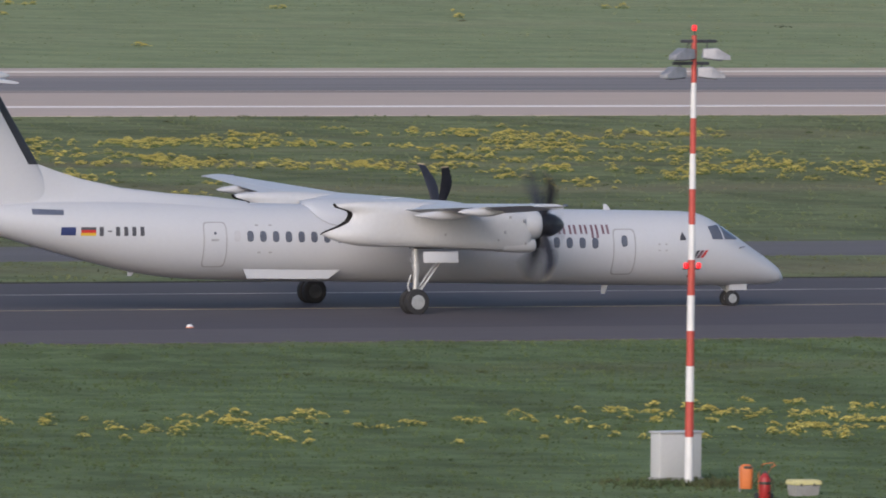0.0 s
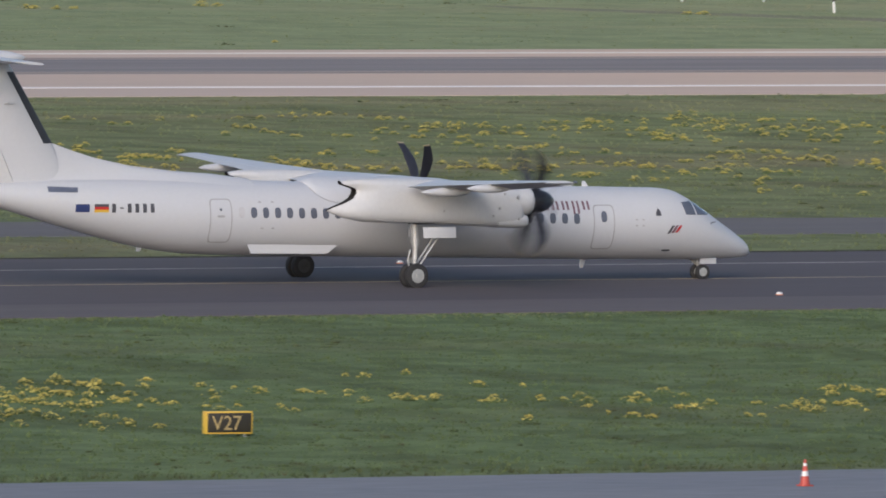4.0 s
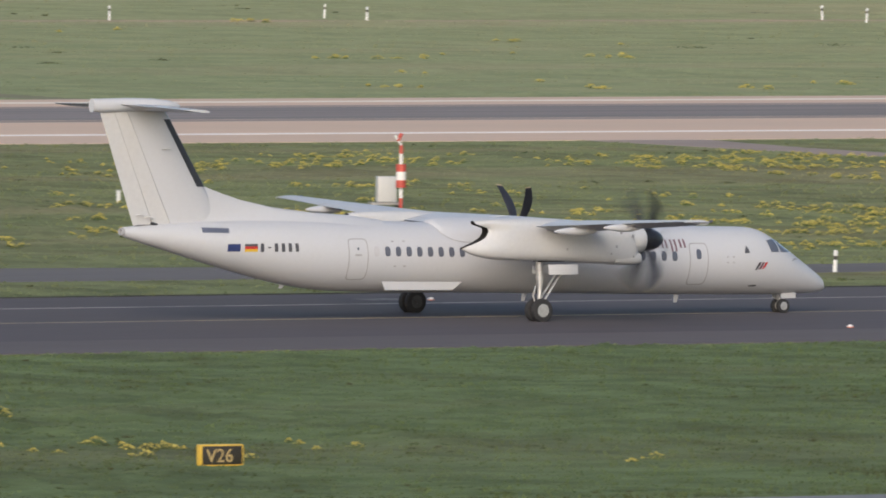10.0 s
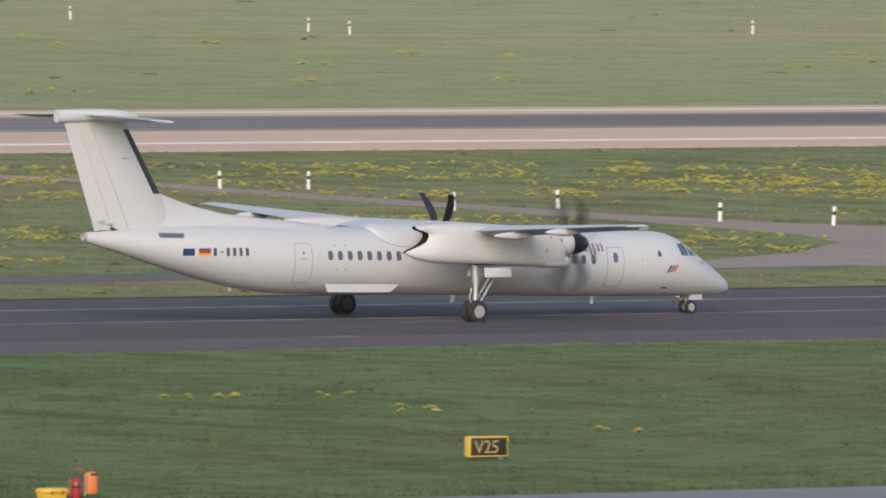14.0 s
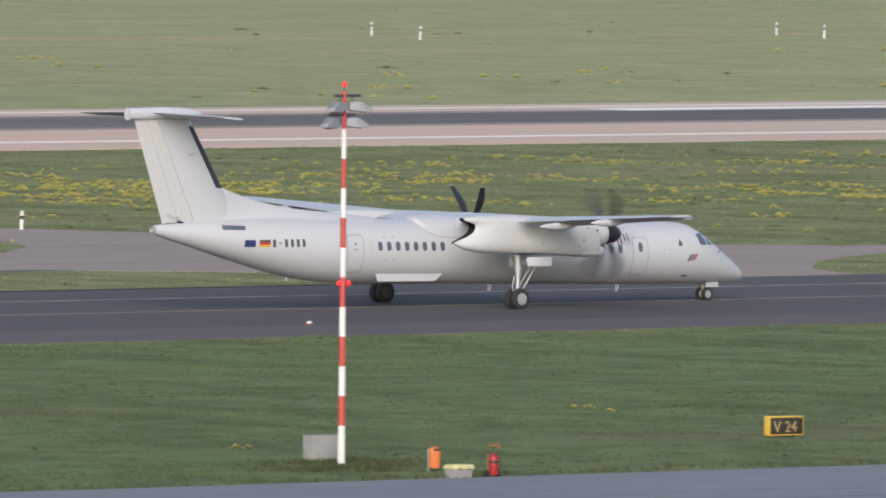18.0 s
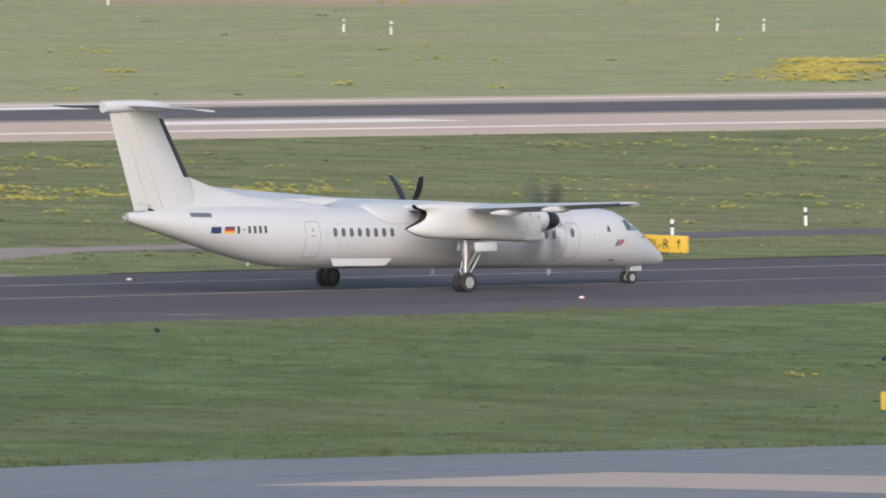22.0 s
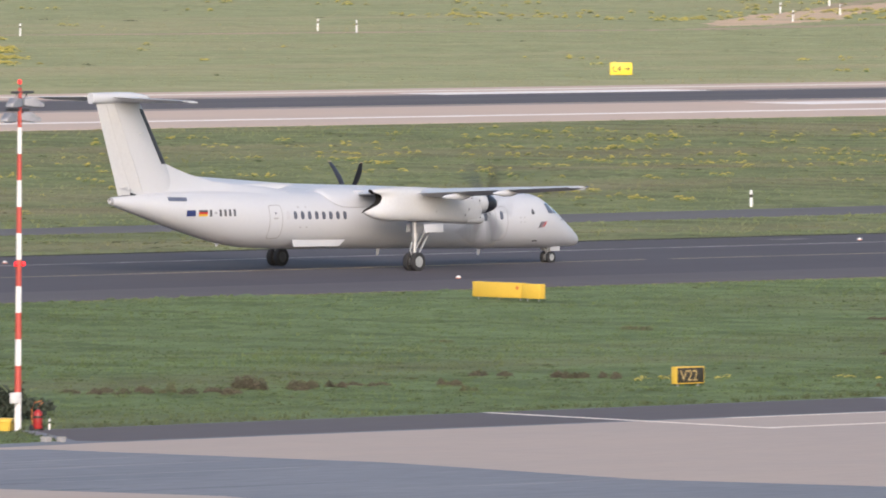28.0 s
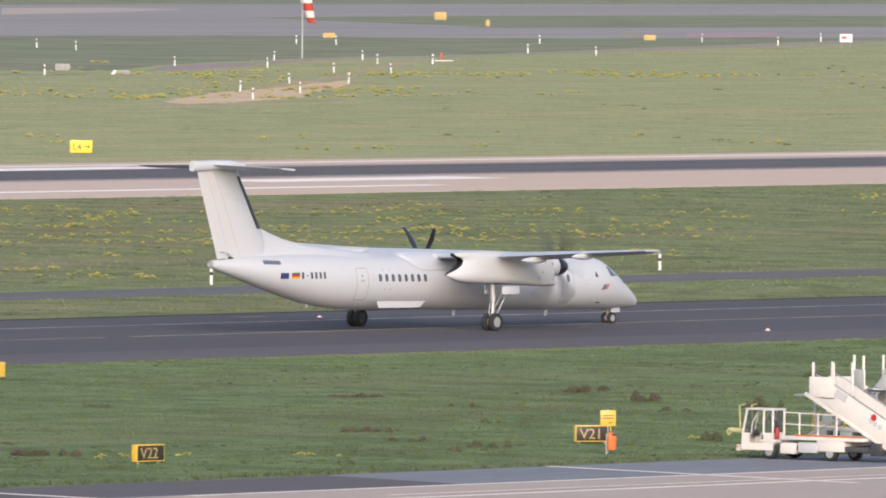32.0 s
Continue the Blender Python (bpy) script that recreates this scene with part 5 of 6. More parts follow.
def arrow(parent, m, material, size=0.4):
    bm = bmesh.new()
    s = size
    for pts in ([(-s * 0.06, 0), (s * 0.06, 0), (s * 0.06, s * 0.95), (-s * 0.06, s * 0.95)], [(-s * 0.3, s * 0.62), (-s * 0.2, s * 0.55), (0, s * 0.86), (s * 0.2, s * 0.55), (s * 0.3, s * 0.62), (0, s * 1.08)]):
        lo, hi = [bm.verts.new((x, 0.002, z)) for x, z in pts], [bm.verts.new((x, -0.003 if len(pts) == 4 else -0.005, z)) for x, z in pts]
        bm.faces.new(hi)
        for i in range(len(pts)):
            bm.faces.new((hi[i], hi[i - 1], lo[i - 1], lo[i]))
    ob = part("arrow", bm, material, parent, smooth=0)
    ob.matrix_basis = m
    return ob


def sign_box(parent, x0, x1, z0, z1, depth, shell, face, border=0.045, name="panel"):
    """A lit sign's case: a shell with a face set into it, front at y = -depth / 2."""
    bm = bmesh.new()
    box(bm, ((x0 + x1) / 2, 0, (z0 + z1) / 2), (x1 - x0, depth, z1 - z0), None, 0.015)
    case = part(name, bm, shell, parent)
    bm = bmesh.new()
    box(bm, ((x0 + x1) / 2, -depth / 2 - 0.002, (z0 + z1) / 2), (x1 - x0 - 2 * border, 0.012, z1 - z0 - 2 * border), None, 0.003)
    part("face", bm, face, case)
    for x in np.linspace(x0 + 0.2, x1 - 0.2, max(2, round((x1 - x0) / 0.9))):
        bm = bmesh.new()
        tube(bm, [(x, 0, 0.0), (x, 0, z0 + 0.02)], 0.035, 8)
        tube(bm, [(x, 0, 0), (x, 0, 0.03)], 0.08, 10)
        part("leg", bm, GALV, case)
    return case


def build_signs():
    for text, x, y in (("V27", 205.2, 391.8), ("V26", 251.2, 390.4), ("V25", 298.6, 388.8), ("V 24", 344.0, 385.7), ("V23", 387.6, 383.2), ("V22", 435.8, 383.3), ("V21", 464.7, 385.1)):
        s = thing("stand_sign", "black stand sign with golden characters " + text + " and a yellow case", "sign", "stand signs along the apron", at=pose(x, y, 0, 0, 0, -34 if text == "V21" else -5))
        case = sign_box(s, -0.74, 0.74, 0.1, 0.76, 0.3, YELLOW, BLACK)
        lettering("characters", text, 0.6 if " " not in text else 0.54, GOLD_TXT, s, pose(-0.56, -0.17, 0.22, 0, 0, 0) @ Matrix.Diagonal((0.98, 1, 1, 1)))
    s = thing("direction_sign", "yellow taxiway direction sign reading 23L-R with a black location panel M", "sign", at=pose(502.7, 513.3, 0, 0, 0, -90))
    sign_box(s, -2.05, -1.15, 0.16, 0.98, 0.3, YELLOW, BLACK, 0.09, "location_panel")
    lettering("characters", "M", 0.56, GOLD_TXT, s, pose(-1.9, -0.17, 0.37) @ Matrix.Diagonal((1.15, 1, 1, 1)))
    sign_box(s, -1.1, 2.05, 0.16, 0.98, 0.3, YELLOW, YELLOW, 0.03, "direction_panel")
    lettering("characters", "23L-R", 0.66, BLACK, s, pose(-0.8, -0.17, 0.34) @ Matrix.Diagonal((1.15, 1, 1, 1)))
    arrow(s, pose(1.68, -0.165, 0.36), BLACK, 0.44)
    s = thing("exit_sign", "yellow runway exit sign reading L4 with an arrow", "sign", at=pose(890.4, 790.4, 0, 0, 0, -40))
    sign_box(s, -0.88, 0.88, 0.12, 1.1, 0.3, BRIGHT_Y, BRIGHT_Y, 0.03)
    lettering("characters", "L4", 0.72, BLACK, s, pose(-0.7, -0.17, 0.36))
    arrow(s, pose(0.22, -0.165, 0.6) @ pose(0, 0, 0, 0, 90, 0), BLACK, 0.45)
    s = thing("boundary_sign", "long yellow sign seen from its blank back, on short legs", "sign", at=pose(500.6, 451.0, 0, 0, 0, -90))
    sign_box(s, -2.0, 0.93, 0.16, 0.84, 0.34, YELLOW, YELLOW, 0.02, "long_panel")
    c = sign_box(s, 0.97, 2.05, 0.16, 0.82, 0.38, YELLOW, YELLOW, 0.02, "short_panel")
    bm = bmesh.new()
    lathe(bm, [(0.09, -0.19), (0.09, -0.175)], "y", (0.7, 0, 0.62), n=14)
    part("sticker", bm, ORANGE, s)
    # far signs
    for x, y, w, h, z, m in ((1685, 1425.8, 2.2, 1.4, 0.3, FAR_Y), (1635, 1374.7, 0.7, 1.1, 0.2, FAR_Y), (1529.7, 1258.4, 1.9, 0.9, 0.1, FAR_Y), (1505.7, 1293.2, 2.0, 0.8, 0.1, FAR_Y), (1496.8, 1199.1, 2.0, 1.3, 1.0, WHITE), (1235, 1099.1, 2.0, 0.9, 0.2, CEMENT), (1330, 1270, 1.3, 0.5, 0.1, FAR_Y)):
        s = thing("field_sign", "small " + ("yellow" if m is FAR_Y else "pale") + " sign far out on the airfield", "sign", "far airfield signs", at=pose(x, y, 0, 0, 0, -48) @ Matrix.Scale(0.8, 4))
        bm = bmesh.new()
        box(bm, (0, 0, z + h / 2), (w, 0.25, h), None, 0.02)
        part("panel", bm, m, s)
        for o in (-0.35, 0.35):
            bm = bmesh.new()
            tube(bm, [(w * o, 0, 0), (w * o, 0, z + 0.05)], 0.05, 8)
            part("leg", bm, GALV, s)
        if m is WHITE:
            bm = bmesh.new()
            box(bm, (-0.3, -0.13, z + h * 0.55), (0.8, 0.02, 0.4))
            part("marking_bar", bm, MAST_R, s)


def marker_post(x, y, h=0.95, band=True, lean=0.0):
    p = thing("marker_post", "white plastic marker post with a dark band near its top", "post", "white marker posts", at=pose(x, y, 0, 0, lean, 0))
    bm = bmesh.new()
    lathe(bm, [(0.085, 0), (0.085, h - 0.42)], n=12)
    part("shaft", bm, WHITE, p)
    bm = bmesh.new()
    lathe(bm, [(0.083, h - 0.42), (0.083, h - 0.24)], n=12)
    part("band", bm, BLACK, p)
    bm = bmesh.new()
    lathe(bm, [(0.085, h - 0.24), (0.085, h - 0.03), (0.05, h), (0.01, h)], n=12)
    part("cap", bm, WHITE, p)
    return p


def build_posts():
    first = marker_post(291.1, 542.5)
    for x, y in ((285.7, 524.6), (329.7, 538.0), (365.8, 520.8), (412.9, 526.6), (466.2, 630), (470.6, 628.2), (456.6, 597.4), (464, 598.5), (459.3, 579.5), (461.2, 573), (521.6, 543.2), (500.8, 532), (541.7, 542.3), (544.1, 533.7), (623.6, 532.7), (586.1, 544.3), (622.5, 543), (666.6, 547.5), (521.7, 531.6), (710, 551)):
        copy_thing(first, pose(x, y, 0, rng.uniform(-2, 2), rng.uniform(-3, 3), 0))
    far = marker_post(489.6, 870.8, 1.15)
    for x, y in ((495.8, 870.8), (485.5, 843.5), (493.2, 846.0), (493.4, 825.0), (557.2, 911.0), (609.9, 964.0), (632.0, 968.2), (630.0, 959.2), (674.4, 962.3), (672.1, 953.1), (736.2, 1016.0), (727.2, 971.0), (723.1, 960.0), (763.0, 958.7), (810.3, 960.5), (802.1, 944.6), (845.6, 949.5), (842.0, 939.5), (976.0, 1072.0), (899.0, 957.0), (895.4, 947.2), (936.2, 948.5), (938.5, 945.0), (984.0, 950.0), (977.7, 940.0), (1357.0, 1255.4), (1024.8, 947.2), (1349.9, 1242.4), (1021.2, 939.0), (1218.7, 1097.5), (1387.3, 1238.9), (1213.7, 1082.7), (1375.9, 1222.3), (1281.8, 1123.8), (1147.3, 997.1), (1110.4, 963.4), (1283.0, 1111.0), (1330.1, 1150.8), (1193.2, 1030.2), (1452.3, 1252.8), (1144.8, 987.0), (1258.7, 1080.3), (1453.3, 1247.0), (1199.4, 1027.4), (1344.7, 1149.7), (1320.2, 1126.5), (1261.8, 1074.7), (1326.8, 1123.8), (1413.8, 1182.3), (1490.6, 1244.5), (1406.0, 1165.0), (1527.8, 1248.0), (1510.3, 1221.1), (1550.7, 1246.5)):
        copy_thing(far, pose(x, y, 0, rng.uniform(-2, 2), rng.uniform(-4, 4), 0))


def floodlight(parent, at, turn, drop=0.3):
    bm = bmesh.new()
    rings = [[(-0.3, y, z) for y, z in ((-0.16, -0.12), (0.16, -0.12), (0.13, 0.14), (-0.13, 0.14))], [(0.1, y, z) for y, z in ((-0.2, -0.13), (0.2, -0.13), (0.17, 0.2), (-0.17, 0.2))], [(0.5, y, z) for y, z in ((-0.15, -0.1), (0.15, -0.1), (0.13, 0.02), (-0.13, 0.02))]]
    loft(bm, rings)
    bmesh.ops.bevel(bm, geom=list(bm.edges), offset=0.015, segments=1, affect="EDGES")
    f = part("floodlight", bm, HOUSING, parent, "grey floodlight housing with a dark glass")
    bm = bmesh.new()
    box(bm, (0.02, 0, -0.14), (0.5, 0.28, 0.03), None, 0.006)
    part("lens", bm, LENS, f)
    bm = bmesh.new()
    tube(bm, [(-0.18, -0.12, 0.05), (-0.2, 0, drop - 0.03), (-0.18, 0.12, 0.05)], 0.018, 6)
    part("bracket", bm, DARK, f)
    f.matrix_basis = Matrix.Translation(at) @ turn
    return f


def lamp_mast(x, y, label, top=12.58, first=1.34, step=0.992):
    m = thing("floodlight_mast", label, "mast", "red and white masts along the apron", at=pose(x, y, 0))
    r = lambda z: 0.128 - 0.056 * z / top
    cutz = [0, first] + [first + step * k for k in range(1, 11)] + [top]
    for k, (a, b) in enumerate(zip(cutz, cutz[1:])):
        bm = bmesh.new()
        lathe(bm, [(r(a), a), (r((a + b) / 2), (a + b) / 2), (r(b), b)], n=18, caps=k in (0, len(cutz) - 2))
        part("pole_section", bm, MAST_R if k % 2 else MAST_W, m, "red painted section" if k % 2 else "")
    bm = bmesh.new()
    lathe(bm, [(0.2, -0.1), (0.2, 0.03), (0.14, 0.05)], n=16)
    part("footing", bm, CEMENT, m)
    bm = bmesh.new()
    tube(bm, [(0, 0, top), (0, 0, top + 0.14)], 0.025, 8)
    part("lamp_rod", bm, DARK, m)
    for p in ((0, 0, top + 0.22), (-0.2, -0.05, top * 0.489), (0.2, -0.05, top * 0.489)):
        bm = bmesh.new()
        lathe(bm, [(0.05, -0.09), (0.07, -0.05), (0.07, 0.03), (0.045, 0.07), (0.01, 0.08)], c=p, n=14)
        part("obstacle_light", bm, LAMP_R, m, "small red obstacle light, lit")
    bm = bmesh.new()
    box(bm, (0, 0, top * 0.489 - 0.1), (0.5, 0.06, 0.05))
    part("lamp_bracket", bm, DARK, m)
    for z, o, left, right, drop in ((top - 0.16, 0.13, -0.36, 0.62, 0.38), (top - 0.78, -0.1, -0.62, 0.46, 0.28)):
        bm = bmesh.new()
        box(bm, (o, 0, z), (1.1, 0.1, 0.09), None, 0.01)
        part("crossbar", bm, DARK, m)
        floodlight(m, (left, -0.12, z - drop), pose(0, 0, 0, 0, 4, 200), drop)
        floodlight(m, (right, 0.08, z - drop), pose(0, 0, 0, 0, 6, -20), drop)
    return m


def cabinet(x, y):
    c = thing("switch_cabinet", "pale grey switch cabinet beside the mast", "cabinet", at=pose(x, y, 0, 0, 0, 8))
    bm = bmesh.new()
    box(bm, (0, 0, 0.66), (1.4, 0.5, 1.34), None, 0.02)
    part("body", bm, CABINET, c)
    bm = bmesh.new()
    box(bm, (0, -0.01, 1.36), (1.48, 0.58, 0.06), None, 0.015)
    part("roof", bm, CABINET, c)
    bm = bmesh.new()
    box(bm, (0, -0.252, 0.74), (1.32, 0.016, 1.14), None, 0.005)
    part("door", bm, CABINET, c)
    bm = bmesh.new()
    box(bm, (0, 0, 0.04), (1.5, 0.55, 0.1), None, 0.01)
    part("plinth", bm, CEMENT, c)


def block(x, y, w, d, h, label="weathered grey concrete block beside the mast"):
    b = thing("concrete_block", label, "block", at=(x, y, 0))
    bm = bmesh.new()
    box(bm, (0, 0, h / 2 - 0.02), (w, d, h), None, 0.03)
    part("body", bm, CEMENT, b)
    bm = bmesh.new()
    box(bm, (0, 0, h - 0.01), (w * 1.01, d * 1.03, 0.05), None, 0.01)
    part("coping", bm, CEMENT, b)


def litter_bin(x, y, low=0.35, label="orange plastic litter bin on a post"):
    b = thing("litter_bin", label, "bin", "orange litter bins", at=pose(x, y, 0, 0, 0, -30) @ Matrix.Scale(0.84, 4))
    bm = bmesh.new()
    f = lambda v: math.copysign(abs(v) ** 0.6, v)
    rings = [[(w * f(math.cos(a)), w * 0.8 * f(math.sin(a)), z) for a in np.linspace(0, 2 * math.pi, 20, endpoint=False)] for z, w in ((low, 0.19), (low + 0.06, 0.215), (low + 0.62, 0.23), (low + 0.7, 0.225), (low + 0.8, 0.15), (low + 0.82, 0.08))]
    loft(bm, rings)
    part("body", bm, ORANGE, b)
    bm = bmesh.new()
    box(bm, (0.06, -0.13, low + 0.715), (0.26, 0.14, 0.09), None, 0.02)
    part("slot", bm, BLACK, b)
    bm = bmesh.new()
    tube(bm, [(-0.22, 0.1, 0), (-0.22, 0.1, low + 0.75)], 0.035, 8)
    part("post", bm, GALV, b)


def extinguisher(x, y):
    e = thing("fire_extinguisher", "red wheeled fire extinguisher with a bent handle", "extinguisher", "wheeled fire extinguishers", at=pose(x, y, 0.01, 0, 0, -10) @ Matrix.Scale(0.8, 4))
    bm = bmesh.new()
    lathe(bm, [(0.17, 0.12), (0.2, 0.18), (0.2, 0.78), (0.17, 0.88), (0.08, 0.96), (0.05, 1.0)], n=20)
    part("tank", bm, RED, e)
    bm = bmesh.new()
    tube(bm, [(0, 0, 0.98), (0, 0, 1.06)], 0.06, 10)
    part("valve", bm, DARK, e)
    bm = bmesh.new()
    tube(bm, [(-0.16, 0.2, 0.3), (-0.16, 0.24, 0.95), (-0.05, 0.2, 1.28), (0.3, 0.2, 1.34), (0.42, 0.2, 1.25)], 0.016, 8)
    tube(bm, [(0.16, 0.2, 0.3), (0.16, 0.24, 0.95), (0.3, 0.2, 1.2), (0.42, 0.2, 1.25)], 0.016, 8)
    part("handle", bm, ORANGE, e)
    bm = bmesh.new()
    lathe(bm, [(0.205, 0.6), (0.212, 0.62), (0.212, 0.68), (0.205, 0.7)], n=20, caps=False)
    part("strap", bm, BLACK, e)
    for o in (-0.27, 0.27):
        bm = bmesh.new()
        lathe(bm, [(0.06, -0.04), (0.14, -0.045), (0.16, -0.02), (0.16, 0.02), (0.14, 0.045), (0.06, 0.04)], "x", (o, 0.1, 0.16), n=18)
        part("wheel", bm, TYRE, e)
    bm = bmesh.new()
    tube(bm, [(0.1, -0.18, 0.9), (0.24, -0.2, 0.7), (0.24, -0.18, 0.4), (0.05, -0.22, 0.3)], 0.02, 8)
    part("hose", bm, BLACK, e)


def grit_box(x, y, lid, label, turn=0):
    g = thing("grit_box", label, "box", "grit boxes", at=pose(x, y, 0, 0, 0, turn) @ Matrix.Scale(0.8, 4))
    bm = bmesh.new()
    loft(bm, [[(sx * w, sy * w * 0.65, z) for sx, sy in ((-1, -1), (1, -1), (1, 1), (-1, 1))] for z, w in ((0, 0.44), (0.4, 0.5))])
    bmesh.ops.bevel(bm, geom=list(bm.edges), offset=0.02, segments=1, affect="EDGES")
    part("tub", bm, CEMENT if lid is PALE_Y else YELLOW, g)
    bm = bmesh.new()
    loft(bm, [[(sx * w, sy * w * 0.66, z) for sx, sy in ((-1, -1), (1, -1), (1, 1), (-1, 1))] for z, w in ((0.4, 0.54), (0.5, 0.54), (0.58, 0.48))])
    bmesh.ops.bevel(bm, geom=list(bm.edges), offset=0.02, segments=1, affect="EDGES")
    part("lid", bm, lid, g)
    for o in (-0.25, 0.25):
        bm = bmesh.new()
        box(bm, (o, -0.365, 0.41), (0.06, 0.03, 0.1), None, 0.005)
        part("latch", bm, DARK, g)


def shrub(x, y, w, h, n, label):
    s = thing("shrub", label, "shrub", at=(x, y, 0))
    bm = bmesh.new()
    for k in range(7):
        a = k * 0.9
        tube(bm, [(0.1 * math.cos(a), 0.1 * math.sin(a), -0.02), (0.22 * w * math.cos(a), 0.2 * w * math.sin(a), h * 0.45), (0.36 * w * math.cos(a), 0.3 * w * math.sin(a), h * 0.8)], [0.035, 0.025, 0.008], 6)
    part("stems", bm, BROWN_BLADE, s)
    centres = np.stack([rng.normal(0, w * 0.22, 16), rng.normal(0, w * 0.2, 16), rng.uniform(0.15, 0.85, 16) * h], 1)
    c = centres[rng.integers(0, 16, n)] + rng.normal(0, 1, (n, 3)) * (w * 0.1, w * 0.1, h * 0.12)
    c[:, 2] = np.abs(c[:, 2]) + 0.03
    u, v = rng.normal(0, 0.07, (n, 3)), rng.normal(0, 0.05, (n, 3)) + (0, 0, 0.05)
    ob = cloud("crown", np.stack([c - u, c - v * 0.4, c + u, c + v], 1), LEAF, "", "", "")
    ob.parent = s


def edge_light(x, y):
    e = thing("taxiway_edge_marker", "low white and orange dome marker on the taxiway edge", "marker", "taxiway edge markers", at=Matrix.Translation((x, y, 0.03)) @ Matrix.Scale(0.66, 4))
    bm = bmesh.new()
    lathe(bm, [(0.21, 0), (0.2, 0.04), (0.15, 0.06)], n=16)
    part("base", bm, ORANGE, e)
    bm = bmesh.new()
    lathe(bm, [(0.17, 0.045), (0.16, 0.12), (0.1, 0.17), (0.02, 0.19)], n=16)
    part("dome", bm, WHITE, e)
    return e


def crow(x, y, turn):
    c = thing("crow", "black crow standing in the short grass", "bird", "crows", at=pose(x, y, 0.02, 0, 0, turn))
    bm = bmesh.new()
    lathe(bm, [(0.01, -0.26), (0.04, -0.2), (0.08, -0.06), (0.09, 0.04), (0.06, 0.13), (0.045, 0.17)], "x", (0, 0, 0.2), n=14)
    part("body", bm, FEATHER, c)
    bm = bmesh.new()
    lathe(bm, [(0.03, 0.1), (0.055, 0.15), (0.05, 0.2), (0.02, 0.23), (0.012, 0.29), (0.004, 0.3)], "x", (0.02, 0, 0.3), n=12)
    part("head", bm, FEATHER, c)
    for o in (-0.03, 0.03):
        bm = bmesh.new()
        tube(bm, [(0, o, 0.14), (0.01, o, 0.0)], 0.01, 6)
        part("leg", bm, BLACK, c)


def build_stands():
    # mast with a switch cabinet
    lamp_mast(182.3, 381.1, "tall red and white striped floodlight mast beside a grey cabinet")
    cabinet(182.96, 383.33)
    litter_bin(182.2, 377.2, 0.12)
    extinguisher(180.6, 372.7)
    grit_box(183.0, 375.2, PALE_Y, "grey concrete grit box with a pale yellow lid")
    # mast with a solar panel
    m = lamp_mast(225.3, 381.5, "tall red and white striped floodlight mast with a small solar panel", 12.42, 1.31, 0.975)
    bm = bmesh.new()
    turn = Matrix.Rotation(radians(-40), 3, "Z") @ Matrix.Rotation(radians(46), 3, "X")
    box(bm, (-0.2, -0.3, 1.04), (1.0, 0.72, 0.05), turn, 0.01)
    sp = part("solar_panel", bm, WHITE, m, "white-framed tilted solar panel")
    for i in range(6):
        for j in range(4):
            bm = bmesh.new()
            box(bm, Vector((-0.2, -0.3, 1.04)) + turn @ Vector((-0.39 + 0.156 * i, -0.24 + 0.16 * j, 0.03)), (0.145, 0.15, 0.012), turn)
            part("solar_cell", bm, PANEL, sp, smooth=0)
    bm = bmesh.new()
    tube(bm, [(-0.2, -0.25, 1.0), (0, 0, 0.9)], 0.03, 8)
    part("panel_arm", bm, GALV, m)
    bm = bmesh.new()
    box(bm, (0.1, -0.18, 2.62), (0.2, 0.14, 0.26), None, 0.02)
    part("control_box", bm, WHITE, m)
    block(226.6, 384.3, 2.55, 0.4, 0.86, "long weathered concrete wall block behind the mast")
    p = thing("bollard", "short thick white concrete post", "bollard", at=(223.3, 380.9, 0))
    bm = bmesh.new()
    lathe(bm, [(0.18, -0.05), (0.18, 0.64), (0.15, 0.67), (0.05, 0.68)], n=18)
    part("shaft", bm, CEMENT, p)
    for x, y, w in ((222.4, 381.5, 0.3), (222.95, 382.2, 0.38), (223.9, 381.2, 0.36)):
        h = thing("tube_hoop", "low galvanised tube hoop in the grass", "barrier", "tube hoops", at=pose(x, y, 0, 0, 0, -25))
        bm = bmesh.new()
        tube(bm, [(-w, 0, -0.05), (-w, 0, 0.34), (-w + 0.03, 0, 0.4), (-w + 0.1, 0, 0.43), (w - 0.1, 0, 0.43), (w - 0.03, 0, 0.4), (w, 0, 0.34), (w, 0, -0.05)], 0.026, 8)
        part("hoop", bm, GALV, h)
    grit_box(222.9, 370.2, PALE_Y, "grey concrete grit box with a crumbling pale yellow lid")
    litter_bin(223.6, 371.6, 0.3)
    extinguisher(224.0, 369.6)
    c = thing("traffic_cone", "small red and white traffic cone on the apron", "cone", at=(208.6, 363.7, 0.05))
    bm = bmesh.new()
    box(bm, (0, 0, 0.02), (0.36, 0.36, 0.04), None, 0.01)
    part("foot", bm, MAST_R, c)
    for z0, z1, mm in ((0.04, 0.28, MAST_R), (0.28, 0.42, WHITE), (0.42, 0.56, MAST_R), (0.56, 0.64, WHITE), (0.64, 0.74, MAST_R)):
        bm = bmesh.new()
        rr = lambda z: 0.15 - 0.165 * z
        lathe(bm, [(rr(z0), z0), (rr(z1), z1)], n=16)
        part("ring", bm, mm, c)
    # mast with a camera
    m = lamp_mast(270.4, 379.0, "tall red and white striped floodlight mast with a small camera", 12.3, 1.3, 0.98)
    bm = bmesh.new()
    box(bm, (0.35, 0, 10.7), (0.3, 0.18, 0.2), None, 0.02)
    tube(bm, [(0.1, 0, 10.85), (0.4, 0, 10.85), (0.4, 0, 10.3), (0.1, 0, 10.3)], 0.02, 6)
    part("camera_box", bm, CABINET, m)
    bm = bmesh.new()
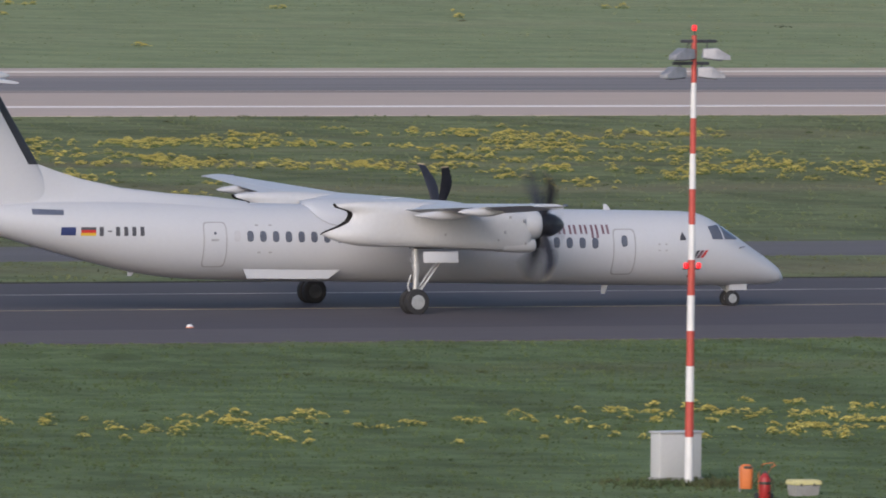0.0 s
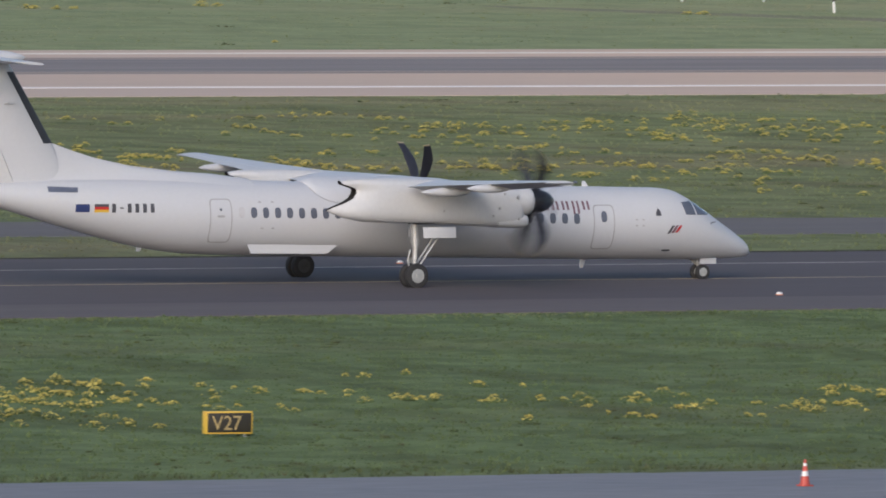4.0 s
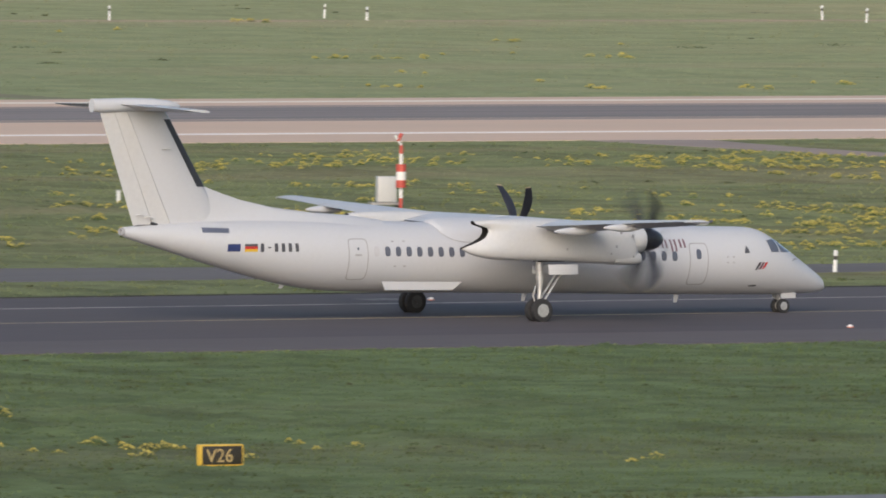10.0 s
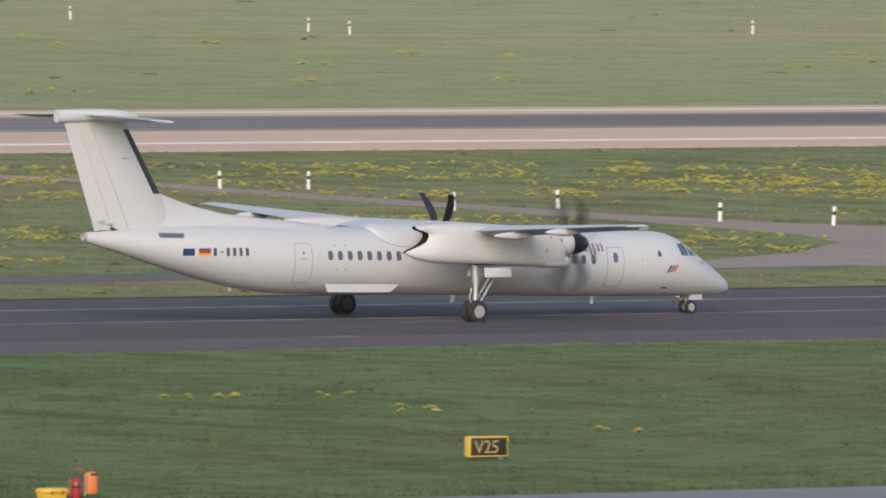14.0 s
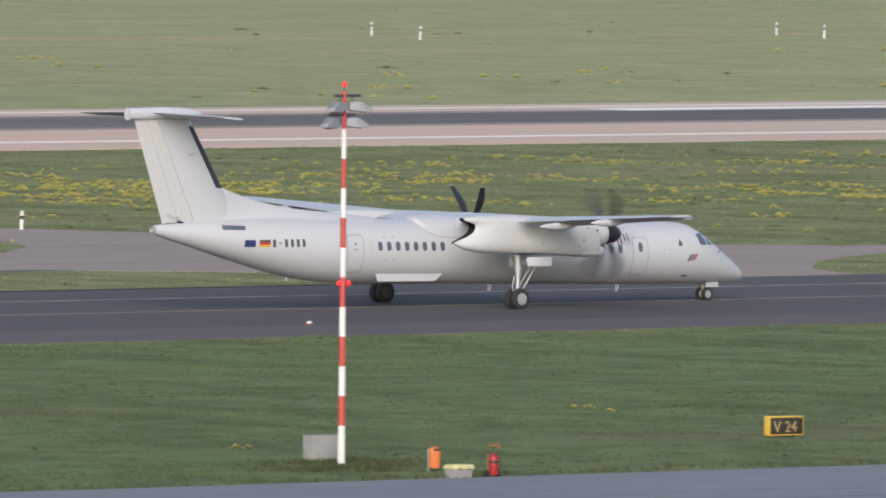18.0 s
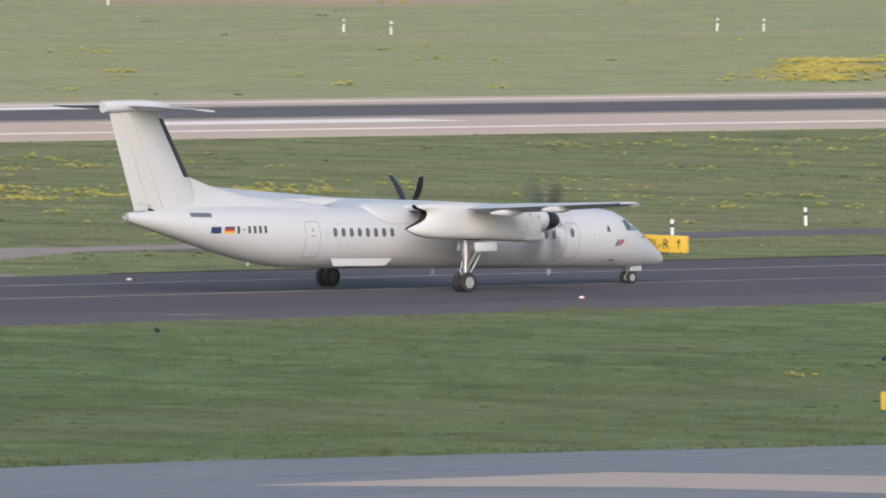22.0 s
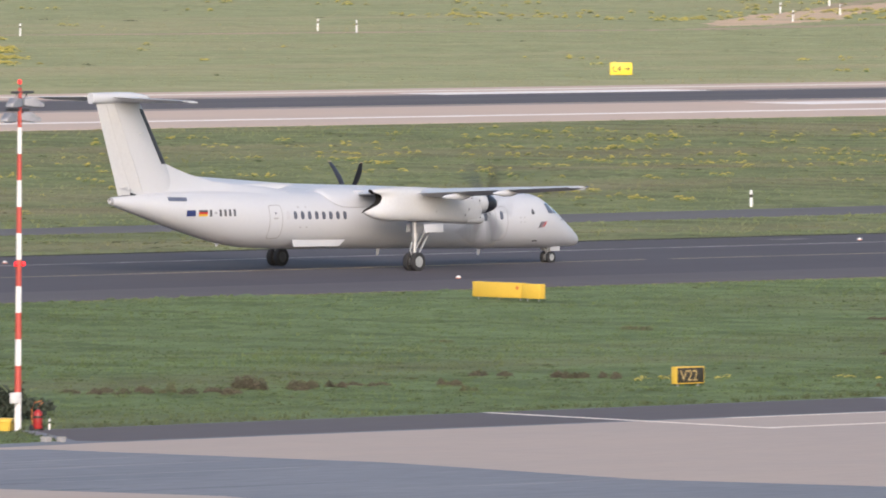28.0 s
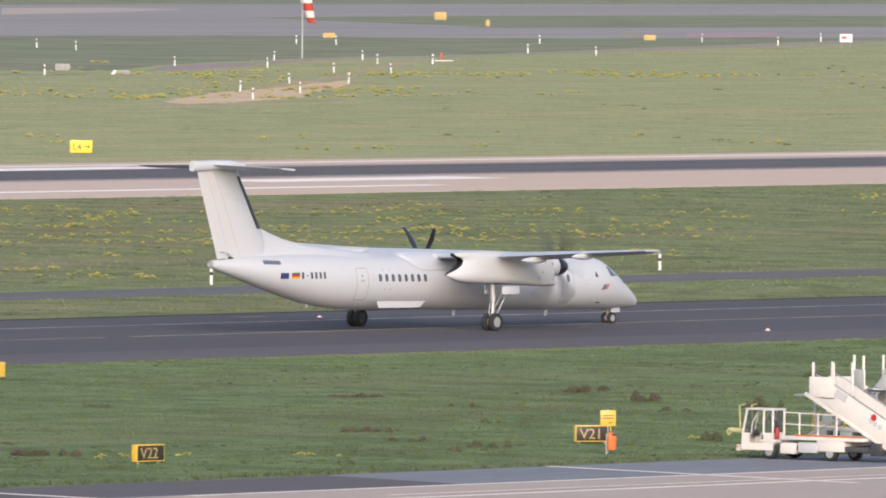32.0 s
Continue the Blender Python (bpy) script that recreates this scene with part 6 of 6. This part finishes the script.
    box(bm, (0.24, -0.02, 1.6), (0.2, 0.16, 0.3), None, 0.02)
    part("control_box", bm, WHITE, m)
    block(271.6, 381.6, 1.1, 0.6, 0.84)
    grit_box(269.0, 371.9, YELLOW, "yellow plastic grit box")
    extinguisher(269.4, 371.2)
    litter_bin(272.3, 374.4, 0.12)
    # mast by the dark verge
    lamp_mast(317.5, 377.7, "tall red and white striped floodlight mast beside a concrete block", 12.27, 1.33, 0.97)
    block(319.1, 380.6, 1.15, 0.6, 0.86)
    litter_bin(317.5, 373.0, 0.16)
    grit_box(315.3, 369.2, PALE_Y, "grey concrete grit box with a pale yellow lid")
    extinguisher(316.6, 369.0)
    # mast with the shrub
    m = lamp_mast(386.3, 371.4, "tall red and white striped floodlight mast by a dark shrub", 12.2, 1.4, 0.94)
    bm = bmesh.new()
    box(bm, (-0.28, -0.1, 1.2), (0.32, 0.2, 0.38), None, 0.03)
    part("control_box", bm, WHITE, m)
    shrub(391.0, 376.5, 1.15, 1.25, 1500, "dark green bushy shrub behind the mast")
    shrub(393.6, 377.6, 1.3, 0.75, 700, "low dark green shrub behind the mast")
    litter_bin(385.9, 374.95, 0.3)
    block(385.7, 374.75, 0.5, 0.4, 0.12, "flat concrete slab under the bin")
    grit_box(386.25, 371.95, YELLOW, "yellow plastic grit box beside the mast", 30)
    extinguisher(386.7, 370.8)
    b = thing("concrete_post", "stubby weathered concrete post", "post", at=(388.9, 375.6, 0))
    bm = bmesh.new()
    box(bm, (0, 0, 0.42), (0.21, 0.21, 0.9), None, 0.04)
    part("shaft", bm, CEMENT, b)
    stub = tagged(marker_post(387.4, 370.9), "short white plastic marker stub with a dark band", "post", "white marker posts")
    stub.matrix_basis = pose(387.4, 370.9, 0.05) @ Matrix.Scale(0.42, 4)
    for x, y, w in ((380.3, 364.25, 0.34), (380.75, 363.95, 0.22)):
        block(x, y, w, 0.26, 0.22, "broken brown concrete lump at the grass edge")
    # stand sign's neighbours
    s = thing("notice_board", "orange notice board with dark lines on a thin post", "sign", at=pose(457.7, 378.5, 0, 0, 0, -40))
    bm = bmesh.new()
    tube(bm, [(0, 0, 0), (0, 0, 1.75)], 0.035, 8)
    part("post", bm, GALV, s)
    bm = bmesh.new()
    box(bm, (0, -0.05, 1.4), (0.62, 0.03, 0.62), None, 0.01)
    board = part("board", bm, LIV_GOLD, s)
    for z, w in ((1.5, 0.46), (1.4, 0.46), (1.22, 0.16)):
        bm = bmesh.new()
        box(bm, (0.0 if w > 0.3 else 0.1, -0.068, z), (w, 0.012, 0.035))
        part("text_bar", bm, INK, board, smooth=0)
    litter_bin(456.6, 377.4, 0.25)
    for k in range(8):
        edge_light(207.1 + 62.8 * k, 472.6)
        edge_light(206.6 + 62.5 * k, 500.0)
    crow(414.0, 451.6, 200)
    crow(418.5, 414.6, 20)


def build_field_devices():
    d = thing("weather_mast", "slim red and white weather mast with a tilted sensor", "mast", at=pose(392.3, 594.2, 0))
    for z0, z1, r, m in ((0, 0.5, 0.09, MAST_R), (0.5, 1.0, 0.09, MAST_W), (1.0, 1.35, 0.24, MAST_R), (1.35, 1.75, 0.24, MAST_W), (1.75, 2.1, 0.24, MAST_R), (2.1, 2.6, 0.09, MAST_W), (2.6, 3.0, 0.09, MAST_R)):
        bm = bmesh.new()
        lathe(bm, [(r, z0), (r, z1)], n=14)
        part("pole_section", bm, m, d)
    bm = bmesh.new()
    tube(bm, [(0, 0, 3.0), (-0.35, 0, 3.45)], 0.06, 8)
    part("sensor_arm", bm, WHITE, d)
    bm = bmesh.new()
    tube(bm, [(-0.2, 0, 3.2), (0.0, 0, 3.55)], 0.09, 8)
    part("sensor", bm, MAST_R, d)
    c = thing("equipment_cabinet", "pale grey equipment cabinet on legs in the meadow", "cabinet", at=pose(392.9, 596.2, 0, 0, 0, -20))
    bm = bmesh.new()
    box(bm, (-0.1, 0, 0.86), (0.9, 0.6, 1.2), None, 0.02)
    body = part("body", bm, CABINET, c)
    bm = bmesh.new()
    box(bm, (-0.1, -0.31, 0.86), (0.8, 0.02, 1.06), None, 0.006)
    part("door", bm, CABINET, body)
    bm = bmesh.new()
    box(bm, (-0.1, 0, 0.18), (1.5, 0.9, 0.12), None, 0.01)
    part("platform", bm, CEMENT, c)
    for o in (-0.6, 0.5):
        bm = bmesh.new()
        box(bm, (o, 0, 0.06), (0.15, 0.8, 0.14))
        part("leg", bm, DARK, c)
    e = thing("junction_post", "slim pale junction post in the meadow", "post", at=pose(382.7, 603.9, 0))
    bm = bmesh.new()
    box(bm, (0, 0, 0.3), (0.15, 0.15, 0.6), None, 0.02)
    part("body", bm, WHITE, e)
    bm = bmesh.new()
    box(bm, (0, 0, 0.61), (0.2, 0.2, 0.05), None, 0.01)
    part("lid", bm, CABINET, e)
    # far mast and wind cone
    d = thing("obstacle_mast", "tall red and white striped mast on the far meadow", "mast", at=(1223.8, 1099.6, 0))
    for k in range(8):
        bm = bmesh.new()
        lathe(bm, [(0.24, 2.1 * k), (0.23, 2.1 * k + 2.1)], n=14)
        part("pole_section", bm, MAST_W if k % 2 else MAST_R, d)
    w = thing("wind_cone", "red and white wind cone hanging from its mast", "windsock", at=(1348.8, 1162.6, 0))
    bm = bmesh.new()
    tube(bm, [(0, 0, 0), (0, 0, 8.6)], [0.12, 0.07], 10)
    part("pole", bm, GALV, w)
    q = [(0.0, 8.3, 0.78), (0.25, 7.4, 0.74), (0.55, 6.5, 0.68), (0.9, 5.6, 0.6), (1.2, 4.8, 0.5), (1.45, 4.1, 0.4)]
    for k, (a, b) in enumerate(zip(q, q[1:])):
        bm = bmesh.new()
        n = 14
        loft(bm, [[(o + 0.25 + r * math.cos(t), r * math.sin(t), z) for t in np.linspace(0, 6.283, n, endpoint=False)] for o, z, r in (a, b)], caps=False)
        part("sleeve_band", bm, MAST_W if k % 2 else MAST_R, w)
    c = thing("equipment_cabinet", "pale equipment cabinet on the far meadow", "cabinet", at=pose(1248.4, 1156.9, 0, 0, 0, -48))
    bm = bmesh.new()
    box(bm, (0, 0, 0.65), (1.6, 0.8, 1.3), None, 0.03)
    body = part("body", bm, CEMENT, c)
    bm = bmesh.new()
    box(bm, (0.1, -0.41, 0.65), (1.1, 0.02, 1.1))
    part("door", bm, CEMENT, body)
    copy_thing(c, pose(1222.9, 1101.2, 0, 0, 0, -48))
    d = thing("drain_cover", "slanted white and grey culvert head in the grass", "culvert", at=pose(1225.1, 1081.9, 0, 0, 0, -48))
    bm = bmesh.new()
    box(bm, (0.3, 0, 0.25), (1.4, 0.7, 0.5), None, 0.03)
    part("body", bm, CEMENT, d)
    bm = bmesh.new()
    box(bm, (-0.7, 0, 0.22), (0.3, 0.6, 0.6), Matrix.Rotation(0.6, 3, "Y"), 0.02)
    part("cheek", bm, WHITE, d)
    t = thing("light_stub", "short red lamp on a white ground bar", "lamp", at=pose(1346.7, 1139.3, 0, 0, 0, -48))
    bm = bmesh.new()
    box(bm, (0.3, 0, 0.05), (2.2, 0.25, 0.12), None, 0.02)
    part("bar", bm, WHITE, t)
    bm = bmesh.new()
    lathe(bm, [(0.13, 0.1), (0.13, 0.75), (0.16, 0.78), (0.16, 1.0), (0.05, 1.05)], n=12)
    part("lamp", bm, MAST_R, t)


def stair_truck(at, label):
    """A passenger stair vehicle; x to its right, y ahead."""
    t = thing("stair_truck", label, "vehicle", "passenger stair trucks", at=at)
    P = lambda name, c, s, m, parent=t, bevel=0.02, rot=None, label="": part(name, box(bmesh.new(), c, s, rot, bevel), m, parent, label)
    P("chassis", (0, -1.9, 0.48), (1.7, 5.8, 0.22), DARK)
    # cab: one seat wide, open at its side
    side = [(1.3, 0.34), (1.3, 0.9), (1.24, 1.0), (0.92, 1.0), (0.92, 0.62), (0.24, 0.62), (0.24, 1.02), (-0.22, 1.02), (-0.22, 0.34)]
    bm = bmesh.new()
    for o in (-0.95, -0.2):
        loft(bm, [[(o, y, z) for y, z in side], [(o + 0.05, y, z) for y, z in side]])
    box(bm, (-0.55, 1.27, 0.68), (0.74, 0.07, 0.66), None, 0.02)
    box(bm, (-0.55, -0.2, 0.7), (0.74, 0.05, 0.66), None, 0.01)
    cab = part("cab", bm, TRUCK, t, "white open-sided single driver's cab", smooth=0)
    P("roof", (-0.55, 0.42, 1.93), (0.86, 1.4, 0.07), TRUCK, cab, 0.03)
    for o in (-0.92, -0.18):
        bm = bmesh.new()
        tube(bm, [(o, 1.27, 0.95), (o, 1.05, 1.92)], 0.045, 8)
        tube(bm, [(o, 0.25, 0.95), (o, 0.22, 1.92)], 0.045, 8)
        tube(bm, [(o, -0.2, 0.98), (o, -0.2, 1.92)], 0.045, 8)
        tube(bm, [(o, 0.86, 0.9), (o, 0.8, 1.4), (o, 0.55, 1.8)], 0.02, 6)
        part("pillars", bm, TRUCK, cab)
        P("side_window", (o, 0.02, 1.46), (0.015, 0.4, 0.8), CLEAR, cab, 0.0)
    P("windscreen", (-0.55, 1.16, 1.44), (0.68, 0.02, 0.92), CLEAR, cab, 0.0, Matrix.Rotation(0.24, 3, "X"))
    P("rear_window", (-0.55, -0.2, 1.46), (0.68, 0.015, 0.84), CLEAR, cab, 0.0)
    P("floor_pan", (-0.55, 0.5, 0.5), (0.74, 1.5, 0.06), DARK, cab)
    P("seat", (-0.55, 0.2, 0.85), (0.44, 0.44, 0.14), INK, cab, 0.05)
    P("seat_back", (-0.55, 0.0, 1.2), (0.44, 0.12, 0.6), INK, cab, 0.05)
    P("dashboard", (-0.55, 1.1, 0.98), (0.68, 0.3, 0.2), INK, cab, 0.04)
    bm = bmesh.new()
    tube(bm, [(-0.55 + 0.2 * math.cos(q), 0.82 + 0.08 * math.sin(q), 1.15 + 0.18 * math.sin(q)) for q in np.linspace(0, 6.283, 17)], 0.018, 6)
    tube(bm, [(-0.55, 0.82, 1.15), (-0.55, 1.02, 0.95)], 0.025, 6)
    part("steering_wheel", bm, BLACK, cab)
    P("wheel_arch", (0, 0.0, 0.7), (1.9, 0.8, 0.1), TRUCK)
    P("bumper", (0, 1.52, 0.4), (1.85, 0.14, 0.24), TRUCK)
    P("bumper_stripe", (0, 1.53, 0.45), (1.87, 0.15, 0.05), MAST_R, t, 0.0)
    bm = bmesh.new()
    tube(bm, [(-0.3, 1.5, 1.02), (-0.3, 2.3, 1.06)], 0.1, 10)
    tube(bm, [(-0.3, 2.3, 1.06), (-0.3, 2.42, 1.1), (-0.3, 2.5, 0.98), (-0.3, 2.42, 0.86), (-0.3, 2.34, 0.95)], 0.05, 8)
    part("tow_arm", bm, PALE_Y, t)
    for x in (-0.9, -0.1):
        bm = bmesh.new()
        tube(bm, [(x, 1.4, 1.2), (x, 1.45, 2.05), (x, 1.2, 2.1)], 0.025, 6)
        part("front_guard", bm, PALE_Y, t)
    for y in (0.0, -2.95):
        for o in (-0.78, 0.78):
            bm = bmesh.new()
            lathe(bm, [(0.18, -0.12), (0.27, -0.13), (0.31, -0.09), (0.31, 0.09), (0.27, 0.13), (0.18, 0.12)], "x", (o, y, 0.31), n=24)
            w = part("wheel", bm, TYRE, t)
            bm = bmesh.new()
            lathe(bm, [(0.185, -0.122), (0.16, -0.09), (0.07, -0.1), (0.02, -0.12)], "x", (o, y, 0.31), n=20)
            part("rim", bm, ALLOY, w)
    P("rear_body", (0, -3.0, 0.62), (1.86, 1.3, 0.5), TRUCK)
    P("tank", (-0.8, -0.95, 0.45), (0.3, 0.75, 0.42), TRUCK)
    P("locker", (-0.82, -1.9, 0.5), (0.25, 0.9, 0.4), CABINET)
    P("deck", (0, -2.6, 0.86), (1.9, 4.0, 0.14), TRUCK)
    P("deck_stripe", (-0.96, -2.9, 0.97), (0.03, 3.3, 0.06), ORANGE, t, 0.0)
    e = part("fire_bottle", lathe(bmesh.new(), [(0.07, 0), (0.09, 0.05), (0.09, 0.38), (0.03, 0.45)], c=(-0.97, -0.45, 0.8), n=12), RED, t)
    bm = bmesh.new()
    for y in (-0.75, -1.5, -2.4, -3.3):
        tube(bm, [(-0.92, y, 0.9), (-0.92, y, 1.85)], 0.035, 6)
    for z in (1.4, 1.85):
        tube(bm, [(-0.92, -0.7, z), (-0.92, -3.3, z - 0.05)], 0.025, 6)
    part("deck_rail", bm, TRUCK, t)
    bm = bmesh.new()
    for z in (1.35, 1.8):
        tube(bm, [(0.88, -0.7, z), (0.88, -3.3, z - 0.05)], 0.03, 6)
    for y in (-0.8, -1.9, -3.2):
        tube(bm, [(0.88, y, 0.9), (0.88, y, 1.8)], 0.03, 6)
    part("far_rail", bm, LIV_GOLD, t, "yellow painted rail")
    for o in (-0.5, 0.5):
        P("soffit_beam", (o * 1.3, -3.6, 1.55), (0.1, 4.6, 0.14), TRUCK, t, 0.02, Matrix.Rotation(math.atan2(2.0, 3.9), 3, "X"))
    bm = bmesh.new()
    for y in (-1.4, -2.3):
        tube(bm, [(0.3, y, 0.9), (0.3, y + 0.1, 2.6)], 0.06, 8)
    tube(bm, [(-0.5, -1.5, 0.9), (-0.5, -3.6, 1.9)], 0.06, 8)
    part("lifting_ram", bm, GALV, t)
    # stair
    flight = P("stair_flight", (0, -2.4, 2.45), (1.3, 1.3, 0.1), GALV)
    slope = Matrix.Rotation(math.atan2(2.0, 3.9), 3, "X")
    for o in (-0.62, 0.62):
        P("stringer", (o, -4.2, 1.75), (0.06, 4.9, 0.75), TRUCK, flight, 0.015, slope)
        P("balustrade", (o, -4.25, 2.1), (0.05, 4.3, 0.3), TRUCK, flight, 0.015, slope)
        P("window_strip", (o * 1.04, -3.3, 2.55), (0.05, 0.6, 0.3), CABINET, flight, 0.0, slope)
        bm = bmesh.new()
        tube(bm, [(o, -1.9, 3.4), (o, -2.6, 3.15), (o, -6.2, 1.3)], 0.03, 6)
        part("handrail", bm, GALV, flight)
        P("platform_side", (o * 1.02, -2.35, 2.86), (0.06, 1.2, 0.8), TRUCK, flight)
        for y in (-1.92, -2.9):
            P("platform_post", (o, y, 3.22), (0.09, 0.09, 1.2), TRUCK, flight)
    for k in range(14):
        P("tread", (0, -2.9 - 0.27 * k, 2.42 - 0.139 * k), (1.2, 0.28, 0.04), GALV, flight, 0.0)
    P("platform_lip", (0, -1.4, 2.52), (1.2, 0.9, 0.07), GALV, flight)
    part("warning_disc", lathe(bmesh.new(), [(0.13, -0.68), (0.13, -0.65)], "x", (0, -4.9, 1.75), n=16), LIV_RED, flight)
    for k in range(3):
        P("text_bar", (-0.66, -4.75 - 0.22 * k, 1.62 - 0.12 * k), (0.03, 0.16, 0.2), CABINET, flight, 0.0)
    P("rear_foot", (0, -5.1, 0.5), (1.6, 0.5, 0.5), DARK)
    return t


def build_trucks():
    t = stair_truck(pose(458.5, 370.3, 0.05, 0, 0, 2), "white passenger stair truck with an open cab parked on the apron")
    copy_thing(t, pose(465.2, 370.0, 0.05, 0, 0, 150.6))


build_signs()
build_posts()
build_stands()
build_field_devices()
build_trucks()


def motions():
    """The airliner taxis along its line; its wheels and one propeller turn."""
    roll_out = [
        (0.0, 219.46),
        (0.5, 224.37),
        (1.0, 229.31),
        (1.5, 234.28),
        (2.0, 239.29),
        (2.5, 244.32),
        (3.0, 249.37),
        (3.5, 254.45),
        (5.5, 275.29),
        (6.0, 280.63),
        (6.5, 285.97),
        (7.0, 291.34),
        (7.5, 296.73),
        (8.0, 302.16),
        (8.5, 307.61),
        (9.0, 313.10),
        (9.5, 318.60),
        (10.0, 324.13),
        (10.5, 329.68),
        (11.0, 335.25),
        (11.5, 340.84),
        (12.0, 346.45),
        (12.5, 352.06),
        (13.0, 357.69),
        (13.5, 363.30),
        (14.0, 368.91),
        (14.5, 374.52),
        (16.5, 397.10),
        (17.0, 402.77),
        (17.5, 408.44),
        (18.0, 414.11),
        (18.5, 419.78),
        (19.0, 425.46),
        (19.5, 431.13),
        (20.0, 436.81),
        (20.5, 442.48),
        (21.0, 448.16),
        (21.5, 453.83),
        (22.0, 459.50),
        (22.5, 465.17),
        (23.0, 470.84),
        (23.5, 476.50),
        (24.0, 482.15),
        (24.5, 487.81),
        (25.0, 493.46),
        (25.5, 499.11),
        (27.5, 521.79),
        (28.0, 527.50),
        (28.5, 533.20),
        (29.0, 538.91),
        (29.5, 544.60),
        (30.0, 550.28),
        (30.5, 555.95),
        (31.0, 561.60),
        (31.5, 567.24),
        (32.0, 572.88),
    ]
    walk(plane, [(t, pose(x, TAXI_Y, 0)) for t, x in roll_out])
    ts, xs = zip(*roll_out)
    steps = [k / FPS for k in range(0, 32 * FPS + 1)]
    gone = np.interp(steps, ts, xs) - xs[0]
    for wheel, radius, at in wheels:
        walk(wheel, [(t, pose(*at, 0, math.degrees(d / radius), 0)) for t, d in zip(steps, gone)])
    walk(near_propeller, [(t, pose(*PROP_NEAR, 60 * k, 0, 0)) for k, t in enumerate(steps)])
    for b in near_blades:  # the other half of the quick turn
        walk(b, [(t, pose(0, 0, 0, 60 * k, 0, 0)) for k, t in enumerate(steps)])


motions()
